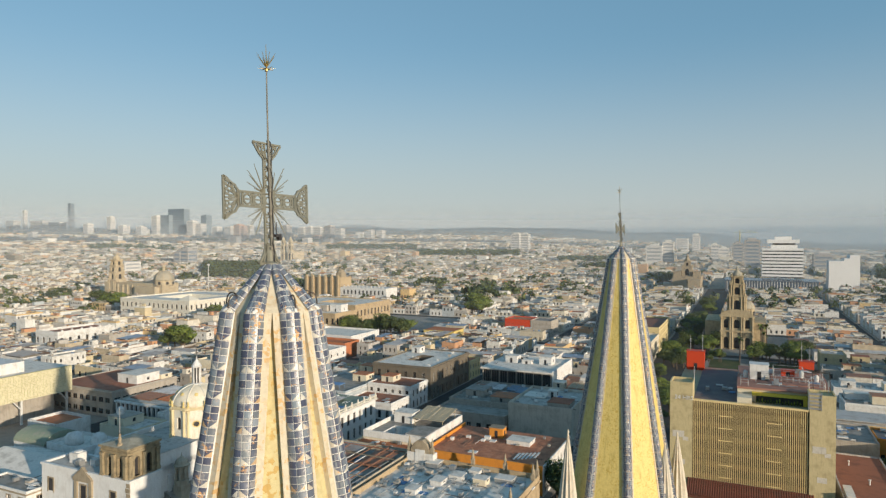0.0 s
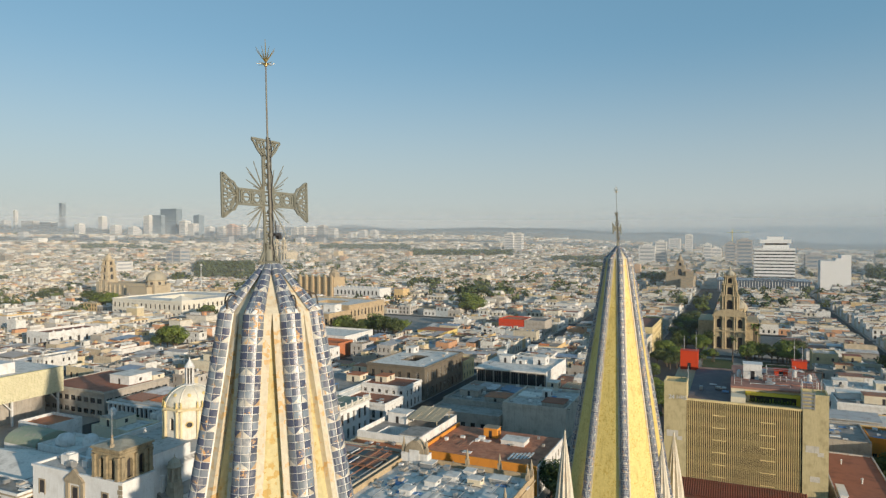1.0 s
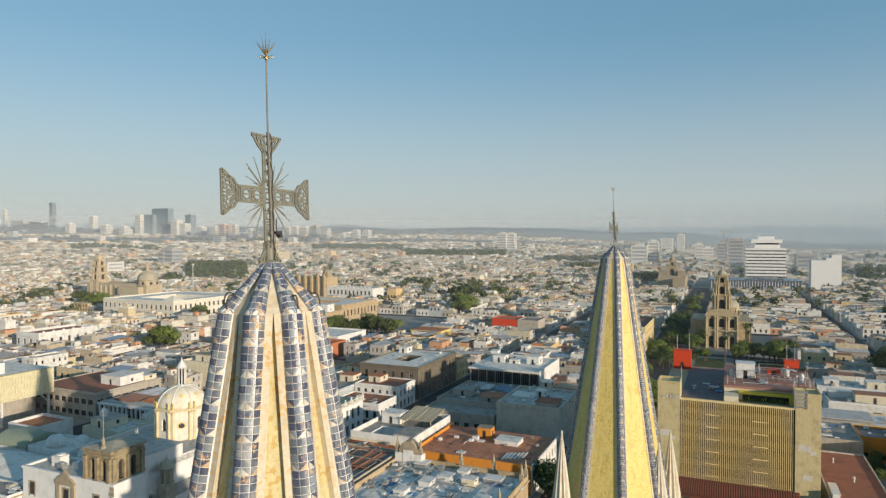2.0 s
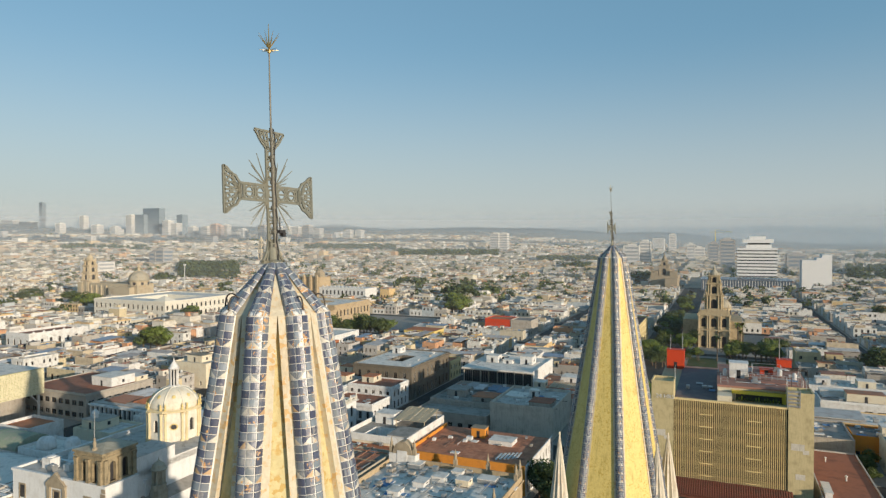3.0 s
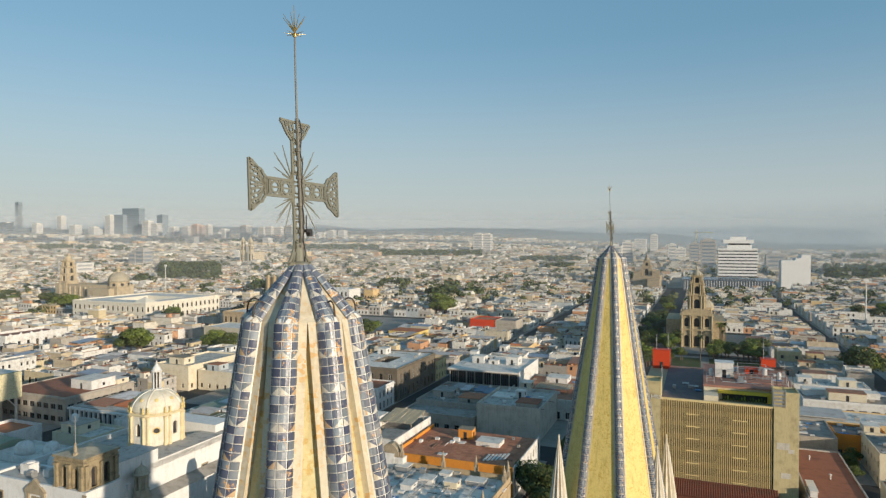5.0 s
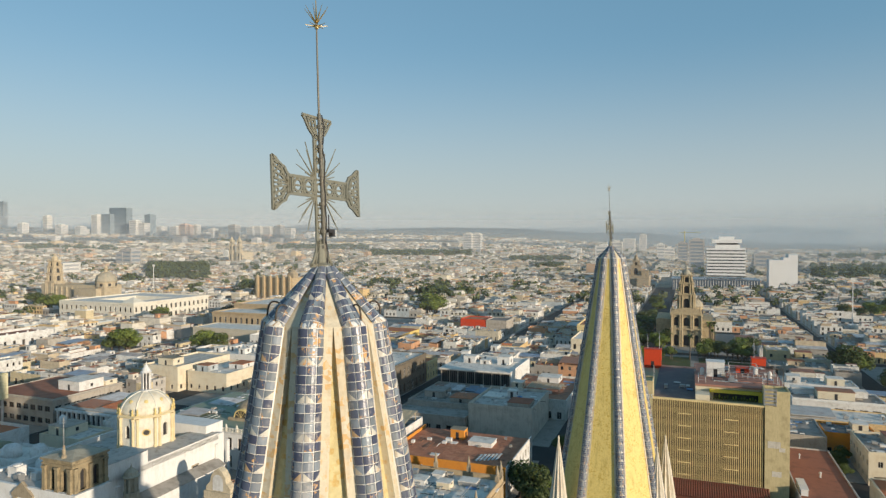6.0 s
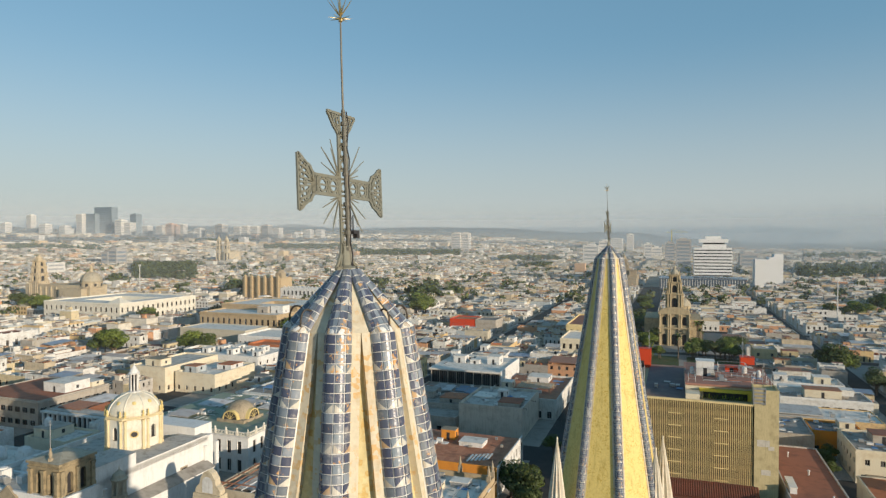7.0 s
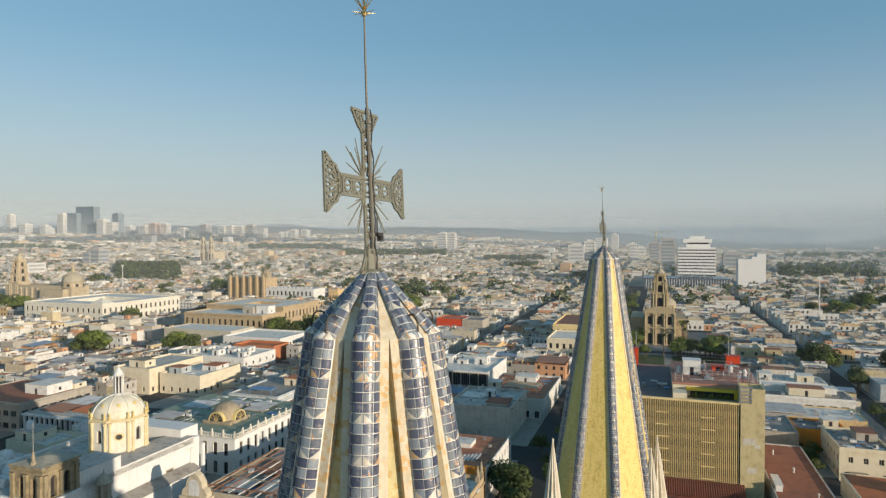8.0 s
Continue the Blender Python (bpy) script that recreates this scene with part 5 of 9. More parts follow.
    q.shape([(x0 - 0.4, y0 - 0.4, zt + 0.3), (x0 + ts + 0.4, y0 - 0.4, zt + 0.3), (x0 + ts + 0.4, y0 + ts + 0.4, zt + 0.3), (x0 - 0.4, y0 + ts + 0.4, zt + 0.3), (x0 + ts / 2, y0 + ts / 2, zt + 1.1)],
            [(0, 1, 4), (1, 2, 4), (2, 3, 4), (3, 0, 4)])
    part("tower_roof", q, "old_dome", tower)
    q = Mesh()
    cx, cy = x0 + 4.6, y0 + 0.6
    q.lathe([(0.5, zt + 0.3), (0.5, zt + 0.9), (0.25, zt + 1.1), (0.35, zt + 1.8), (0.2, zt + 2.3), (0.25, zt + 2.7), (0, zt + 3.0)], 8, (cx, cy))
    part("statue_base", q, "stone", tower)
    q = Mesh()
    q.tube([(cx, cy, zt + 2.9), (cx, cy, zt + 8.2)], 0.07, 6)
    q.box(cx - 0.5, cy - 0.05, zt + 7.3, cx + 0.5, cy + 0.05, zt + 7.45)
    part("flagpole", q, "galv", tower)
    # big dome
    c = (-122.0, 118.0)
    k = Mesh()
    r, zd, zc = 6.05, 12.8, 21.6
    a8 = [radians(22.5 + 45 * i) for i in range(8)]
    for i in range(8):
        p = (c[0] + r * math.cos(a8[i] - radians(45)), c[1] + r * math.sin(a8[i] - radians(45)))
        q = (c[0] + r * math.cos(a8[i]), c[1] + r * math.sin(a8[i]))
        ln = math.hypot(q[0] - p[0], q[1] - p[1])
        u = ((q[0] - p[0]) / ln, (q[1] - p[1]) / ln)
        if i % 2 == 0:
            arched_panel(k, p, u, ln, zd, zc, 1.3, 2.9, 4.2, 0.4)
        else:
            facade(k, p, u, ln, zd, zc, [])
            m = ((p[0] + q[0]) / 2, (p[1] + q[1]) / 2)
            nx, ny = u[1], -u[0]
            for rr, dd, nm, mt in ((0.95, 0.10, "oval_frame", "ochre_trim"), (0.68, 0.14, "oval_window", "dark")):
                oc = Mesh()
                ring = [(m[0] + u[0] * rr * math.cos(s) + nx * dd, m[1] + u[1] * rr * math.cos(s) + ny * dd, 18.4 + rr * 0.85 * math.sin(s)) for s in [2 * math.pi * j / 16 for j in range(16)]]
                inner = [(x - nx * dd, y - ny * dd, z) for x, y, z in ring]
                oc.face(ring)
                for j in range(16):
                    oc.face([inner[j], inner[(j + 1) % 16], ring[(j + 1) % 16], ring[j]])
                part(nm, oc, mt, t)
    drum = part("drum", k, ["cream_white", "dark"], t, "cream octagonal drum with ochre pilasters")
    for i in range(8):
        for s in (-0.085, 0.085):
            a = a8[i] + s
            q = Mesh()
            p = (c[0] + (r + 0.04) * math.cos(a), c[1] + (r + 0.04) * math.sin(a))
            q.lathe([(0.42, zd), (0.42, zd + 2.6), (0.30, zd + 2.7), (0.28, zc - 0.7), (0.38, zc - 0.4), (0.4, zc)], 8, p)
            part("pilaster", q, "cream_ochre", drum)
        for ds in (-0.09, 0.09):
            q = Mesh()
            pp = (c[0] + (r + 0.15) * math.cos(a8[i] + ds), c[1] + (r + 0.15) * math.sin(a8[i] + ds))
            q.lathe([(0.30, zc + 0.8), (0.28, zc + 1.2), (0.14, zc + 1.35), (0.25, zc + 1.7), (0.18, zc + 2.0), (0.0, zc + 2.4)], 8, pp)
            part("urn", q, "ochre_trim", drum)
    k = Mesh()
    k.lathe([(r, zc), (r + 0.45, zc + 0.15), (r + 0.5, zc + 0.4), (r + 0.2, zc + 0.6), (r - 0.2, zc + 0.8)], 8, c, start=radians(22.5))
    part("cornice", k, "cream_ochre", drum)
    k = Mesh()
    prof = [(5.75 * math.cos(radians(th)), zc + 0.7 + 4.6 * math.sin(radians(th))) for th in range(0, 84, 7)]
    k.lathe(prof, 32, c)
    dome = part("dome", k, "dome_tiles", t, "pale plastered dome with light ribs", smooth=True)
    for i in range(8):
        q = Mesh()
        q.tube([(c[0] + (rr + 0.02) * math.cos(a8[i]), c[1] + (rr + 0.02) * math.sin(a8[i]), z) for rr, z in prof], 0.16, 6)
        part("rib", q, "cream_white", dome)
        q = Mesh()
        am = a8[i] + radians(22.5)
        rr, z = 5.75 * math.cos(radians(38)), zc + 0.7 + 4.6 * math.sin(radians(38))
        q.lathe([(0.42, -0.1), (0.46, 0.1), (0.22, 0.16), (0, 0.18)], 10)
        part("medallion", q, "ochre_trim", dome, "", pose(c[0] + rr * math.cos(am), c[1] + rr * math.sin(am), z) @ Matrix.Rotation(am, 4, "Z") @ Matrix.Rotation(radians(52), 4, "Y"))
    k = Mesh()
    k.lathe([(1.35, 26.5), (1.4, 27.0), (1.05, 27.1)], 12, c)
    k.lathe([(0.62, 27.1), (0.62, 31.0)], 8, c, 1)
    k.lathe([(1.25, 31.0), (1.3, 31.25), (1.05, 31.4), (0.9, 31.9), (0.5, 32.4), (0.2, 32.8), (0.1, 33.5), (0.0, 33.7)], 12, c)
    lan = part("lantern", k, ["white", "dark"], t, "white lantern with a pointed cap")
    for i in range(8):
        a = 2 * math.pi * i / 8
        q = Mesh()
        q.lathe([(0.17, 27.1), (0.15, 31.0)], 6, (c[0] + 0.92 * math.cos(a), c[1] + 0.92 * math.sin(a)))
        part("column", q, "white", lan)
    q = Mesh()
    q.tube([(*c, 33.5), (*c, 35.3)], 0.05, 5)
    q.box(c[0] - 0.4, c[1] - 0.04, 34.6, c[0] + 0.4, c[1] + 0.04, 34.7)
    part("cross", q, "iron", lan)
    # little stone cupola on the street side
    c2 = (-108.0, 100.2)
    k = Mesh()
    k.box(c2[0] - 1.2, c2[1] - 1.2, 0.2, c2[0] + 1.2, c2[1] + 1.2, 10.3)
    k.lathe([(1.5, 10.3), (1.5, 11.5), (1.3, 11.52), (0.7, 11.52), (0.7, 14.3)], 8, c2)
    cup = part("cupola", k, "old_dome", t, "small grey stone cupola")
    for i in range(6):
        a = 2 * math.pi * i / 6
        q = Mesh()
        q.lathe([(0.24, 11.5), (0.22, 14.3)], 6, (c2[0] + 1.15 * math.cos(a), c2[1] + 1.15 * math.sin(a)))
        part("column", q, "old_dome", cup)
    q = Mesh()
    q.lathe([(1.55, 14.3), (1.7, 14.6), (1.4, 14.8), (1.2, 15.5), (0.5, 16.1), (0.15, 16.4), (0.0, 17.3)], 10, c2)
    part("cap", q, "old_dome", cup)
    for x, y, a, b, z0, z1, mt in ((-131.5, 91.5, 2.6, 2.4, 14.25, 16.4, "white"), (-128.4, 90.5, 1.4, 1.4, 14.25, 15.4, "galv"), (-125.6, 92.0, 1.6, 1.8, 14.25, 15.7, "white"), (-134.4, 93.0, 1.5, 1.5, 14.25, 15.2, "galv")):
        q = Mesh()
        q.box(x, y, z0, x + a, y + b, z1)
        q.lathe([(a * 0.35, z1), (a * 0.35, z1 + 0.25), (0, z1 + 0.4)], 10, (x + a / 2, y + b / 2))
        part("air_unit", q, mt, t)
    # rounded apse roof and vault domes behind the front
    k = Mesh()
    k.lathe([(3.4 * math.cos(radians(th)), 13.4 + 3.2 * math.sin(radians(th))) for th in range(0, 91, 10)], 20, (-121.0, 101.5))
    part("vault", k, "white", t, smooth=True)
    for e, n, r in ((-130.5, 98.0, 1.3), (-133.5, 101.5, 2.2)):
        k = Mesh()
        k.lathe([(r, 12.2), (r, 13.4), (r * 0.92, 14.3), (r * 0.6, 15.1), (0, 15.4)], 14, (e, n))
        part("small_vault", k, "white", t, smooth=True)
    return t


M["cream_ochre"] = surface("pale_ochre_trim", [(0.74, 0.62, 0.38)], stain=(0.45, 0.32, 0.16), stain_amount=0.4)
M["cream_white"] = surface("cream_white_plaster", [(0.76, 0.72, 0.62)], stain=(0.5, 0.4, 0.25), stain_amount=0.45, streaks=0.4)
dome_church()
annexe = building("church_annexe", (-153, 85.5, -136.8, 91.4), 8.4, "white", "grey_roof", "whitewashed two-storey wing beside the church front", "house", [(1.0, 1.3, 2.4, 4.2), (4.9, 1.3, 2.4, 4.2)], parapet=0.5, cornice=0.2, trim="stone")
clutter(annexe, (1, 1, 14, 5), 8.5, 8, 91)
k = Mesh()
k.box(2, -1.0, 4.6, 13, 0, 4.75)
for i in range(23):
    k.box(2.0 + i * 0.49, -0.98, 4.75, 2.05 + i * 0.49, -0.93, 5.7)
k.box(2, -1.0, 5.7, 13, -0.92, 5.78)
part("balcony", k, "iron", annexe, "iron-railed balcony")

# big sheds and vaulted hall west of the church
shed = building("shed", (-170, 92, -146, 110), 6.5, "white", "white_roof", "whitewashed hall under a broad white gabled roof", "hall", [(2.0, 1.2, 1.8, 4.0)], parapet=0, cornice=0)
k = Mesh()
k.shape([(-0.4, -0.4, 6.5), (24.4, -0.4, 6.5), (24.4, 9, 9.6), (-0.4, 9, 9.6), (24.4, 18.4, 6.5), (-0.4, 18.4, 6.5)], [(0, 1, 2, 3), (3, 2, 4, 5), (1, 4, 2), (0, 3, 5)])
part("gabled_roof", k, "white_roof", shed, "white gabled roof")
vh = building("vaulted_hall", (-182, 110.5, -169, 120.5), 6.8, "white", "white_roof", "low hall under a dull green vaulted roof", "hall", [(2.0, 1.2, 1.8, 4.0)], parapet=0, cornice=0)
k = Mesh()
vault = [(5 - 5.1 * math.cos(math.pi * i / 14), 6.82 + 3.0 * math.sin(math.pi * i / 14)) for i in range(15)]
for i in range(14):
    (p, q), (r, u) = vault[i], vault[i + 1]
    k.face([(0, p, q), (13, p, q), (13, r, u), (0, r, u)])
k.face([(13.0, p, q) for p, q in vault])
k.face([(0.0, p, q) for p, q in vault][::-1])
part("vaulted_roof", k, "green_roof", vh, "dull green vaulted roof", smooth=False)
wt = building("low_white_hall", (-168, 110.5, -142.5, 121), 7.5, "white", "white_roof", "low whitewashed hall with small round vaults", "hall", [(2.0, 1.2, 1.8, 4.0)], parapet=0.8, cornice=0)
for x, y, r in ((6.0, 3.5, 2.4), (12.5, 6.0, 2.0)):
    k = Mesh()
    k.lathe([(r, 7.5), (r, 8.6), (r * 0.92, 9.6), (r * 0.6, 10.5), (0, 10.9)], 16, (x, y))
    part("small_vault", k, "white", wt, smooth=True)
clutter(wt, (1, 1, 17, 9), 7.55, 6, 3)


# ---- balustraded white palace ----
def palace():
    rect = (-148, 143.5, -109.5, 182)
    t = building("balustraded_palace", rect, 10.0, "clean_white", "green_roof", "white two-storey palace with a balustrade and dark tall windows", "palace",
                 [(0.4, 1.3, 3.2, 3.3), (5.2, 1.3, 3.3, 3.3)], parapet=0, cornice=0.4, trim="white")
    w, d = rect[2] - rect[0], rect[3] - rect[1]
    bal = Mesh()
    bal.lathe([(0.09, 0), (0.12, 0.12), (0.06, 0.35), (0.11, 0.6), (0.09, 0.75)], 6)
    bal = bal.data("baluster", mats_of("cream_white"))
    post = Mesh()
    post.box(-0.28, -0.28, 0, 0.28, 0.28, 1.25)
    post.lathe([(0.3, 1.25), (0.2, 1.4), (0.3, 1.7), (0.12, 2.0), (0, 2.1)], 8)
    post = post.data("post", mats_of("cream_white"))
    for (ox, oy), u, width in (((0, 0), (1, 0), w), ((w, 0), (0, 1), d)):
        k = Mesh()
        for z in (10.04, 10.95):
            a = (ox - 0.15, oy - 0.15)
            b = (ox + u[0] * width + 0.15, oy + u[1] * width + 0.15)
            k.box(min(a[0], b[0]), min(a[1], b[1]), z, max(a[0], b[0]) if u[0] else a[0] + 0.3, max(a[1], b[1]) if u[1] else a[1] + 0.3, z + 0.16)
        part("balustrade_rail", k, "cream_white", t)
        n = int(width / 3.3)
        for i in range(n + 1):
            s = width * i / n
            part("post", post, None, t, "", pose(ox + u[0] * s, oy + u[1] * s, 10.04))
            if i < n:
                for j in range(1, 7):
                    q = s + width / n * j / 7
                    part("baluster", bal, None, t, "", pose(ox + u[0] * q, oy + u[1] * q, 10.2))
    # round lantern vault with fan windows
    c = (25.5, 14.0)
    k = Mesh()
    k.box(c[0] - 4.6, c[1] - 4.6, 10.04, c[0] + 4.6, c[1] + 4.6, 10.9)
    k.lathe([(4.4 * math.cos(radians(th)), 10.9 + 4.6 * math.sin(radians(th))) for th in range(0, 91, 9)], 20, c)
    v = part("roof_vault", k, "stone", t, "brown lantern vault with fan windows", smooth=False)
    for ang in (-90, 0):
        q = Mesh()
        u = (math.cos(radians(ang + 90)), math.sin(radians(ang + 90)))
        nrm = (math.cos(radians(ang)), math.sin(radians(ang)))
        base = (c[0] + nrm[0] * 4.3, c[1] + nrm[1] * 4.3)

        def at(r, s, dd=0.0):
            return (base[0] + u[0] * r * math.cos(s) + nrm[0] * dd, base[1] + u[1] * r * math.cos(s) + nrm[1] * dd, 10.95 + r * math.sin(s))
        n = 10
        q.face([at(2.2, math.pi * i / n, 0.25) for i in range(n + 1)], 1)
        for i in range(n):
            s0, s1 = math.pi * i / n, math.pi * (i + 1) / n
            q.shape([at(2.2, s0, -1.5), at(2.2, s1, -1.5), at(2.55, s1, -1.5), at(2.55, s0, -1.5), at(2.2, s0, 0.4), at(2.2, s1, 0.4), at(2.55, s1, 0.4), at(2.55, s0, 0.4)], [(4, 5, 6, 7), (3, 2, 6, 7), (0, 1, 5, 4)])
        for i in range(1, 6):
            s = math.pi * i / 6
            q.bar(at(0.2, s, 0.3), at(2.2, s, 0.3), 0.12, 0.08, (*nrm, 0))
        part("fan_window", q, ["ochre_trim", "dark"], v)
    clutter(t, (2, 20, 34, 36), 10.05, 40, 5)
    clutter(t, (2, 2, 18, 18), 10.05, 26, 6)
    for i, (x, y, a, b) in enumerate(((3, 22, 9, 7), (14, 26, 8, 6), (24, 24, 7, 9), (4, 8, 8, 6))):
        q = Mesh()
        ribbed_sheet(q, x, y, x + a, y + b, 10.3 + 0.15 * i, 10.6 + 0.15 * i)
        part("roof_sheet", q, "sheet_roof", t)
    return t


palace()

# ---- houses between palace and courtyard block ----
row = building("red_roofed_wing", (-128, 192.8, -109.8, 206.6), 5.2, "white", "red_roof", "low white wing with a dull red terrace roof", "house", [(0.5, 1.2, 2.6, 3.0)], parapet=0.6)
clutter(row, (1, 1, 16, 12), 5.3, 8, 53)
row = building("red_roofed_row", (-128, 207.2, -109.8, 221), 8.2, "white", "red_roof", "white row house with a red roof and tall windows", "house", [(0.5, 1.2, 2.6, 3.0), (4.6, 1.2, 2.3, 3.0)], parapet=0.5)
hut(row, 3, 5, 8, 11, 8.25, 10.4, "cream", "terracotta")
row = building("dark_roofed_house", (-148, 192.8, -128.4, 221), 7.5, "wall", "grey_roof", "old house with a grey flat roof and awnings", "house", [(0.6, 1.2, 2.4, 3.0)], parapet=0.6)
k = Mesh()
k.box(6, 3, 9.2, 15, 7, 9.35)
for x, y in ((6.2, 3.2), (14.8, 3.2), (6.2, 6.8), (14.8, 6.8)):
    k.box(x - 0.05, y - 0.05, 7.5, x + 0.05, y + 0.05, 9.2)
part("awning", k, "blue_paint", row, "blue sheet awning")
hut(row, 11, 18, 17, 24, 7.6, 10.2, "cream", "terracotta")
M["pale_yellow"] = surface("pale_yellow_plaster", [(0.70, 0.57, 0.30)], stain=(0.4, 0.3, 0.16), stain_amount=0.5, streaks=0.4)
# the courtyard walls' shade is put into this very dark brown
M["brown_stone"] = surface("shade_darkened_stone", [(0.185, 0.155, 0.115)], stain=(0.09, 0.075, 0.06), stain_amount=0.7, scale=0.4, streaks=0.6, relief=0.5)
court = building("courtyard_house", (-136, 224, -110, 262), 12.2, "brown_stone", "white_roof", "large stone courtyard house with a white lime roof", "palace",
                 [(0.5, 1.5, 3.6, 4.0), (6.6, 1.4, 3.6, 4.0)], parapet=0.5, cornice=0.45, court=(9, 12, 16, 25, 6.0), trim="brown_stone")
hut(court, 3, 28, 7, 33, 12.3, 14.6, "white", "white_roof")
clutter(court, (2, 3, 23, 34), 12.3, 16, 9)
side = building("red_terraced_house", (-148, 224, -136.4, 262), 6.8, "cream", "red_roof", "low cream house with a dull red roof terrace", "house", [(0.8, 1.1, 2.2, 3.2)], parapet=0.7, cornice=0)
hut(side, 2, 6, 8, 12, 6.9, 9.4, "cream", "terracotta")
hut(side, 3, 22, 9, 30, 6.9, 9.0, "wall", "roof")
clutter(side, (1, 1, 10, 35), 6.9, 16, 12)
side = building("terracotta_corner_house", (-146, 263.2, -110, 275.5), 7.6, "pale_yellow", "terracotta", "yellow corner house with a terracotta roof", "house", [(0.8, 1.1, 2.2, 3.2), (4.4, 1.1, 2.0, 3.2)], parapet=0.7, cornice=0.2)
hut(side, 4, 3, 12, 9, 7.7, 9.8, "orange", "terracotta")
hut(side, 20, 2, 27, 8, 7.7, 10.0, "cream", "red_roof")
clutter(side, (1, 1, 33, 10), 7.7, 14, 13)


# ---- dark louvred building with a white end wall ----
M["louvre_grey"] = surface("grey_louvre_paint", [(0.22, 0.21, 0.19)], stain=(0.08, 0.075, 0.07), stain_amount=0.6, scale=0.8, streaks=0.5)


def louvre_house():
    rect = (-94, 238, -65.5, 268)
    t = thing("louvred_house", grid_pose(rect[0], rect[1], 0.17), "modern block with dark louvres, a white end wall and white roof", "building")
    w, d = rect[2] - rect[0], rect[3] - rect[1]
    k = Mesh()
    k.box(0, 1.2, 0, w - 0.4, d, 11.0, 0, False)
    part("wall", k, "dark", t)
    k = Mesh()
    facade(k, (w, 0), (0, 1), d, 0, 12.2, [(7, 8.2, 7.5, 10.5)], 0.4)
    k.box(w - 0.4, 0, 0, w - 0.42, d, 12.2)
    k.face([(w, 0, 12.2), (w, d, 12.2), (w - 0.4, d, 12.2), (w - 0.4, 0, 12.2)])
    k.face([(w - 0.4, 0, 0), (w, 0, 0), (w, 0, 12.2), (w - 0.4, 0, 12.2)])
    part("end_wall", k, "white", t, "bright white end wall")
    put_windows(t, (w, 0), (0, 1), [(7, 8.2, 7.5, 10.5)], 0.4)
    k = Mesh()
    k.box(-0.6, -0.6, 11.3, w - 0.02, d, 11.75)
    part("roof", k, "white_roof", t, "white roof slab")
    k = Mesh()
    k.rim(-0.6, -0.6, 11.0, w - 0.42, 0.9, 11.3, 0.3)
    part("fascia", k, "concrete", t)
    louvre = Mesh()
    louvre.box(-0.05, 0, 0, 0.05, 0.7, 7.2)
    louvre = louvre.data("louvre", mats_of("louvre_grey"))
    for i in range(36):
        part("louvre", louvre, None, t, "", pose(0.4 + i * (w - 1.2) / 35, 0.3, 3.7, 0, 0, 12))
    for i in range(9):
        k = Mesh()
        x = 0.1 + i * (w - 1.0) / 8
        k.box(x, -0.1, 0, x + 0.22, 0.35, 11.0)
        part("column", k, "concrete", t)
    k = Mesh()
    k.box(0, 0.2, 3.3, w - 0.4, 1.2, 3.7)
    part("ledge", k, "concrete", t)
    for x, y, a, b, z in ((5, 13, 5, 5, 14.4), (9, 18, 3, 4, 13.6), (12, 13, 4, 3, 13.2), (19, 14, 5, 6, 14.8), (1.5, 20, 3, 4, 15)):
        hut(t, x, y, x + a, y + b, 11.75, z, "white", "white_roof")
    clutter(t, (1, 3, w - 4, d - 4), 11.76, 10, 21)
    return t


louvre_house()
M["pale_wood"] = surface("pale_weathered_wood", [(0.52, 0.43, 0.29)], stain=(0.3, 0.25, 0.18), stain_amount=0.5, scale=1.0)
gb = building("blank_walled_house", (-68.5, 196, -48, 222), 9.2, "pale_concrete", "pale_sheet", "grey house with a blank stained wall and blue-white roof", "house", [], parapet=0.9, cornice=0)
hut(gb, 9, 14, 12, 17, 9.3, 11.6, "white", "white_roof")
k = Mesh()
k.box(1.0, 12, 9.3, 8.6, 19, 9.7)
part("roof_sheet", k, "white_roof", gb)
clutter(gb, (1, 1, 18, 24), 9.3, 26, 31)
hut(gb, 12, 3, 19, 10, 9.3, 10.6, "concrete", "red_roof", door=False)
# deep shade is put into this house's colour by a darker concrete
gb = building("blank_walled_house", (-94, 206, -69, 236), 6.0, "concrete", "grey_roof", "grey stained house with shade-darkened blank walls and stepped roofs", "house", [(1.0, 1.2, 2.2, 5.0)], parapet=0.8, cornice=0)
hut(gb, 3, 8, 10, 16, 6.1, 8.2, "concrete", "grey_roof")
hut(gb, 14, 4, 22, 12, 6.1, 7.6, "concrete", "roof")
clutter(gb, (1, 1, 23, 28), 6.1, 24, 34)
for i in range(5):
    k = Mesh()
    ribbed_sheet(k, 1 + i * 4.4, 17 + (i % 2) * 3, 4.6 + i * 4.4, 24 + (i % 2) * 3, 6.5 + 0.3 * (i % 3), 6.9 + 0.3 * (i % 3))
    part("loose_sheet", k, "sheet_roof", gb)
# darker wall and roof here also hold the shade in their colour
gb = building("low_shop", (-94, 194, -69, 205.5), 5.0, "concrete", "grey_roof", "low shop with a plain roof behind the street", "shop", [(0.3, 1.6, 2.4, 3.5)], cornice=0)
gb = building("low_shop", (-68, 222.5, -42, 262), 6.2, "wall", "roof", "low shop with a corrugated roof", "shop", [(0.3, 1.6, 2.4, 3.5)], cornice=0)
clutter(gb, (2, 3, 22, 34), 6.3, 26, 33)
hut(gb, 3, 14, 7, 19, 6.3, 8.6, "cream", "white_roof")
hut(gb, 10, 28, 18, 36, 6.3, 8.2, "white", "white_roof")
for i in range(14):
    k = Mesh()
    k.box(9.4 + i * 0.9, 10.5, 8.0, 9.95 + i * 0.9, 20.5, 8.12)
    part("pergola_slat", k, "pale_wood", gb)
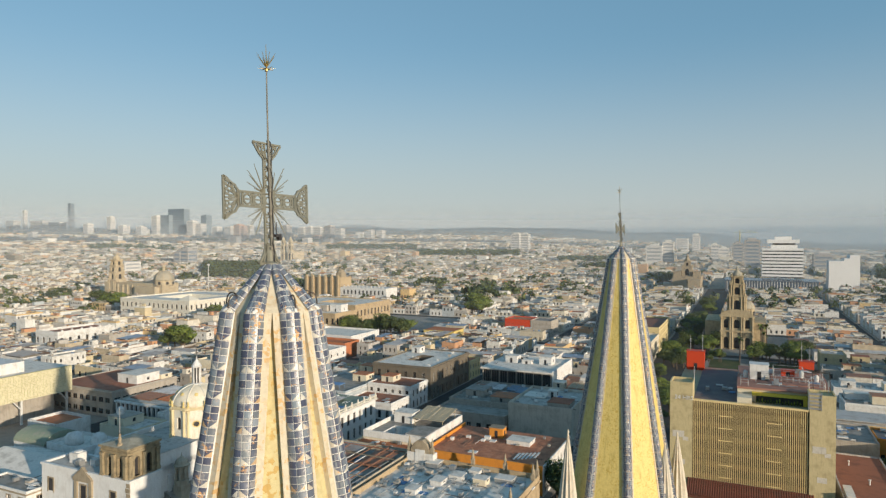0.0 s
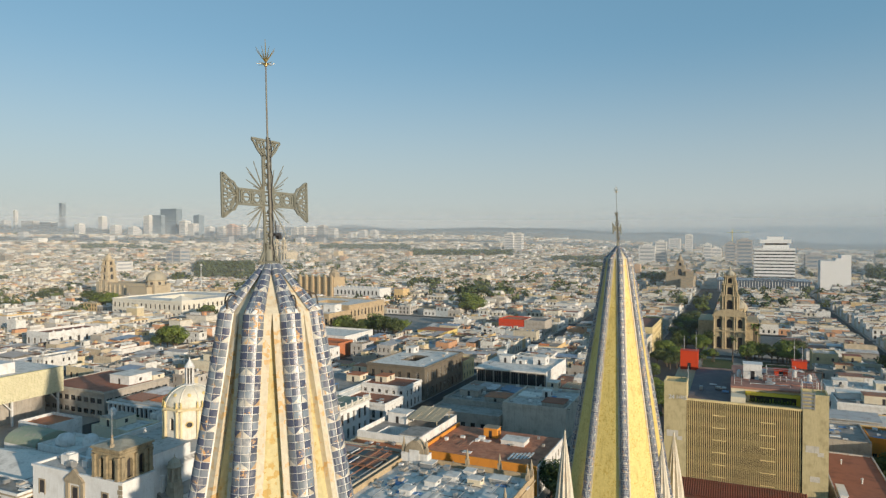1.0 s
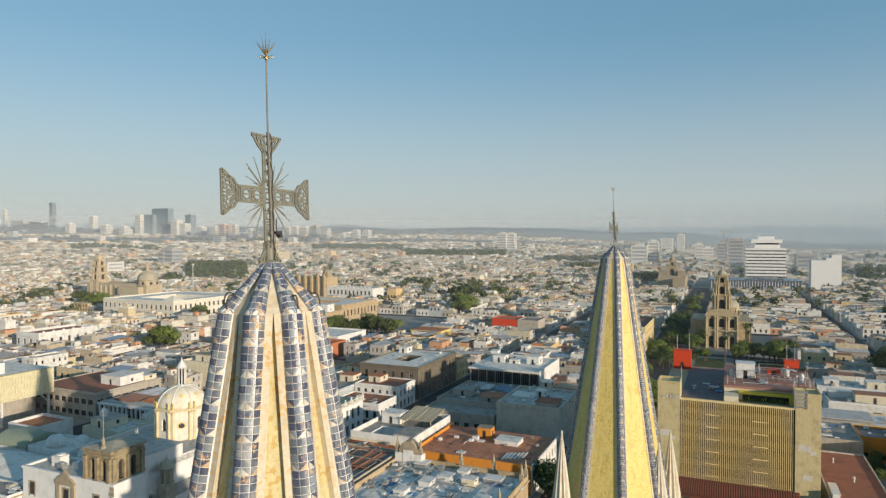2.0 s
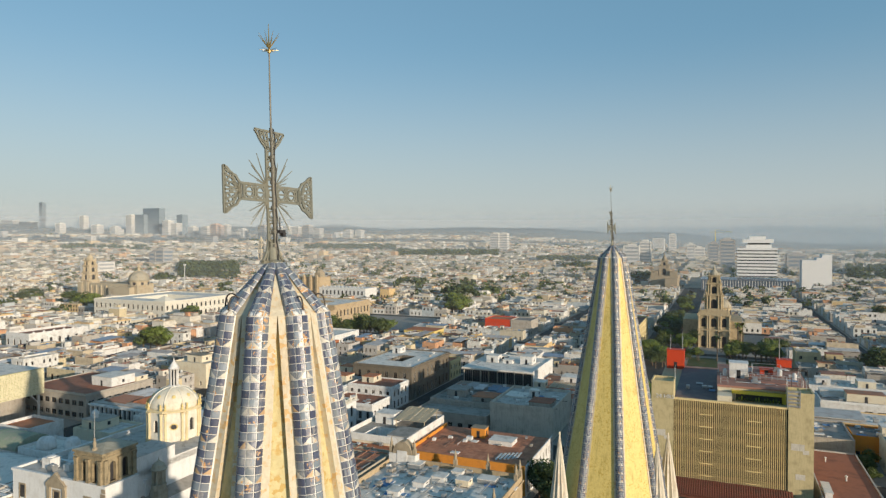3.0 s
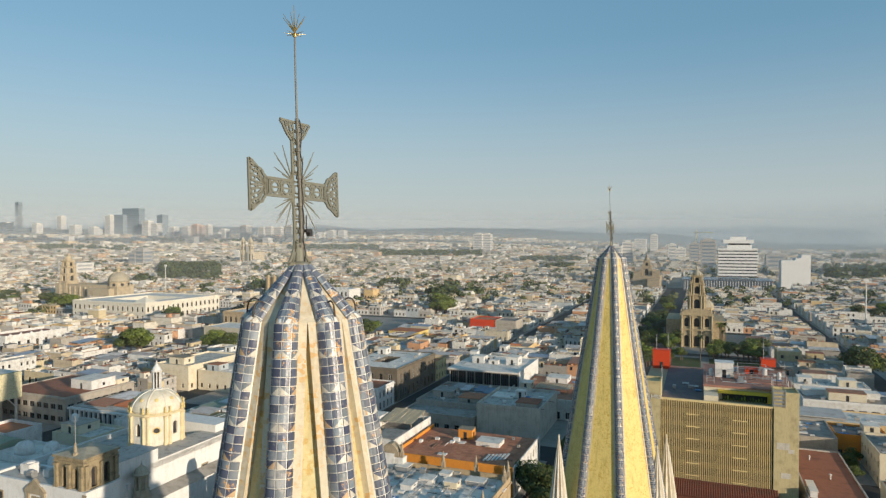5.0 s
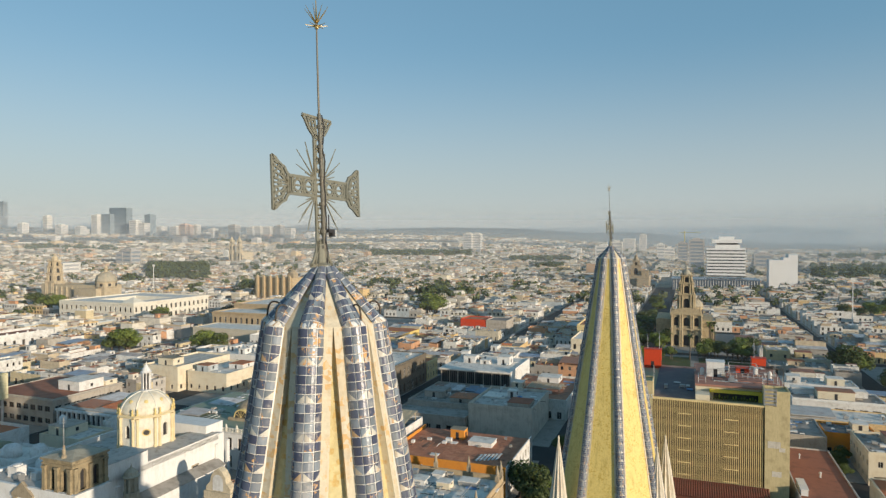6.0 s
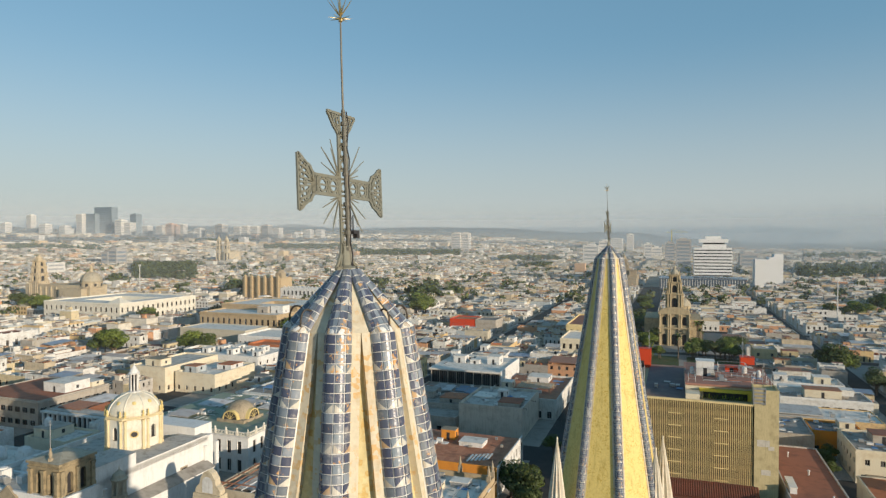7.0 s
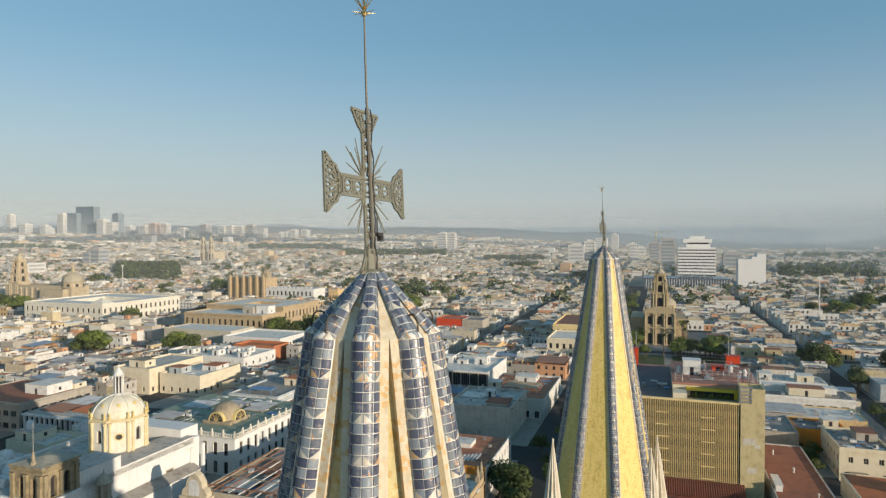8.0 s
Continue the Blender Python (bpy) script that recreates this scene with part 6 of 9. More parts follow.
for x, y in ((9.6, 11), (21.4, 11), (9.6, 20), (21.4, 20), (15.5, 11), (15.5, 20)):
    k = Mesh()
    k.box(x - 0.1, y - 0.1, 6.2, x + 0.1, y + 0.1, 8.0)
    part("pergola_post", k, "pale_wood", gb)


# ---- orange-walled house with a red tiled roof, and the block in front of it ----
def orange_house():
    rect = (-76, 151, -44, 178)
    t = building("orange_house", rect, 6.4, "orange", "red_roof", "house with an orange wall and a broad red tiled roof", "house", [], sides="", parapet=0, cornice=0)
    w, d = rect[2] - rect[0], rect[3] - rect[1]
    k = Mesh()
    k.box(0, 0, 6.4, w, 0.35, 7.3)
    k.box(0, 0.35, 6.4, 0.35, d, 7.3)
    part("parapet", k, "orange", t)
    k = Mesh()
    nx, ny = 24, 20
    for i in range(nx):
        for j in range(ny):
            x, y = 0.5 + i * (w - 1) / nx, 0.6 + j * (d - 1) / ny
            k.box(x, y, 6.45, x + (w - 1) / nx - 0.03, y + (d - 1) / ny - 0.03, 6.49 + 0.01 * ((i * 7 + j * 3) % 4), 0, False)
    tagged(part("roof_tiles", k, "red_tiles_isl", t, "square red roof tiles"), kind="stuff")
    hut(t, 11, 19, 15, 22, 6.5, 9.2, "orange", "wood")
    hut(t, 17.5, 15, 24, 20, 6.5, 7.6, "white", "white_roof", door=False)
    east = Mesh()
    holes = rows_of_holes(d, [0.6, 3.9], 1.1, 2.0, 3.0, 0.8)
    facade(east, (w + 0.3, 0), (0, 1), d, 0, 7.4, holes, 0.2)
    east.face([(w, 0, 0), (w + 0.3, 0, 0), (w + 0.3, 0, 7.4), (w, 0, 7.4)])
    east.face([(w, 0, 7.4), (w + 0.3, 0, 7.4), (w + 0.3, d, 7.4), (w, d, 7.4)])
    part("street_wall", east, "white", t, "whitewashed street wall")
    put_windows(t, (w + 0.3, 0), (0, 1), holes, 0.2)
    for i in range(6):
        k = Mesh()
        k.box(w - 9 + i * 0.9, 4 + i * 0.5, 6.52, w - 8.5 + i * 0.9, 9 + i * 0.5, 6.7)
        part("skylight", k, "white", t)
    clutter(t, (2, 2, w - 3, d - 3), 6.5, 16, 71)
    return t


M["red_tiles_isl"] = surface("red_roof_tile_squares", [(0.52, 0.23, 0.13), (0.47, 0.20, 0.115), (0.55, 0.25, 0.145), (0.49, 0.21, 0.12)], "island", stain=(0.13, 0.07, 0.05), stain_amount=0.65, scale=0.3, fine=6)
orange_house()
wh = building("whitewashed_house", (-96, 153, -77, 178.5), 8.0, "white", "grey_roof", "whitewashed house with walled roof terraces", "house", [(0.6, 1.1, 2.2, 3.0), (4.6, 1.0, 1.8, 3.0)], parapet=1.3, cornice=0, court=(4, 4, 12, 11, 4.6))
hut(wh, 2, 14, 8, 19, 8.1, 11.0, "white", "white_roof")
hut(wh, 12.6, 1.5, 18.4, 10, 8.1, 9.2, "white", "grey_roof", door=False)
k = Mesh()
for i in range(12):
    k.bar((9.3 + i * 0.82, 12.5, 10.3 + 0.05 * (i % 3)), (9.3 + i * 0.82, 22.5, 11.7 + 0.06 * (i % 2)), 0.74, 0.1, (0, 0.14, -1))
for x, y, z in ((9.3, 13.2, 10.3), (18.2, 13.2, 10.3), (9.3, 21.8, 11.5), (18.2, 21.8, 11.5)):
    k.box(x - 0.08, y - 0.08, 8, x + 0.08, y + 0.08, z)
part("plank_canopy", k, "pale_wood", wh, "weathered plank canopy")
wh = building("terracotta_house", (-96, 143, -77, 152.6), 7.0, "cream", "terracotta", "low house with cream walls and a terracotta roof", "house", [(0.6, 1.1, 2.2, 3.0)], parapet=0.6, cornice=0)
clutter(wh, (1, 1, 17, 8), 7.1, 8, 41)


def stone_church_block():
    rect = (-74, 106, -41.5, 140)
    t = building("parapet_block", rect, 8.2, "sandstone", "white_roof", "stone-walled block with a cluttered grey roof and carved parapet", "building",
                 [(1.0, 1.3, 2.8, 4.0)], parapet=1.2, cornice=0.3)
    w, d = rect[2] - rect[0], rect[3] - rect[1]
    for x, y, a, b, h, m in ((12, 20, 2.6, 3.5, 1.9, "white"), (20, 25, 3, 2.6, 2.0, "cream"), (6, 30, 3, 3, 1.8, "galv"), (14, 25.5, 3, 3, 1.4, "white"), (26, 14, 3, 5, 1.6, "white"), (24, 28, 4, 3, 1.5, "galv"), (9, 14, 2.5, 3, 1.6, "white"), (17, 30, 2.4, 2.4, 1.5, "white")):
        hut(t, x, y, x + a, y + b, 8.25, 8.25 + h * 0.65, m, "white_roof", door=False)
    clutter(t, (1, 4, w - 2, d - 2), 8.25, 170, 51)
    for i in range(5):
        k = Mesh()
        x = 5 + i * 5.5
        k.tube([(x, 6, 8.25), (x, 6, 8.8), (x, 31, 8.8), (x, 31, 8.25)], 0.12, 6)
        part("duct", k, "galv", t)
    pin = Mesh()
    pin.box(-0.4, -0.4, 0, 0.4, 0.4, 1.3)
    pin.lathe([(0.5, 1.3), (0.5, 1.5), (0.32, 1.6), (0.36, 2.2), (0.2, 2.9), (0.06, 3.7), (0, 3.8)], 8)
    pin = pin.data("stone_finial", mats_of("stone"))
    for x, y in ((w - 0.3, 1), (w - 0.3, 15), (w - 0.3, 30), (w - 0.3, d - 1), (w - 8, d - 0.4), (w - 16, d - 0.4)):
        part("stone_finial", pin, None, t, "", pose(x, y, 9.4))
    # old belfry gable with a white niche
    k = Mesh()
    gx, gy = 0.2, 31.4
    k.box(gx, gy, 8.25, gx + 7, gy + 2.2, 11.0, 0)
    out = [(gx + 1.0, 11.0), (gx + 1.1, 12.0), (gx + 1.8, 13.2), (gx + 2.9, 14.0), (gx + 4.1, 14.0), (gx + 5.2, 13.2), (gx + 5.9, 12.0), (gx + 6.0, 11.0)]
    n = len(out)
    k.shape([(x, gy, z) for x, z in out] + [(x, gy + 2.2, z) for x, z in out], [tuple(range(n)), tuple(range(2 * n - 1, n - 1, -1))] + [(i, n + i, n + i + 1, i + 1) for i in range(n - 1)], 1)
    k.box(gx + 2.2, gy - 0.12, 8.6, gx + 4.8, gy + 0.02, 11.8, 0)
    part("belfry_gable", k, ["white", "stone"], t, "curved stone gable with a whitewashed foot")
    for x in (gx + 0.2, gx + 6.3):
        part("stone_finial", pin, None, t, "", pose(x + 0.2, gy + 0.6, 11.0))
    return t


stone_church_block()


# ---- low house under rusted roof beams, with an old curved gable ----
def beam_house():
    t = building("beam_roofed_house", (-96, 113, -75, 142.5), 8.2, "stone_plain", "grey_roof", "low old house under rows of rusted roof beams", "house", [(0.6, 1.1, 2.4, 3.6)], parapet=1.4, cornice=0.1)
    br = random.Random(4)
    for i in range(10):
        k = Mesh()
        x, q = 0.9 + i * 2.1, br.uniform(-0.5, 0.5)
        k.bar((x, 0.3, 9.6 + br.uniform(-0.2, 0.2)), (x + q, br.choice([20.0, 26.0, 29.2]), 9.7 + br.uniform(-0.2, 0.2)), 0.16, 0.2, (1, 0, 0))
        part("beam", k, br.choice(["rust", "rust", "white", "galv"]), t)
    for i in range(5):
        k = Mesh()
        y = 2 + i * 6.1 + br.uniform(-1, 1)
        k.box(0.3, y, 9.87, 20.7, y + 0.2, 10.05)
        part("purlin", k, "wood" if i % 2 else "rust", t)
    for i, (x, y, a, b) in enumerate(((3, 3, 6, 7), (11, 5, 7, 6), (5, 14, 5, 8), (13, 17, 6, 9), (2, 23, 7, 5))):
        k = Mesh()
        ribbed_sheet(k, x, y, x + a, y + b, 9.0 + 0.1 * i, 9.2 + 0.1 * i)
        part("loose_sheet", k, "sheet_roof", t)
    clutter(t, (1, 1, 19, 28), 8.25, 30, 88)
    k = Mesh()
    out = [(0, 6.0), (0, 11.2), (0.5, 11.9), (1.0, 12.2), (1.2, 13.4), (2.0, 14.6), (3.0, 15.2), (4.0, 14.6), (4.8, 13.4), (5.0, 12.2), (5.5, 11.9), (6.0, 11.2), (6.0, 6.0)]
    n = len(out)
    k.shape([(x, -5, z) for x, z in out] + [(x, -3.4, z) for x, z in out], [tuple(range(n)), tuple(range(2 * n - 1, n - 1, -1))] + [(i, n + i, n + i + 1, i + 1) for i in range(n - 1)], 0)
    arch = [(1.7, 10.6)] + [(3.0 - 1.3 * math.cos(math.pi * i / 8), 12.6 + 1.3 * math.sin(math.pi * i / 8)) for i in range(9)] + [(4.3, 10.6)]
    k.face([(x, -5.05, z) for x, z in arch], 1)
    k.box(-0.3, -5.4, 0, 6.3, -3.0, 10.4, 0)
    part("curved_gable", k, ["pale_stone", "white"], t, "old curved stone gable with a white niche")
    low = Mesh()
    low.box(6.4, -7, 0, 21, -0.4, 7.4)
    part("annexe", low, "concrete", t)
    return t


M["pale_stone"] = surface("pale_weathered_stone", [(0.62, 0.53, 0.38)], stain=(0.30, 0.24, 0.16), stain_amount=0.7, scale=0.8, streaks=0.5)
M["stone_plain"] = surface("worn_tan_plaster", [(0.50, 0.44, 0.34)], stain=(0.26, 0.21, 0.15), stain_amount=0.7, streaks=0.5)
M["rust"] = surface("rusted_red_steel", [(0.36, 0.17, 0.10)], stain=(0.18, 0.1, 0.07), stain_amount=0.6, scale=1.2)
beam_house()


# ---- west side: lattice-fronted building, market roof, colonnade ----
def lattice_building():
    t = thing("lattice_building", grid_pose(-242, 118.5, 0.17), "pale building wrapped in a pierced cream lattice screen", "building")
    w, d, z0, z1 = 24.0, 34.0, 8.5, 16.5
    k = Mesh()
    k.box(0, 0, z0, w, d, z1 + 0.6, 0, True)
    part("wall", k, "olive_wall", t)
    k = Mesh()
    k.face([(0.2, 0.2, z1 + 0.65), (w - 0.2, 0.2, z1 + 0.65), (w - 0.2, d - 0.2, z1 + 0.65), (0.2, d - 0.2, z1 + 0.65)])
    part("roof", k, "white_roof", t)
    k = Mesh()
    k.box(2, 4, z1 + 0.6, w - 4, d - 14, z1 + 4.2)
    part("upper_hall", k, "white", t)
    r = random.Random(8)
    for side in ("E", "S"):
        width = d if side == "E" else w
        k = Mesh()
        cols, rows = int(width / 0.5), 16
        cw, ch = width / cols, (z1 + 0.4 - z0) / rows
        for i in range(cols + 1):
            x = i * cw
            k.bar(*(((w + 0.35, x, z0), (w + 0.35, x, z1 + 0.4)) if side == "E" else ((x, -0.35, z0), (x, -0.35, z1 + 0.4))), 0.26, 0.08, (1, 0, 0) if side == "E" else (0, 1, 0))
        for j in range(rows + 1):
            z = z0 + j * ch
            k.bar(*(((w + 0.37, 0, z), (w + 0.37, width, z)) if side == "E" else ((0, -0.37, z), (width, -0.37, z))), 0.24, 0.08, (1, 0, 0) if side == "E" else (0, 1, 0))
        for i in range(cols):
            for j in range(rows):
                if r.random() < 0.3:
                    a, b = i * cw + 0.1, (i + 1) * cw - 0.1
                    c, dd = z0 + j * ch + 0.1, z0 + (j + 1) * ch - 0.1
                    if side == "E":
                        k.box(w + 0.32, a, c, w + 0.40, b, dd)
                    else:
                        k.box(a, -0.40, c, b, -0.32, dd)
        tagged(part("lattice_screen", k, "lattice", t, "pierced cream lattice screen"), kind="stuff")
    for x, y in ((w - 1, 1), (w - 1, d - 1), (w - 1, d / 2), (1, 1), (1, d - 1)):
        k = Mesh()
        k.box(x - 0.3, y - 0.3, 0, x + 0.3, y + 0.3, z0)
        k.bar((x, y, z0 - 3.5), (x, y - 3.0, z0), 0.3, 0.3, (1, 0, 0))
        part("column", k, "white", t)
    k = Mesh()
    k.box(3, 3, 0, w - 5, d - 3, z0)
    part("ground_floor", k, "concrete", t)
    return t


M["olive_wall"] = surface("olive_render", [(0.36, 0.34, 0.15)], stain=(0.2, 0.18, 0.1), stain_amount=0.5)
M["lattice"] = surface("cream_lattice_panels", [(0.76, 0.69, 0.45)], stain=(0.45, 0.38, 0.22), stain_amount=0.3)
lattice_building()
mk = building("market_hall", (-231, 154, -198.5, 182), 9.0, "concrete", "red_roof", "long hall with a broad dull red roof and ribbon windows", "hall", [(1.0, 2.4, 1.8, 3.4), (5.0, 2.4, 1.8, 3.4)], parapet=0.4, cornice=0.5)
hut(mk, 20, 12, 30, 22, 9.1, 12.2, "white", "white_roof")
hut(mk, 22, 22, 31, 27, 9.1, 10.8, "cream", "white_roof")
rd = building("terracotta_roofed_house", (-197.4, 124, -184, 135), 6.5, "white", "terracotta", "white house with a terracotta roof terrace", "house", [(1.0, 1.1, 2.0, 3.2)], parapet=0.9, cornice=0)


def colonnade():
    rect = (-195, 153.5, -169, 176)
    t = building("colonnaded_hall", rect, 7.0, "concrete", "pale_sheet", "low hall with a row of pale columns under a flat roof", "hall", [], sides="", parapet=0.3, cornice=0.3)
    w = rect[2] - rect[0]
    for i in range(13):
        k = Mesh()
        k.box(0.5 + i * (w - 1) / 12 - 0.35, -1.1, 0, 0.5 + i * (w - 1) / 12 + 0.35, -0.5, 6.4)
        part("column", k, "white", t)
    k = Mesh()
    k.box(-0.4, -1.3, 6.4, w + 0.4, 0, 7.0)
    part("beam", k, "white", t)
    # dark sheet imitating the shade behind the columns
    k = Mesh()
    k.box(0, -0.02, 0, w, 0.0, 6.4)
    part("shade_wall", k, "dark", t)
    for i, (x, y, a, b) in enumerate(((2, 3, 10, 8), (13, 5, 11, 7), (3, 12, 9, 9), (14, 13, 10, 8))):
        k = Mesh()
        ribbed_sheet(k, x, y, x + a, y + b, 7.4 + 0.1 * i, 7.7 + 0.1 * i)
        part("roof_sheet", k, "terracotta" if i % 2 else "sheet_roof", t)
    return t


colonnade()
th = building("tank_house", (-174.5, 131, -159.5, 142.5), 6.4, "cream", "roof", "cream house with a white water drum on its roof", "house", [(0.8, 1.1, 1.8, 3.2)], parapet=0.7, cornice=0)
hut(th, 1, 2, 8, 9, 6.5, 9.0, "cream", "concrete")
k = Mesh()
k.lathe([(0.9, 9.1), (1.0, 9.3), (1.0, 11.0), (0.5, 11.5), (0, 11.6)], 14, (3.5, 4.5))
part("water_drum", k, "white", th, smooth=False)
wa = building("white_flats", (-195.5, 212, -176, 238), 7.4, "cream", "white_roof", "cream flats with pale roof terraces and small rooms", "flats", [(1.0, 1.2, 1.8, 4.0)], parapet=0.8, cornice=0)
hut(wa, 2, 3, 8, 9, 7.5, 10.0, "wall", "roof")
hut(wa, 11, 12, 18, 20, 7.5, 9.6, "white", "terracotta")
clutter(wa, (1, 1, 17, 24), 7.5, 12, 95)
wa = building("white_flats", (-215, 208, -197, 240), 9.5, "cream", "roof", "cream flats with blank end wall and flat roofs", "flats", [(1.0, 1.2, 1.8, 4.0)], parapet=0.8, cornice=0)
hut(wa, 4, 4, 12, 10, 9.6, 12.4, "cream", "wood")
wa = building("white_flats", (-213, 243, -178, 268), 9.0, "white", "white_roof", "white flats with many small windows and roof rooms", "flats", [(2.6, 1.2, 1.5, 7.4), (5.8, 1.2, 1.5, 5.2)], parapet=0.7, cornice=0)
for i in range(7):
    hut(wa, 1.5 + i * 4.6, 4 + (i % 3) * 5, 5 + i * 4.6, 9 + (i % 3) * 5, 9.1, 11.2 + 0.3 * (i % 2), "white", "white_roof")
bw = building("white_town_hall", (-366, 235, -347, 271), 9.0, "white", "roof", "long white building with gabled parapet and dark windows", "building", [(3.5, 1.6, 3.2, 5.2)], parapet=1.4, cornice=0.3)
for i in range(6):
    k = Mesh()
    y = 2 + i * 5.9
    k.shape([(18.7, y, 10.4), (19, y, 10.4), (19, y + 1.6, 10.4), (18.7, y + 1.6, 10.4), (18.7, y + 0.8, 11.4), (19, y + 0.8, 11.4)], [(1, 2, 5), (3, 0, 4), (0, 1, 5, 4), (2, 3, 4, 5)])
    part("merlon", k, "white", bw)


# ---- golden stone palace, blank hall and buttressed church ----
sp = building("golden_stone_palace", (-297, 346, -238, 372), 13.8, "sandstone", "white_roof", "golden stone palace with rows of arched windows", "palace", [(1.0, 1.8, 4.0, 4.2), (7.4, 1.8, 3.8, 4.2)], parapet=0.8, cornice=0.5, trim="sandstone")
hut(sp, 36, 12, 44, 20, 13.9, 18.0, "concrete", "white_roof")
hut(sp, 45, 14, 54, 22, 13.9, 18.6, "white", "white_roof")
sp = building("golden_stone_palace", (-302, 374, -241, 422), 16.5, "sandstone", "white_roof", "large golden stone palace round a courtyard under white roofs", "palace", [(2.0, 1.8, 4.2, 4.6), (9.0, 1.8, 4.2, 4.6)], parapet=0.8, cornice=0.5, court=(20, 14, 42, 34, 4.0), trim="sandstone")
M["stone_light"] = surface("pale_cut_stone", [(0.55, 0.50, 0.40)], stain=(0.35, 0.3, 0.22), stain_amount=0.6, scale=0.3, streaks=0.5)
building("blank_stone_hall", (-279, 308, -233, 330), 9.6, "stone_light", "white_roof", "pale blank-walled stone hall with a flat roof", "hall", [], sides="", parapet=0.5, cornice=0)
building("white_roof_house", (-232, 300, -196, 330), 8.0, "white", "white_roof", "white house with terracotta gables in front", "house", [(4.0, 1.2, 1.6, 3.0)], parapet=1.0, cornice=0)
building("terracotta_gabled_house", (-214, 284.8, -190, 299), 6.5, "terracotta", "terracotta", "terracotta-red house with plain gables", "house", [], sides="", parapet=1.2, cornice=0)


def buttressed_church():
    t = thing("buttressed_church", grid_pose(-408, 538, 0), "golden stone church side with deep buttresses and a stub tower", "church")
    k = Mesh()
    k.box(0, 0, 0, 44, 20, 24.5)
    part("wall", k, "sandstone", t)
    for i in range(6):
        k = Mesh()
        k.box(3 + i * 7.6, -2.2, 0, 5 + i * 7.6, 0, 25.5)
        k.shape([(3 + i * 7.6, -2.2, 25.5), (5 + i * 7.6, -2.2, 25.5), (5 + i * 7.6, 0, 25.5), (3 + i * 7.6, 0, 25.5), (4 + i * 7.6, -1, 27.5)], [(0, 1, 4), (1, 2, 4), (2, 3, 4), (3, 0, 4)])
        part("buttress", k, "sandstone", t)
    k = Mesh()
    k.box(37, 2, 24.5, 44, 10, 29)
    k.lathe([(4.2, 29), (4.0, 30), (2.5, 32), (0, 33)], 8, (40.5, 6))
    part("stub_tower", k, "stone", t)
    k = Mesh()
    k.box(44, 0, 0, 96, 22, 15)
    part("white_wing", k, "white", t)
    for i in range(11):
        q = Mesh()
        x = 47 + i * 4.4
        q.shape([(x, -0.05, 15), (x + 3, -0.05, 15), (x + 1.5, -0.05, 17.4), (x, 0.5, 15), (x + 3, 0.5, 15), (x + 1.5, 0.5, 17.4)], [(0, 1, 2), (5, 4, 3), (0, 2, 5, 3), (1, 4, 5, 2)])
        part("gable", q, "white", t)
        q = Mesh()
        q.box(x + 0.7, -0.06, 8.5, x + 2.3, 0.02, 12.5)
        part("window", q, "dark", t)
    return t


buttressed_church()


# ---- long white arcaded hospital with a domed church behind ----
hp = building("arcaded_hospital", (-464, 368, -388, 448), 13.6, "cream_white", "white_roof", "long white two-storey hospital with rows of dark windows", "hospital", [(0.8, 2.0, 4.0, 5.0), (7.6, 1.8, 3.6, 5.0)], parapet=0.9, cornice=0.4, court=(16, 22, 58, 60, 3.0), trim="cream_white")
k = Mesh()
k.box(62, 2, 13.6, 74, 13, 14.6)
k.shape([(62, 2, 14.6), (74, 2, 14.6), (74, 13, 14.6), (62, 13, 14.6), (68, 7.5, 18.4)], [(0, 1, 4), (1, 2, 4), (2, 3, 4), (3, 0, 4)])
part("corner_pavilion", k, "cream_white", hp)


def tower_tiers(t, cx, cy, tiers, mat, columns=True, name="tower_tier"):
    """Square tiers with arched openings and corner columns: (half width, foot, head)."""
    for hw, z0, z1 in tiers:
        k = Mesh()
        for (ox, oy), u in SIDES.values():
            o = (cx - hw + ox * 2 * hw, cy - hw + oy * 2 * hw)
            arched_panel(k, o, u, 2 * hw, z0, z1 - 0.6, hw * 0.72, (z1 - z0) * 0.66, (z1 - z0) * 0.08, 0.8)
        k.rim(cx - hw - 0.5, cy - hw - 0.5, z1 - 0.6, cx + hw + 0.5, cy + hw + 0.5, z1, hw * 0.6)
        k.face([(cx - hw, cy - hw, z1 - 0.05), (cx + hw, cy - hw, z1 - 0.05), (cx + hw, cy + hw, z1 - 0.05), (cx - hw, cy + hw, z1 - 0.05)])
        p = part(name, k, [mat, "dark"], t)
        if columns:
            for i in (-1, 1):
                for j in (-1, 1):
                    for a, b in ((1.03, 0.84), (0.84, 1.03), (1.03, 0.5), (0.5, 1.03)):
                        q = Mesh()
                        r = hw * 0.10
                        q.lathe([(r * 1.4, z0), (r * 1.4, z0 + 0.4), (r, z0 + 0.5), (r * 0.9, z1 - 1.1), (r * 1.4, z1 - 0.8), (r * 1.4, z1 - 0.6)], 8, (cx + i * hw * a, cy + j * hw * b))
                        part("column", q, mat, p)
        for i in (-1, 1):
            for j in (-1, 1):
                q = Mesh()
                q.lathe([(hw * 0.12, z1), (hw * 0.12, z1 + 0.5), (hw * 0.06, z1 + 0.7), (hw * 0.09, z1 + 1.2), (0, z1 + 2.0)], 6, (cx + i * hw * 0.9, cy + j * hw * 0.9))
                part("urn", q, mat, p)


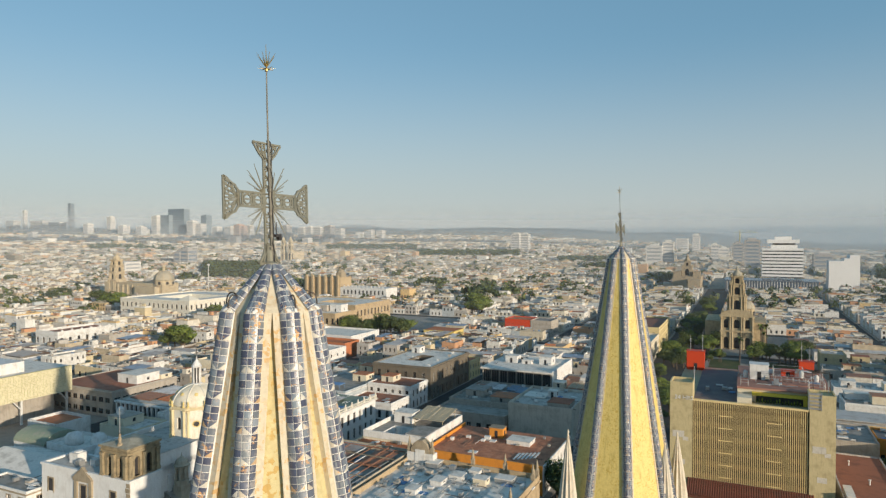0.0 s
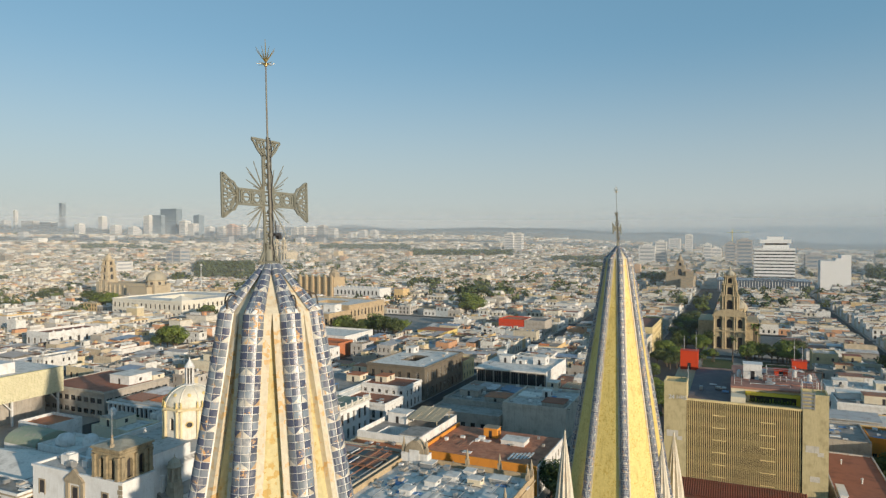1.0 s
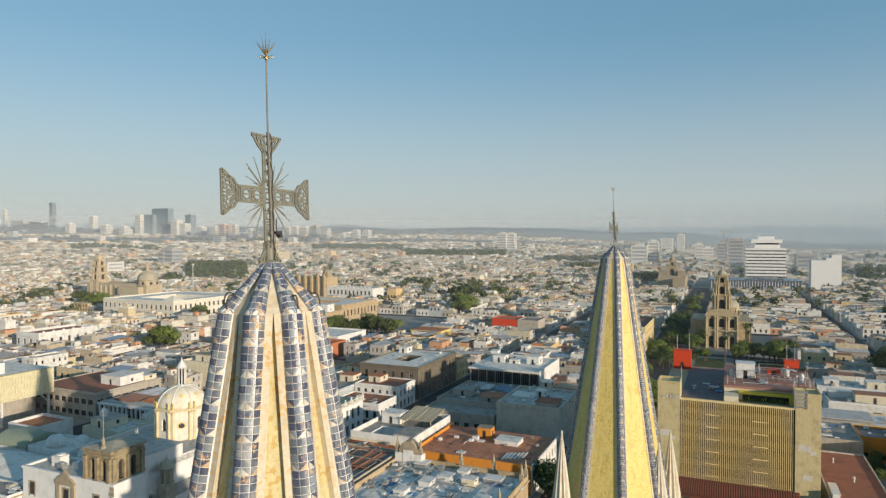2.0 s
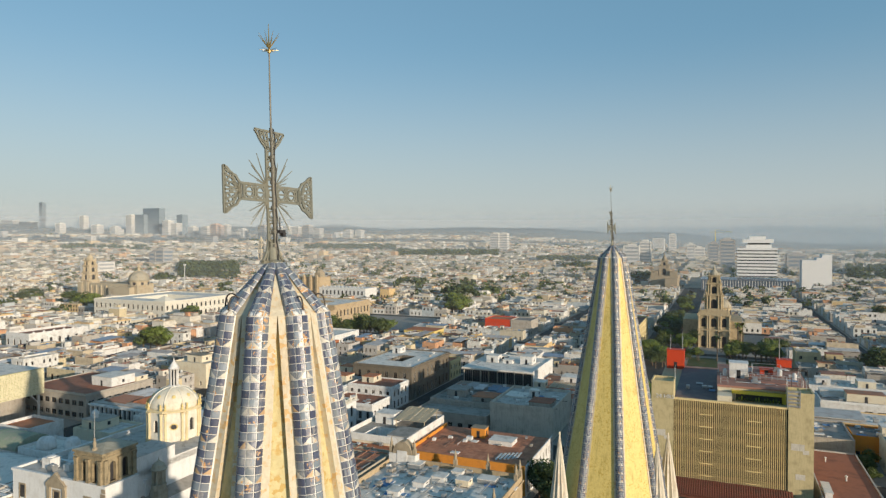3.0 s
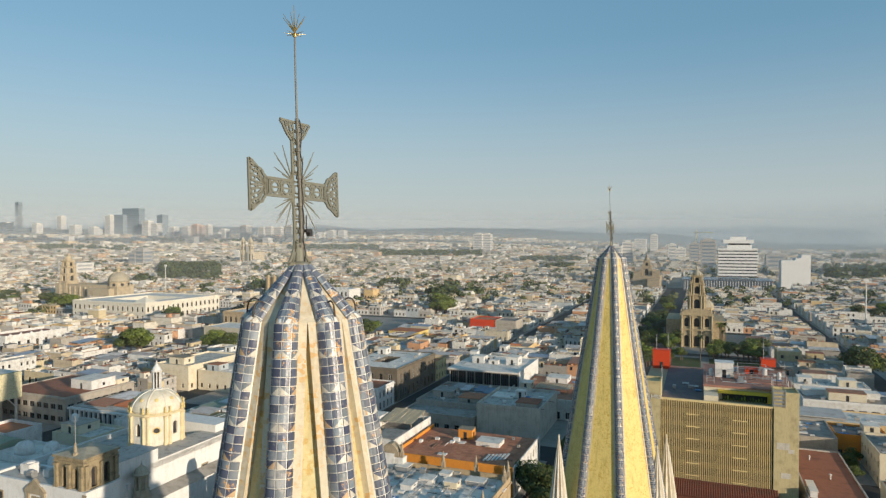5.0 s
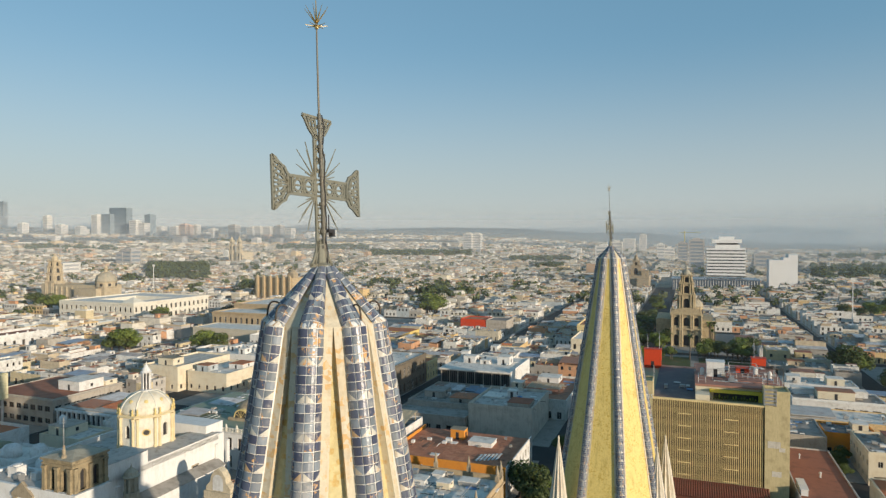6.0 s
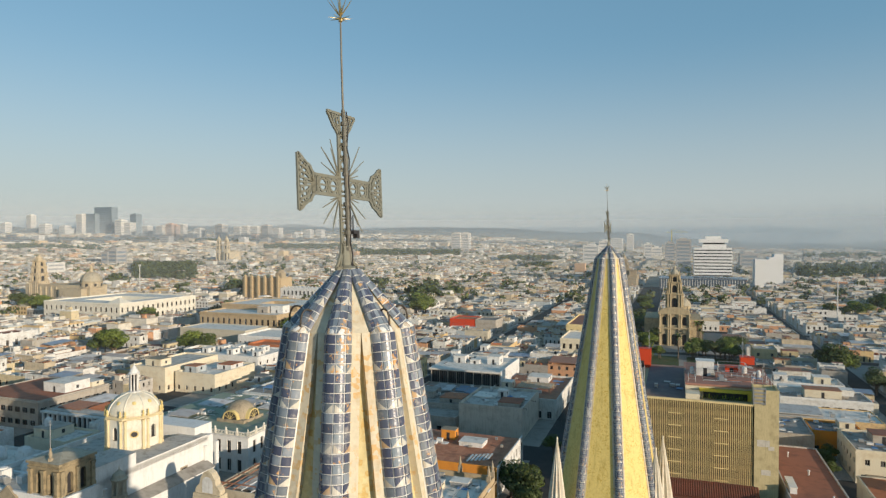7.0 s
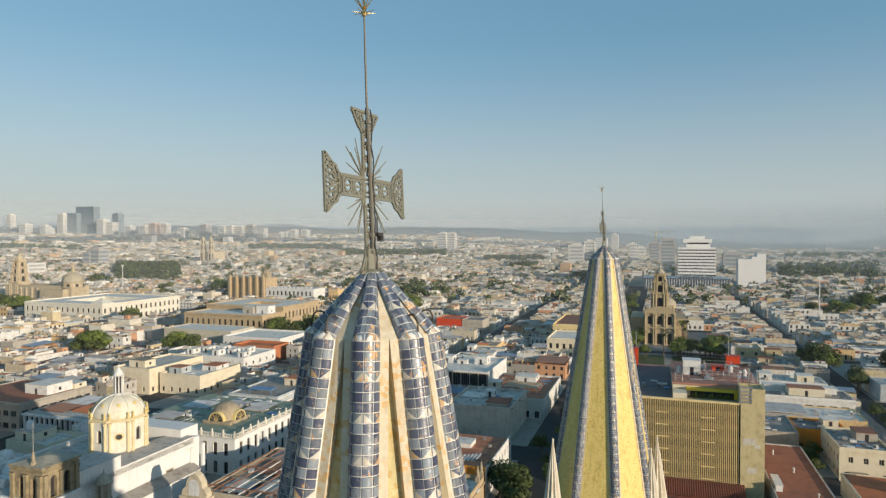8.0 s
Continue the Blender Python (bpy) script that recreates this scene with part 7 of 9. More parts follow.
def dome_on(t, cx, cy, r, z0, drum, mat, lantern=True, squash=1.0):
    k = Mesh()
    k.lathe([(r * 1.04, z0), (r, z0 + 0.2), (r, z0 + drum - 0.4), (r * 1.08, z0 + drum - 0.2), (r * 1.08, z0 + drum)], 16, (cx, cy))
    d = part("drum", k, mat, t)
    for i in range(8):
        a = 2 * math.pi * (i + 0.5) / 8
        q = Mesh()
        q.box(-r * 0.13, -0.12, z0 + drum * 0.2, r * 0.13, 0.15, z0 + drum * 0.75)
        part("window", q, "dark", d, "", pose(cx + r * math.cos(a), cy + r * math.sin(a), 0, 0, 0, math.degrees(a) + 90))
    k = Mesh()
    prof = [(r * math.cos(radians(th)), z0 + drum + r * squash * math.sin(radians(th))) for th in range(0, 86, 8)]
    k.lathe(prof, 24, (cx, cy))
    dome = part("dome", k, "old_dome", t, smooth=True)
    for i in range(8):
        a = 2 * math.pi * i / 8
        k = Mesh()
        k.tube([(cx + q * math.cos(a), cy + q * math.sin(a), z) for q, z in prof], r * 0.03, 5)
        part("rib", k, mat, dome)
    if lantern:
        z = z0 + drum + r * squash
        k = Mesh()
        k.lathe([(r * 0.16, z - 0.3), (r * 0.16, z + r * 0.35), (r * 0.22, z + r * 0.4), (r * 0.12, z + r * 0.55), (0, z + r * 0.75)], 8, (cx, cy))
        part("lantern", k, mat, t)


M["old_gold"] = surface("dusty_gold_stone", [(0.54, 0.45, 0.31)], stain=(0.25, 0.19, 0.12), stain_amount=0.7, scale=0.3, streaks=0.5)


def golden_church():
    t = thing("golden_domed_church", grid_pose(-609.0, 464, 0), "golden stone church with a tiered bell tower and ribbed dome", "church")
    k = Mesh()
    k.box(0, 0, 0, 84, 20, 17)
    k.rim(0, 0, 17, 84, 20, 18, 0.6)
    k.box(52, -6, 0, 80, 0, 15)
    for i in range(9):
        k.box(20 + i * 7, -1.2, 0, 21.6 + i * 7, 0, 15.5)
    part("nave", k, "old_gold", t)
    tower_tiers(t, 11, 6, [(6.2, 0, 20), (5.2, 20, 28), (4.7, 28, 35), (4.0, 35, 41)], "old_gold")
    k = Mesh()
    k.lathe([(3.4, 41), (3.2, 42), (3.3, 43), (2.2, 45), (0.5, 46.5), (0, 47.5)], 8, (11, 6))
    part("tower_cap", k, "old_gold", t)
    dome_on(t, 77.2, 8, 9.6, 16, 5, "old_gold")
    return t


golden_church()


# ---- ornate stone church on the avenue ----
M["carved_stone"] = surface("carved_gold_grey_stone", [(0.47, 0.38, 0.24)], stain=(0.17, 0.13, 0.08), stain_amount=0.7, scale=0.5, fine=3, relief=0.6, streaks=0.5)


def ornate_church():
    t = thing("ornate_stone_church", grid_pose(-13.2, 400, 0), "ornate grey-gold stone church with a columned front and tall tower", "church")
    w = 18.0
    k = Mesh()
    k.box(0.5, 2.4, 0, w - 0.5, 14, 20.5)
    k.box(w - 0.5, 8, 0, w + 6, 40, 15)
    k.box(-8, 10, 0, 0.5, 44, 15)
    k.box(0.5, 14, 0, w - 0.5, 60, 16)
    part("nave", k, "carved_stone", t)
    front = Mesh()
    for i, (a, b) in enumerate(((1.0, 6.0), (6.0, 12.0), (12.0, 17.0))):
        for z0, z1 in ((0.3, 10.0), (11.0, 18.6)):
            arched_panel(front, (a, 1.0), (1, 0), b - a, z0, z1, 2.3 if i != 1 else 2.9, 6.4 if z0 < 5 else 5.0, 0.4 if z0 < 5 else 1.2, 0.9)
    front.box(0.2, 0.4, 10.0, w - 0.2, 1.5, 11.0)
    front.box(0.0, 0.2, 18.6, w, 1.5, 19.6)
    fr = part("front", front, ["carved_stone", "dark"], t, "columned stone front with deep arches")
    for x in (0.9, 5.5, 6.6, 11.4, 12.5, 17.1):
        for z0, z1 in ((0.2, 10.0), (11.0, 18.6)):
            q = Mesh()
            q.lathe([(0.62, z0), (0.62, z0 + 0.8), (0.48, z0 + 1.0), (0.42, z1 - 1.0), (0.62, z1 - 0.5), (0.62, z1)], 10, (x, 0.6))
            part("column", q, "carved_stone", fr)
    q = Mesh()
    n = 12
    arc = [(w / 2 - 8.5 * math.cos(math.pi * i / n), 19.6 + 3.2 * math.sin(math.pi * i / n)) for i in range(n + 1)]
    q.shape([(x, 0.4, z) for x, z in arc] + [(x, 1.6, z) for x, z in arc], [tuple(range(n + 1))] + [(i, n + 1 + i, n + 2 + i, i + 1) for i in range(n)])
    part("pediment", q, "carved_stone", t)
    tower_tiers(t, 9, 8, [(4.5, 20.5, 30.5), (3.7, 30.5, 37.0), (2.9, 37.0, 41.5)], "carved_stone")
    for x in (1.6, 16.4):
        q = Mesh()
        q.lathe([(0.9, 19.6), (0.9, 20.6), (0.6, 20.9), (0.65, 21.8), (0.35, 22.6), (0, 23.6)], 8, (x, 2.4))
        part("corner_turret", q, "carved_stone", t)
    k = Mesh()
    k.lathe([(2.4, 41.5), (2.6, 42.0), (2.4, 42.8), (1.5, 43.9), (0.7, 44.6), (0.6, 45.4), (0.8, 45.6), (0.3, 46.6), (0, 47.6)], 12, (9, 8))
    part("tower_cap", k, "old_dome", t)
    dome_on(t, 13.5, 24, 4.9, 16, 5.5, "carved_stone")
    return t


ornate_church()


def far_church():
    t = thing("twin_towered_church", grid_pose(-80, 830, 0), "brown stone church with an unfinished spired tower", "church")
    k = Mesh()
    k.box(0, 0, 0, 32, 46, 18)
    k.box(18, -10, 0, 32, 0, 15)
    part("nave", k, "stone", t)
    tower_tiers(t, 5, 5, [(4.2, 0, 24)], "stone", False)
    tower_tiers(t, 27, 5, [(4.2, 0, 24)], "stone", False)
    tower_tiers(t, 16, 10, [(6.0, 18, 30), (4.0, 30, 36)], "stone", False)
    k = Mesh()
    k.lathe([(3.8, 36), (3.0, 38), (1.2, 42), (0.0, 46)], 8, (16, 10))
    part("tower_cap", k, "stone", t)
    return t


far_church()


# ---- white office building with dark ribbon windows, and the blank slab beside the street ----
M["slab_white"] = surface("clean_white_render", [(0.80, 0.79, 0.77)], stain=(0.62, 0.60, 0.56), stain_amount=0.3, scale=0.08)


def striped_office():
    t = thing("striped_office_building", grid_pose(18, 870, 0), "white office building with dark ribbon windows and roof blocks", "office building")
    w, d = 44.0, 30.0
    k = Mesh()
    k.box(0.6, 0.6, 17, w - 0.6, d - 0.6, 51)
    part("glazing", k, "dark_glass", t)
    for i in range(9):
        z = 18 + i * 3.9
        k = Mesh()
        k.box(0, 0, z, w, d, z + 2.55)
        part("storey_band", k, "slab_white", t)
    k = Mesh()
    k.box(10, 6, 51, 38, 24, 56, 0)
    k.box(6, 4, 58, 40, 26, 62.5, 0)
    k.box(12, 8, 56, 36, 22, 58, 1)
    k.box(14, 10, 62.5, 32, 20, 66, 0)
    part("roof_block", k, ["slab_white", "dark"], t)
    k = Mesh()
    k.box(-40, -20, 0, 58, 34, 13, 0)
    k.box(-41, -21, 13, 59, 35, 14.2, 0)
    for i in range(32):
        k.box(-38 + i * 3, -20.4, 2, -37.4 + i * 3, -20, 13, 1)
    part("podium", k, ["blue_grey_glass", "white"], t, "low glazed podium")
    return t


M["dark_glass"] = surface("dark_ribbon_glass", [(0.035, 0.04, 0.045)], stain=(0.1, 0.1, 0.1), stain_amount=0.3, rough=0.2, spec=0.5, relief=0)
M["blue_grey_glass"] = surface("blue_grey_glass", [(0.10, 0.13, 0.17)], stain=(0.2, 0.22, 0.25), stain_amount=0.4, rough=0.25, spec=0.5, relief=0)
striped_office()


def blank_slab():
    t = thing("blank_white_slab", grid_pose(93, 920, 0), "blank white slab building with a stepped top", "building")
    k = Mesh()
    k.box(0, 0, 0, 16, 26, 36.5)
    k.box(16, 0, 0, 22, 26, 39.5)
    k.box(22, 0, 0, 32.5, 26, 43.5)
    part("wall", k, "slab_white", t)
    k = Mesh()
    for i in range(8):
        for j in range(3):
            k.box(32.45, 3 + j * 7, 4 + i * 4.6, 32.6, 6.5 + j * 7, 6.4 + i * 4.6)
    part("windows", k, "dark", t)
    return t


blank_slab()


# ---- skyline ----
def high_rise(x, y, w, d, h, mat, label, floors=None, crown=0.0, group="skyline towers"):
    """A tower with storey bands; the place is in world metres."""
    z = ground_z(x, y)
    t = thing("high_rise", pose(x, y, z - 1, 0, 0, -TURN), label, "high-rise", group)
    k = Mesh()
    k.box(-w / 2 + 0.4, -d / 2 + 0.4, 0, w / 2 - 0.4, d / 2 - 0.4, h - 0.5)
    part("core", k, "sky_mid" if mat == "sky_white" else "sky_glass", t)
    n = floors or min(14, max(3, int(h / 7)))
    band = Mesh()
    band.box(-w / 2, -d / 2, -h / n * 0.30, w / 2, d / 2, h / n * 0.2)
    band = band.data("storey_band", mats_of(mat))
    for i in range(n + 1):
        part("storey_band", band, None, t, "", pose(0, 0, i * h / n))
    k = Mesh()
    for s in (-1, 1):
        for q in (-1, 1):
            k.box(s * w / 2 - (w * 0.09 if s > 0 else 0), q * d / 2 - (d * 0.09 if q > 0 else 0), 0, s * w / 2 + (0 if s > 0 else w * 0.09), q * d / 2 + (0 if q > 0 else d * 0.09), h)
    part("corner_piers", k, mat, t)
    if crown:
        k = Mesh()
        k.box(-w * 0.25, -d * 0.25, h, w * 0.25, d * 0.25, h + crown)
        part("roof_room", k, mat, t)
    return t


# the haze of distance is put into this glass colour
M["sky_glass"] = surface("haze_tinted_glass", [(0.22, 0.27, 0.32)], stain=(0.3, 0.33, 0.36), stain_amount=0.3, rough=0.3, relief=0)
M["sky_mid"] = surface("pale_window_strip", [(0.40, 0.41, 0.42)], stain=(0.3, 0.31, 0.32), stain_amount=0.3, rough=0.4, relief=0)
# dark towers, lightened: distance haze is part of the cladding colour
M["sky_dark"] = surface("haze_lightened_cladding", [(0.27, 0.33, 0.37)], stain=(0.32, 0.37, 0.40), stain_amount=0.3, rough=0.4, relief=0)
M["sky_white"] = surface("pale_tower_render", [(0.70, 0.68, 0.64)], stain=(0.5, 0.48, 0.45), stain_amount=0.3, relief=0)
M["sky_pink"] = surface("salmon_tower_render", [(0.60, 0.44, 0.36)], stain=(0.5, 0.42, 0.36), stain_amount=0.3, relief=0)
M["sky_grey"] = surface("grey_tower_render", [(0.45, 0.43, 0.41)], stain=(0.3, 0.3, 0.3), stain_amount=0.3, relief=0)
FOCAL = 1145.0 / 1568.0


def on_skyline(px, dist):
    """World place at a share of the opening view's width (0 left, 1 right) and a distance ahead."""
    head = radians(0.94)
    a = math.atan((px - 0.5) / FOCAL) + head
    return dist * math.sin(a) / math.cos(a - head), dist * math.cos(a) / math.cos(a - head)


SKYLINE = [  # share of the view, distance, width, height over the ground, finish, wording
    (0.0285, 3300, 16, 118, "sky_white", "pale slender tower on the hazy skyline"), (0.0805, 4000, 26, 190, "sky_dark", "tall slim grey tower on the hazy skyline"),
    (0.1255, 3000, 26, 95, "sky_white", "white apartment tower on the skyline"), (0.1775, 3000, 34, 105, "sky_white", "pale tower beside dark glass towers"),
    (0.1890, 3000, 56, 110, "sky_dark", "dark grey glass tower block on the skyline"), (0.2020, 3000, 98, 145, "sky_dark", "broad dark blue glass tower block"),
    (0.2175, 2900, 36, 82, "sky_white", "white apartment tower beside dark glass"), (0.2330, 3000, 34, 112, "sky_dark", "slim dark glass tower on the skyline"),
    (0.2260, 2900, 40, 70, "sky_white", "low pale apartment tower on the skyline"), (0.0450, 3100, 90, 62, "sky_white", "broad pale block on the skyline"), (0.0650, 3000, 80, 58, "sky_white", "broad pale block on the skyline"),
    (0.0150, 3100, 60, 60, "sky_white", "broad pale block on the skyline"), (0.2700, 2700, 30, 74, "sky_pink", "salmon apartment tower on the skyline"), (0.2750, 2700, 22, 66, "sky_pink", "salmon apartment tower on the skyline"),
    (0.2820, 2750, 26, 70, "sky_white", "pale apartment tower on the skyline"), (0.2600, 2700, 32, 62, "sky_white", "pale apartment tower on the skyline"), (0.3230, 2700, 34, 72, "sky_grey", "grey apartment tower on the skyline"),
    (0.3420, 2750, 30, 62, "sky_white", "pale apartment tower on the skyline"), (0.3500, 2750, 34, 66, "sky_white", "pale apartment tower on the skyline"), (0.3600, 2750, 38, 64, "sky_white", "pale apartment tower on the skyline"),
    (0.3720, 2750, 32, 72, "sky_grey", "grey apartment tower on the skyline"), (0.3830, 2900, 40, 54, "sky_white", "pale apartment tower on the skyline"), (0.4180, 2900, 30, 44, "sky_white", "low pale apartment tower on the skyline"), (0.4300, 2900, 30, 44, "sky_white", "low pale apartment tower on the skyline"),
    (0.1000, 2900, 30, 56, "sky_white", "low pale apartment tower on the skyline"), (0.1400, 2900, 36, 52, "sky_white", "low pale apartment tower on the skyline"), (0.1600, 2800, 30, 50, "sky_white", "low pale apartment tower on the skyline"), (0.2450, 2800, 30, 56, "sky_white", "low pale apartment tower on the skyline"), (0.3000, 2800, 30, 50, "sky_white", "low pale apartment tower on the skyline"),
    (0.5830, 2100, 28, 58, "sky_white", "white twin apartment towers in the city"), (0.5930, 2100, 26, 58, "sky_white", "white twin apartment towers in the city"),
    (0.7390, 1500, 36, 44, "sky_white", "white gridded apartment block"), (0.7545, 1500, 24, 54, "sky_white", "white gridded apartment tower"),
    (0.8490, 1350, 30, 62, "sky_grey", "grey-brown apartment tower under a crane"), (0.8330, 1500, 22, 52, "sky_grey", "dull brown tower block on the plain"), (0.8070, 1700, 20, 44, "sky_white", "white block among low city houses"), (0.8170, 1700, 26, 34, "sky_white", "white block among low city houses"),
    (0.7860, 2300, 24, 62, "sky_white", "pale tower on the hazy plain"), (0.7700, 2300, 40, 46, "sky_white", "pale block on the hazy plain"), (0.9290, 1250, 34, 33, "sky_grey", "grey block behind the striped office"),
    (0.2120, 1400, 28, 34, "sky_grey", "dark apartment block among low houses"), (0.2030, 1400, 18, 28, "sky_grey", "dark apartment block among low houses"), (0.1400, 1150, 44, 20, "sky_white", "white block among low houses")]
for px, dist, w, h, mat, label in SKYLINE:
    x, y = on_skyline(px, dist)
    high_rise(x, y, w, min(w, 34), h * (0.84 if dist > 2500 else 0.95), mat, label, crown=5 if w < 40 else 0)

low_rng = random.Random(19)
for i in range(46):
    px = low_rng.choice([low_rng.uniform(0.0, 0.42), low_rng.uniform(0.0, 0.42), low_rng.uniform(0.6, 1.15)])
    dist = low_rng.uniform(2300, 3400)
    x, y = on_skyline(px, dist)
    high_rise(x, y, low_rng.uniform(16, 40), low_rng.uniform(14, 26), low_rng.uniform(12, 30), low_rng.choice(["sky_white", "sky_white", "sky_pink", "sky_grey"]), "small hazy block among the far houses", 4, low_rng.choice([0, 3]), "small far blocks")



def white_church():
    x, y = on_skyline(0.324, 1500)
    t = thing("white_church", pose(x, y, ground_z(x, y) - 1, 0, 0, -TURN), "pale twin-towered church standing over the far houses", "church")
    k = Mesh()
    k.box(-13, 0, 0, 13, 46, 24)
    k.rim(-13, 0, 24, 13, 46, 25.4, 0.8)
    part("nave", k, "pale_stone", t)
    for cx in (-10.5, 10.5):
        tower_tiers(t, cx, 0, [(5.0, 0, 30), (4.4, 30, 43), (3.6, 43, 52)], "pale_stone", False)
        k = Mesh()
        k.lathe([(3.6, 52), (3.7, 53), (3.0, 56), (1.2, 59), (0.4, 61), (0, 64)], 8, (cx, 0))
        part("tower_cap", k, "pale_stone", t)


white_church()
crane = thing("tower_crane", pose(*on_skyline(0.835, 1500), 0, 0, 0, -60), "slim yellow tower crane over a tower block", "crane")
k = Mesh()
k.box(-0.5, -0.5, 0, 0.5, 0.5, 84)
part("mast", k, "yellow_paint", crane)
k = Mesh()
k.box(-14, -0.35, 79, 44, 0.35, 79.7)
k.bar((0, 0, 86), (40, 0, 80), 0.3, 0.3, (0, 1, 0))
part("jib", k, "yellow_paint", crane)
mast_pole = thing("light_mast", grid_pose(110, 553, 0), "tall pale light mast over low houses", "light mast")
k = Mesh()
k.tube([(0, 0, 0), (0, 0, 33)], 0.5, 8, end_radius=0.3)
part("pole", k, "white", mast_pole)
k = Mesh()
k.box(-1.6, -0.4, 32, 1.6, 0.4, 34)
part("lamp_head", k, "white", mast_pole)
copy_thing(mast_pole, grid_pose(-560, 560, 0))

# red and yellow landmark houses in the middle distance
building("red_shop", (-143, 402, -126, 420), 9.5, "red_paint", "terracotta", "bright orange-red building with a plain wall", "shop", [], sides="", parapet=0.6, cornice=0)
building("blue_grey_shop", (-125.5, 402, -112, 420), 9.5, "concrete", "roof", "grey-blue building beside the red one", "shop", [(1, 1.4, 2, 3.4)], parapet=0.6, cornice=0)
M["yellow_house"] = surface("yellow_house_paint", [(0.74, 0.56, 0.20)], stain=(0.5, 0.35, 0.15), stain_amount=0.4)
building("yellow_house", (-178, 353, -158, 368), 7.0, "yellow_house", "terracotta", "yellow house with an orange tiled roof", "house", [(1.0, 1.3, 2.0, 3.4)], parapet=0, cornice=0.3)
building("cream_corner_house", (-60, 338, -42.5, 369), 10.0, "cream", "white_roof", "cream corner house with balconies on the avenue", "house", [(1.0, 1.4, 2.6, 3.4), (5.4, 1.4, 2.6, 3.4)], parapet=0.8, cornice=0.3)
building("yellow_corner_house", (-62, 370, -42.5, 424), 13.0, "pale_yellow", "roof", "tall yellow corner house with balconies on the avenue", "house", [(1.0, 1.4, 2.6, 3.4), (5.0, 1.4, 2.6, 3.4), (8.6, 1.4, 2.4, 3.4)], parapet=1.0, cornice=0.4)


M["lawn"] = surface("park_lawn", [(0.07, 0.09, 0.03)], stain=(0.16, 0.13, 0.07), stain_amount=0.7, scale=0.15, fine=2)
# ---- trees ----
def leaf_cloud(mesh, centre, radii, count, size, r):
    cx, cy, cz = centre
    for _ in range(count):
        while True:
            p = Vector((r.uniform(-1, 1), r.uniform(-1, 1), r.uniform(-1, 1)))
            if 0.35 < p.length < 1:
                break
        q = p.length ** 0.3 / p.length
        c = Vector((cx + p.x * q * radii[0], cy + p.y * q * radii[1], cz + p.z * q * radii[2]))
        nrm = (p.normalized() + Vector((r.uniform(-1, 1), r.uniform(-1, 1), r.uniform(-0.3, 1.2))) * 0.8).normalized()
        a = nrm.orthogonal().normalized()
        b = nrm.cross(a)
        ang = r.uniform(0, 6.28)
        a, b = a * math.cos(ang) + b * math.sin(ang), b * math.cos(ang) - a * math.sin(ang)
        s = size * r.uniform(0.6, 1.3)
        mesh.face([c - a * s, c - b * s * 0.55, c + a * s, c + b * s * 0.55])


def tree_meshes(seed, h, spread, leaves):
    r = random.Random(seed)
    trunk = Mesh()
    fork = h * 0.32
    trunk.tube([(0, 0, -0.3), (0.05, 0.02, fork * 0.5), (0.0, 0.1, fork)], 0.28 * h / 8, 8, end_radius=0.18 * h / 8)
    crown = Mesh()
    lobes = r.randint(8, 11)
    for i in range(lobes):
        a = 2 * math.pi * i / lobes * 1.62 + r.uniform(-0.4, 0.4)
        rad = spread * r.uniform(0.25, 0.72) if i else 0
        c = (rad * math.cos(a), rad * math.sin(a), h * r.uniform(0.5, 0.85) if i else h * 0.82)
        trunk.tube([(0, 0.1, fork - 0.1), (c[0] * 0.45, c[1] * 0.45 + 0.05, (fork + c[2]) / 2 + 0.2), c], 0.11 * h / 8, 5, end_radius=0.03)
        q = spread * r.uniform(0.34, 0.52)
        leaf_cloud(crown, c, (q, q, q * 0.72), leaves // lobes, 0.34 * h / 9, r)
    return trunk.data("trunk", mats_of("bark")), crown.data("crown", mats_of("leaf"))


TREE_KINDS = [tree_meshes(s, h, sp, n) for s, h, sp, n in ((1, 10, 5.5, 1500), (2, 12, 6.5, 1700), (3, 8.5, 4.6, 1200), (4, 11, 5.0, 1500))]
tree_rng = random.Random(77)


def tree(e, n, scale=1.0, label="leafy green street tree with an uneven crown", group="street trees"):
    trunk, crown = TREE_KINDS[tree_rng.randrange(4)]
    t = thing("tree", grid_pose(e, n, 0.1, tree_rng.uniform(0, 360)) @ Matrix.Scale(scale * tree_rng.uniform(0.85, 1.15), 4), label, "tree", group)
    part("trunk", trunk, None, t)
    part("crown", crown, None, t)


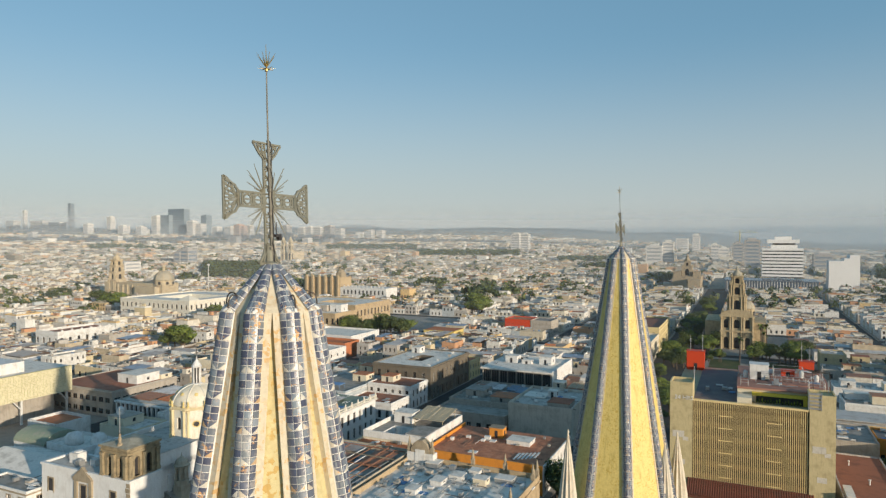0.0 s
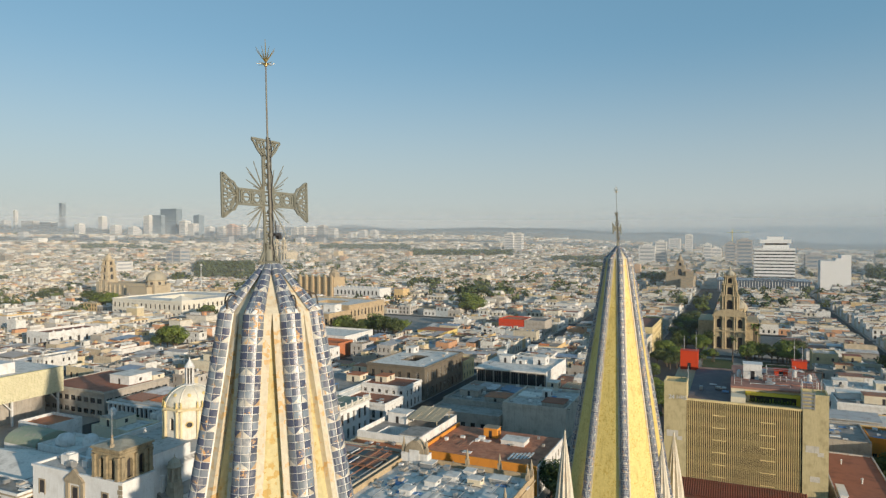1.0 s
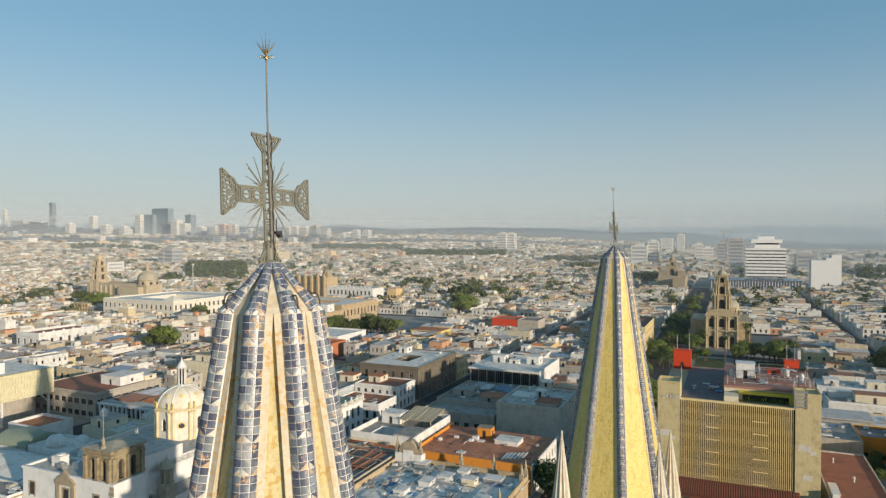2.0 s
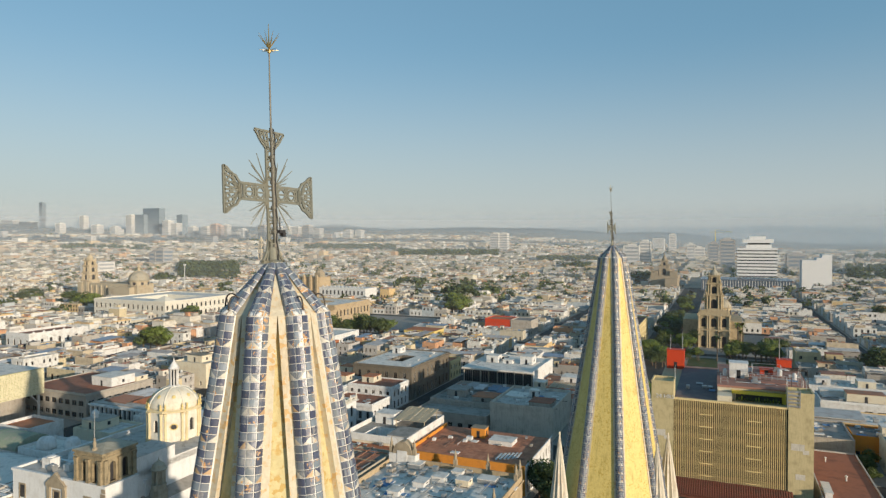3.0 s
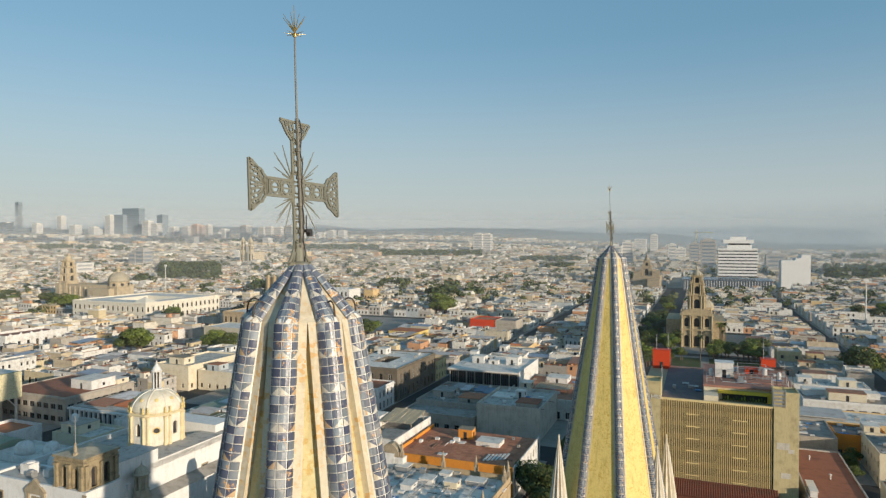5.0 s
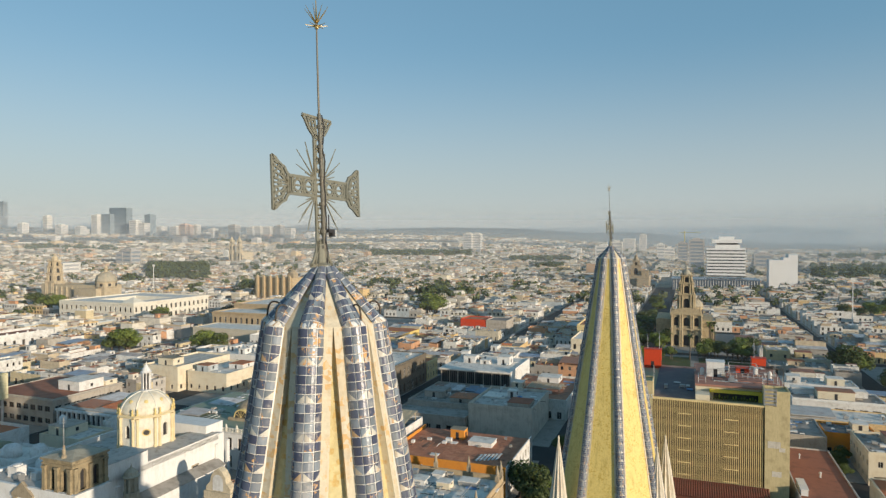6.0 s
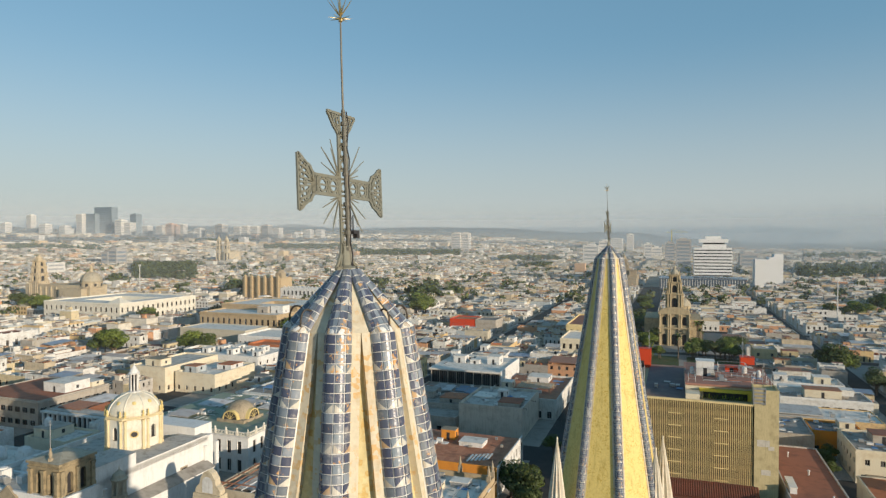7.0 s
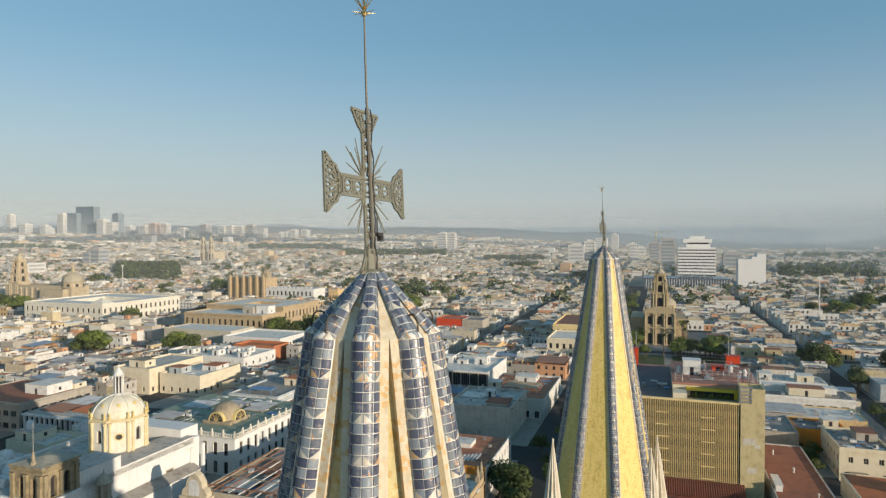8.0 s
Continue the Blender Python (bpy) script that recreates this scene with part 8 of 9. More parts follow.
# clumps: centre e, n, half extents, count, size
lawn = Mesh()
for a, b, c, d in ((-16, 208, -2, 270), (2, 208, 28, 270), (-16, 290, -2, 365), (2, 290, 28, 365)):
    lawn.box(a, b, 0.17, c, d, 0.24, 0, False)
solid("lawn", lawn, "lawn", grid_pose(0, 0), "dull green lawns of the small park", "lawn", kind="structure")
CLUMPS = [(-284, 263, 8, 4, 6, 1.15), (-245, 279, 5, 3, 3, 1.0), (-200, 487, 8, 6, 6, 1.5), (64.5, 337, 4, 4.5, 7, 1.2), (-212, 356, 22, 8, 15, 1.25), (-510, 392, 15, 7, 9, 1.35), (-610, 414, 18, 10, 8, 1.2), (-220, 540, 10, 6, 5, 1.3),
          (-248, 283, 8, 3, 4, 0.9), (-354, 361, 7, 4, 5, 1.1), (-322, 398, 8, 8, 5, 1.2), (-39, 148, 2.0, 5, 3, 0.85), (-180, 144, 2.5, 3, 3, 0.7), (-30, 185, 7, 45, 16, 0.62), (-26, 250, 5, 30, 9, 0.7), (-30, 345, 6, 60, 20, 0.75), (-31, 470, 6, 60, 20, 0.8),
          (6, 296, 14, 12, 6, 0.8), (14, 366, 12, 8, 22, 0.85), (-10, 352, 6, 12, 4, 0.6), (-18, 390, 3, 14, 5, 0.9), (104, 335, 8, 8, 5, 1.2), (115, 580, 22, 10, 9, 1.2), (-30, 620, 6, 70, 7, 0.9), (72, 306, 3, 6, 4, 0.9), (66, 236, 2, 22, 5, 0.7), (35.2, 200, 1.2, 9, 4, 0.5),
          (-255, 368, 4, 30, 6, 1.0), (180, 650, 30, 16, 12, 1.3), (-330, 475, 16, 8, 6, 1.2), (40, 240, 12, 20, 0, 1.0)]
for e, n, de, dn, count, size in CLUMPS:
    for _ in range(count):
        tree(e + tree_rng.uniform(-de, de), n + tree_rng.uniform(-dn, dn), size)


def palm(e, n, h):
    t = thing("palm_tree", grid_pose(e, n, 0.1), "tall slender palm tree before the stone church", "palm tree", "palms before the church")
    k = Mesh()
    k.tube([(0, 0, -0.2), (0.15, 0, h * 0.5), (0, 0.1, h)], 0.30, 8, end_radius=0.2)
    part("trunk", k, "bark", t)
    k = Mesh()
    r = random.Random(int(e * 10 + n))
    for i in range(26):
        a, el = r.uniform(0, 6.28), r.uniform(-0.5, 1.2)
        d = Vector((math.cos(a), math.sin(a), 0))
        s = Vector((-d.y, d.x, 0))
        pts = [Vector((0, 0.1, h)) + d * (L * math.cos(el)) + Vector((0, 0, L * math.sin(el) - 0.11 * L * L)) for L in (0, 1.0, 2.0, 2.9)]
        for j in range(3):
            w0, w1 = (0.12, 0.42, 0.36, 0.04)[j], (0.12, 0.42, 0.36, 0.04)[j + 1]
            k.face([pts[j] - s * w0, pts[j] + s * w0, pts[j + 1] + s * w1, pts[j + 1] - s * w1])
    part("fronds", k, "leaf", t)


for e, n, h in ((-2.3, 358, 12), (8, 400, 14), (11, 407, 13), (9.5, 396, 10)):
    palm(e, n, h)

# trees scattered through the far city, and the dark belts of parkland
far_trees = Mesh()
fr = random.Random(31)


def far_tree(x, y, h):
    z = ground_z(x, y)
    r = h * fr.uniform(0.38, 0.6)
    for q in range(3):
        ox, oy = fr.uniform(-0.5, 0.5) * r, fr.uniform(-0.5, 0.5) * r
        leaf_cloud(far_trees, (x + ox, y + oy, z + h * fr.uniform(0.5, 0.72)), (r * 0.75, r * 0.75, h * 0.30), 16, h * 0.17, fr)


n_far = 0
while n_far < 1250:
    b, d = radians(fr.uniform(-38, 45)), 600 * (4200 / 600) ** fr.random()
    x, y = d * math.sin(b), d * math.cos(b)
    e, n = to_grid(x, y)
    if d > 350 and free(e - 4, n - 4, e + 4, n + 4):
        far_tree(x, y, fr.uniform(8, 13))
        n_far += 1
BELTS = [(0.37, 0.47, 2050, 2250, 240), (0.47, 0.585, 1750, 1950, 260), (0.232, 0.292, 960, 1330, 420), (0.205, 0.225, 900, 940, 14), (0.545, 0.556, 760, 790, 8), (0.572, 0.582, 660, 690, 8), (0.63, 0.70, 1500, 1620, 120), (0.66, 0.69, 1250, 1300, 30), (0.99, 1.12, 900, 1250, 150), (0.1, 0.2, 1900, 2050, 90), (0.735, 0.765, 900, 960, 40), (1.0, 1.2, 1700, 1900, 120), (0.22, 0.36, 2500, 2600, 90), (0.33, 0.37, 760, 800, 24), (0.53, 0.56, 640, 680, 14), (0.47, 0.5, 800, 840, 16)]
for p0, p1, d0, d1, count in BELTS:
    for _ in range(count):
        x, y = on_skyline(fr.uniform(p0, p1), fr.uniform(d0, d1))
        far_tree(x, y, fr.uniform(11, 17))
solid("distant_trees", far_trees, "leaf_isl", Matrix(), "dark green trees scattered through the far city", "trees", kind="stuff")


# ---- the two tiled spires ----


R_SHOULDER, SLOPE, TUBE = 0.89, 0.163, 0.198
TILE_H, GAP = 0.145, 0.010


def rib_radius(z):
    return R_SHOULDER + SLOPE * (SHOULDER - z)


def tube_radius(z):
    """Half width of a rib, a little wider towards the foot."""
    return TUBE + 0.006 * max(0.0, SHOULDER - z)


def tile_mesh(kind):
    """A tile bent to the rib, with a bevelled edge: x across, z up, its face towards -y."""
    k = Mesh()
    h, t, b, n = (TILE_H - GAP) / 2, 0.013, 0.006, 4
    half = radians(22.5) - 0.012 / 2 / TUBE

    def at(u, z, out):
        a = half * u
        r = TUBE + out
        return (r * math.sin(a), TUBE - r * math.cos(a), z)
    q = b / (half * TUBE)
    us = [-1 + 2 * i / n for i in range(n + 1)]
    for i in range(n):
        u0, u1 = us[i], us[i + 1]
        v0, v1 = u0 * (1 - q), u1 * (1 - q)
        k.face([at(u0, -h, 0), at(u1, -h, 0), at(v1, -h + b, t), at(v0, -h + b, t)], 0)
        k.face([at(u1, h, 0), at(u0, h, 0), at(v0, h - b, t), at(v1, h - b, t)], 0)
        if kind == "plain":
            k.face([at(v0, -h + b, t), at(v1, -h + b, t), at(v1, h - b, t), at(v0, h - b, t)], 0)
        else:
            g0, g1 = ((u0 + 1) / 2, (u1 + 1) / 2) if kind == "rise" else ((1 - u0) / 2, (1 - u1) / 2)
            z0, z1 = -h + b + g0 * 2 * (h - b), -h + b + g1 * 2 * (h - b)
            k.face([at(v0, -h + b, t), at(v1, -h + b, t), at(v1, z1, t), at(v0, z0, t)], 1)
            k.face([at(v0, z0, t), at(v1, z1, t), at(v1, h - b, t), at(v0, h - b, t)], 0)
    for u in (-1, 1):
        v = u * (1 - q)
        f = [at(u, -h, 0), at(v, -h + b, t), at(v, h - b, t), at(u, h, 0)]
        k.face(f if u < 0 else f[::-1], 0)
    return k


TILES = {k: tile_mesh(k) for k in ("plain", "rise", "fall")}
TILE_DATA = {k: TILES[k].data("tile", mats_of(["tile_blue", "tile_ivory"])) for k in TILES}
COLUMNS = [-67.5, -22.5, 22.5, 67.5]


def rib_frame(angle, z):
    """Centre of the rib at height z, with its outward normal, tangent and up vectors."""
    d = Vector((math.cos(angle), math.sin(angle), 0))
    t = Vector((-math.sin(angle), math.cos(angle), 0))
    up = (Vector((0, 0, 1)) - d * SLOPE).normalized()
    return d * rib_radius(z) + Vector((0, 0, z)), t.cross(up) * -1 if t.cross(up).dot(d) < 0 else t.cross(up), t, up


def tile_pose(angle, z, phi):
    c, nrm, t, up = rib_frame(angle, z)
    out = (nrm * math.cos(phi) + t * math.sin(phi)).normalized()
    across = up.cross(out).normalized()
    wide = tube_radius(z)
    p = c + out * (wide + 0.002)
    m = Matrix(((across.x, -out.x, up.x, p.x), (across.y, -out.y, up.y, p.y), (across.z, -out.z, up.z, p.z), (0, 0, 0, 1)))
    return m @ Matrix.Diagonal((wide / TUBE, wide / TUBE, 1, 1))


def row_kind(row, col):
    if row % 4 != 3:
        return "plain"
    return "fall" if col % 2 == 0 else "rise"


def cap_point(angle, s, phi, extra=0.0):
    """A point on the rounded rib of the cap: s runs from the shoulder (0) to the apex (1)."""
    d = Vector((math.cos(angle), math.sin(angle), 0))
    t = Vector((-math.sin(angle), math.cos(angle), 0))
    r = R_SHOULDER + (0.13 - R_SHOULDER) * s
    z = SHOULDER + (APEX - SHOULDER) * s
    along = Vector((d.x * (0.13 - R_SHOULDER), d.y * (0.13 - R_SHOULDER), APEX - SHOULDER)).normalized()
    nrm = (d - along * d.dot(along)).normalized()
    tube = TUBE + (0.062 - TUBE) * s + extra
    return d * r + Vector((0, 0, z)) + (nrm * math.cos(phi) * 0.75 + t * math.sin(phi)) * tube


def spire(centre, label, fine_ribs, detail_foot, panel_mat, rim, sunk, lift):
    """rim: how far the border reaches out from under a rib; sunk: how deep the panel lies behind it; lift: how far the ribs are bedded in."""
    t = thing("tiled_spire", grid_pose(*centre, 0, -4.5), label, "spire", "cathedral spires")
    for k in range(8):
        a = radians(22.5 + 45 * k)
        b = a + radians(45)
        # panel between two ribs: yellow face between cream borders
        mid = a + radians(22.5)
        d, tg = Vector((math.cos(mid), math.sin(mid), 0)), Vector((-math.sin(mid), math.cos(mid), 0))

        def edge(z, off, x):
            ap = rib_radius(z) * math.cos(radians(22.5)) + lift - sunk + off
            return d * ap + tg * x + Vector((0, 0, z))
        panel = Mesh()
        zs = [FOOT + (SHOULDER + 0.02 - FOOT) * i / 14 for i in range(15)]
        for i in range(14):
            z0, z1 = zs[i], zs[i + 1]
            h0, h1 = rib_radius(z0) * math.sin(radians(22.5)), rib_radius(z1) * math.sin(radians(22.5))
            panel.face([edge(z0, 0, -h0), edge(z0, 0, h0), edge(z1, 0, h1), edge(z1, 0, -h1)])
        part("panel", panel, panel_mat, t, "yellow glazed panel")
        for sgn in (-1, 1):
            border = Mesh()
            for i in range(14):
                z0, z1 = zs[i], zs[i + 1]
                q = []
                for z in (z0, z1):
                    hw = rib_radius(z) * math.sin(radians(22.5))
                    q.append((max(hw - rim - (tube_radius(z) - TUBE) * 1.1, 0.0), hw))
                (a0, b0), (a1, b1) = q
                pts = [edge(z0, sunk, sgn * a0), edge(z0, sunk, sgn * b0), edge(z1, sunk, sgn * b1), edge(z1, sunk, sgn * a1)]
                side = [edge(z0, -0.01, sgn * a0), edge(z0, sunk, sgn * a0), edge(z1, sunk, sgn * a1), edge(z1, -0.01, sgn * a1)]
                if sgn < 0:
                    pts.reverse()
                    side.reverse()
                border.face(pts)
                border.face(side)
            part("border", border, "spire_cream", t, "cream rendered border")
        # rib: half tube with a foot behind it
        rib = Mesh()
        n = 10
        ring = []
        for z in zs:
            c, nrm, tt, up = rib_frame(a, z)
            wide = tube_radius(z)
            row = [c - nrm * 0.2 - tt * wide]
            for i in range(n + 1):
                phi = radians(-90 + 180 * i / n)
                row.append(c + nrm * (wide * math.cos(phi)) + tt * (wide * math.sin(phi)))
            row.append(c - nrm * 0.2 + tt * wide)
            ring.append(row)
        for i in range(len(ring) - 1):
            for q in range(len(ring[0]) - 1):
                rib.face([ring[i][q], ring[i][q + 1], ring[i + 1][q + 1], ring[i + 1][q]])
        rib_ob = part("rib", rib, "grout", t, "rounded rib under blue tiles")
        # tiles down the rib
        rest = Mesh()
        step = TILE_H * up.z
        row, z = 0, SHOULDER - TILE_H * 0.5
        while z > FOOT + 0.1:
            for ci, cdeg in enumerate(COLUMNS):
                kind = row_kind(row, ci)
                m = tile_pose(a, z, radians(cdeg))
                if k in fine_ribs and row < 26:
                    part("tile", TILE_DATA[kind], None, rib_ob, "", m)
                elif z > detail_foot or row % 4 == 3:
                    src = TILES[kind]
                    base = len(rest.v)
                    rest.v.extend(tuple(m @ Vector(p)) for p in src.v)
                    rest.f.extend(tuple(base + q for q in f) for f in src.f)
                    rest.m.extend(src.m)
                else:
                    w, hh = TUBE * 0.355, (TILE_H - GAP) / 2 * 0.95
                    rest.face([m @ Vector(p) for p in ((-w, 0.0, -hh), (0, -0.02, -hh), (0, -0.02, hh), (-w, 0.0, hh))])
                    rest.face([m @ Vector(p) for p in ((0, -0.02, -hh), (w, 0.0, -hh), (w, 0.0, hh), (0, -0.02, hh))])
            row += 1
            z -= step
        if rest.f:
            tagged(part("tiles", rest, ["tile_blue_isl", "tile_ivory_isl"], rib_ob, "blue and ivory glazed tiles"), kind="stuff")
        # cap: a rounded bend over the shoulder, then the rib and its tiles up to the apex
        def over(u, phi, extra=0.0):
            """u runs from the rib's head (-1) round the bend (0) to the apex (1)."""
            if u >= 0:
                return cap_point(a, 0.05 + 0.95 * u, phi, extra)
            c, nrm, tt, _ = rib_frame(a, SHOULDER)
            low = c + nrm * ((TUBE + extra) * math.cos(phi)) + tt * ((TUBE + extra) * math.sin(phi))
            high = cap_point(a, 0.05, phi, extra)
            w = u + 1
            return low * (1 - w) + high * w + nrm * (0.02 * math.sin(math.pi * w) * math.cos(phi))
        cap = Mesh()
        us = [-1, -0.66, -0.33] + [i / 8 for i in range(9)]
        for i in range(len(us) - 1):
            for q in range(8):
                p0, p1 = radians(-90 + 22.5 * q), radians(-67.5 + 22.5 * q)
                cap.face([over(us[i], p0), over(us[i], p1), over(us[i + 1], p1), over(us[i + 1], p0)])
        cap_ob = part("cap_rib", cap, "grout", t, "rounded cap rib")
        tiles = Mesh()

        def cap_tile(u0, u1, p0, p1, kind):
            """One bent tile with a skirt down to the grout; the lower triangle of some is ivory."""
            pm = (p0 + p1) / 2
            lo, hi = [over(u0, p, 0.014) for p in (p0, pm, p1)], [over(u1, p, 0.014) for p in (p0, pm, p1)]
            if kind == "plain":
                tiles.face([lo[0], lo[1], hi[1], hi[0]], 0)
                tiles.face([lo[1], lo[2], hi[2], hi[1]], 0)
            elif kind == "rise":
                tiles.face([lo[0], lo[1], lo[2], hi[2]], 1)
                tiles.face([lo[0], hi[2], hi[1], hi[0]], 0)
            else:
                tiles.face([lo[0], lo[1], lo[2], hi[0]], 1)
                tiles.face([lo[2], hi[2], hi[1], hi[0]], 0)
            foot, head = [over(u0, p) for p in (p0, p1)], [over(u1, p) for p in (p0, p1)]
            for x, y, z, w in ((foot[0], foot[1], lo[2], lo[0]), (head[1], head[0], hi[0], hi[2]), (foot[1], head[1], hi[2], lo[2]), (head[0], foot[0], lo[0], hi[0])):
                tiles.face([x, y, z, w], 0)
        rows = 8
        for i in range(-1, rows):
            if i < 0:
                u0, u1 = -0.96, -0.06
            else:
                u0, u1 = (i + 0.06) / rows, (i + 0.94) / rows
            ncol = 4 if i < 6 else 2
            for q in range(ncol):
                w = 180 / ncol
                kind = "plain"
                if i in (-1, 3):
                    kind = "fall" if q % 2 else "rise"
                cap_tile(u0, u1, radians(-90 + w * q + 1.8), radians(-90 + w * (q + 1) - 1.8), kind)
        tagged(part("cap_tiles", tiles, ["tile_blue_isl", "tile_ivory_isl"], cap_ob, "blue glazed cap tiles"), kind="stuff")
        # valley of the cap between two ribs
        val = Mesh()
        for i in range(6):
            s0, s1 = i / 6, (i + 1) / 6
            q = []
            for s in (s0, s1):
                r = (R_SHOULDER + (0.13 - R_SHOULDER) * s) - 0.03 + (lift + 0.03) * (1 - s)
                z = SHOULDER + (APEX - SHOULDER) * s
                q.append((Vector((r * math.cos(a), r * math.sin(a), z)), Vector((r * math.cos(b), r * math.sin(b), z))))
            val.face([q[0][0], q[0][1], q[1][1], q[1][0]])
        part("cap_panel", val, "spire_cream", t, "cream rendered cap panel")
        if k not in (2, 6):
            hook = Mesh()
            c0, c1 = cap_point(a, 0.02, 0.5), cap_point(a, 0.27, 0.5)
            pts = []
            for i in range(9):
                u = i / 8
                pts.append(c0 * (1 - u ** 1.6) + Vector((c1.x, c1.y, c1.z)) * u ** 1.6 + Vector((0, 0, 0.20 * math.sin(math.pi * min(1, u * 1.02)) ** 0.7 * (1 - 0.3 * u))))
            hook.tube(pts, 0.016, 6)
            part("iron_loop", hook, "iron", t, "rusted iron loop", smooth=True)
    boss = Mesh()
    boss.lathe([(0.12, APEX - 0.08), (0.135, APEX - 0.02), (0.11, APEX + 0.03), (0.07, APEX + 0.05), (0.0, APEX + 0.06)], 16)
    part("boss", boss, "grout", t, "", smooth=True)
    foot = Mesh()
    r = rib_radius(FOOT) + 0.4
    foot.lathe([(r + 0.3, FOOT - 0.6), (r + 0.3, FOOT - 0.2), (r, FOOT), (0, FOOT)], 8, start=radians(22.5))
    part("cornice", foot, "spire_cream", t)
    return t


spire(SPIRE_A, "octagonal cathedral spire with blue and ivory tiled ribs", (5, 6, 7), 55.5, "spire_pale", 0.335, 0.13, 0.06)
spire(SPIRE_B, "octagonal yellow cathedral spire with dark blue tiled ribs", (), 70.0, "spire_yellow", 0.29, 0.03, 0.13)


# ---- the crosses ----
def spire_cross(centre):
    """Open-work iron cross with flared arms, rays, a mast and a star; it stands along n and leans a little."""
    t = thing("spire_cross", grid_pose(*centre, APEX) @ pose(-0.045, 0, 0, -0.9, -2.9, -6.0), "grey-green openwork iron cross with flared arms on the tiled spire", "cross", "spire crosses")
    side = Vector((1, 0, 0))
    T = 0.032
    C = 1.38

    def P(y, z):
        return (0, y, z)

    def band(mesh, pts, w):
        for i in range(len(pts) - 1):
            mesh.bar(P(*pts[i]), P(*pts[i + 1]), w, T, side)

    def ring(mesh, y, z, r, w=0.015, n=14):
        for i in range(n):
            a0, a1 = 2 * math.pi * i / n, 2 * math.pi * (i + 1) / n
            p = [(r - w, a0), (r + w, a0), (r + w, a1), (r - w, a1)]
            f = [(-T * 0.4, y + rr * math.cos(aa), z + rr * math.sin(aa)) for rr, aa in p]
            b = [(T * 0.4, y + rr * math.cos(aa), z + rr * math.sin(aa)) for rr, aa in p]
            mesh.shape(f + b, [(0, 1, 2, 3), (7, 6, 5, 4), (1, 5, 6, 2), (0, 3, 7, 4)])

    shaft = Mesh()
    for s in (-1, 1):
        band(shaft, [(s * 0.105, 0.25), (s * 0.105, 2.28)], 0.05)
    for z in (0.42, 0.62, 0.85, 1.08, 1.24, 1.52, 1.66, 1.86, 2.06, 2.26):
        band(shaft, [(-0.1, z), (0.1, z)], 0.035)
    for z in (0.52, 0.735, 0.965, 1.76, 1.96, 2.16):
        ring(shaft, 0, z, 0.066)
    ring(shaft, 0, C, 0.075)
    part("shaft", shaft, "cross_metal", t)
    for s in (-1, 1):
        arm = Mesh()
        for z in (-0.145, 0.145):
            band(arm, [(s * 0.13, C + z), (s * 0.80, C + z)], 0.055)
        for y in (0.15, 0.43, 0.72, 0.79):
            band(arm, [(s * y, C - 0.14), (s * y, C + 0.14)], 0.035)
        for y in (0.29, 0.575):
            ring(arm, s * y, C, 0.10, 0.018)
            arm.bar(P(s * y - 0.09, C), P(s * y + 0.09, C), 0.03, T * 0.6, side)
        for y, z in ((0.18, 0.1), (0.40, 0.1), (0.46, 0.1), (0.69, 0.1)):
            for q in (-1, 1):
                arm.box(-T * 0.3, s * y - 0.025, C + q * z - 0.03, T * 0.3, s * y + 0.025, C + q * z + 0.03)
        part("arm", arm, "cross_metal", t)
        end = Mesh()
        band(end, [(s * 1.19, C - 0.44), (s * 1.19, C + 0.44)], 0.055)
        for q in (-1, 1):
            curve = [(0.80, 0.15), (0.86, 0.20), (0.90, 0.27), (0.97, 0.29), (1.05, 0.34), (1.12, 0.40), (1.19, 0.43)]
            band(end, [(s * y, C + q * z) for y, z in curve], 0.05)
            for tgt in (0.07, 0.17, 0.28, 0.37):
                band(end, [(s * 0.84, C + q * 0.03), (s * 1.0, C + q * tgt * 0.78), (s * 1.19, C + q * tgt)], 0.028)
            for y, z, r in ((1.10, 0.12, 0.045), (1.12, 0.225, 0.042), (1.135, 0.325, 0.036), (0.95, 0.15, 0.04), (1.02, 0.25, 0.035), (0.90, 0.08, 0.03)):
                ring(end, s * y, C + q * z, r, 0.013, 10)
        band(end, [(s * 0.82, C - 0.15), (s * 0.82, C + 0.15)], 0.06)
        band(end, [(s * 0.84, C), (s * 1.19, C)], 0.03)
        ring(end, s * 1.02, C, 0.04, 0.014, 10)
        part("arm_end", end, "cross_metal", t, "flared openwork arm end")
    top = Mesh()
    band(top, [(-0.40, 2.61), (0.40, 2.61)], 0.045)
    for q in (-1, 1):
        band(top, [(q * 0.11, 2.26), (q * 0.16, 2.32), (q * 0.22, 2.37), (q * 0.29, 2.46), (q * 0.34, 2.54), (q * 0.40, 2.60)], 0.04)
        for tgt in (0.07, 0.18, 0.28):
            band(top, [(q * 0.03, 2.27), (q * tgt * 0.8, 2.44), (q * tgt, 2.60)], 0.028)
        for y, z, r in ((0.12, 2.53, 0.036), (0.23, 2.54, 0.03), (0.09, 2.40, 0.03)):
            ring(top, q * y, z, r, 0.013, 10)
    part("top_end", top, "cross_metal", t, "flared openwork top")
    base = Mesh()
    for q in (-1, 1):
        band(base, [(q * 0.11, 0.45), (q * 0.14, 0.28), (q * 0.22, 0.12), (q * 0.30, 0.03)], 0.05)
        for tgt in (0.08, 0.18):
            band(base, [(q * 0.06, 0.42), (q * tgt, 0.04)], 0.03)
    band(base, [(-0.30, 0.03), (0.30, 0.03)], 0.06)
    base.lathe([(0.16, -0.03), (0.16, 0.03), (0.09, 0.08), (0.07, 0.4)], 10)
    part("foot", base, "cross_metal", t)
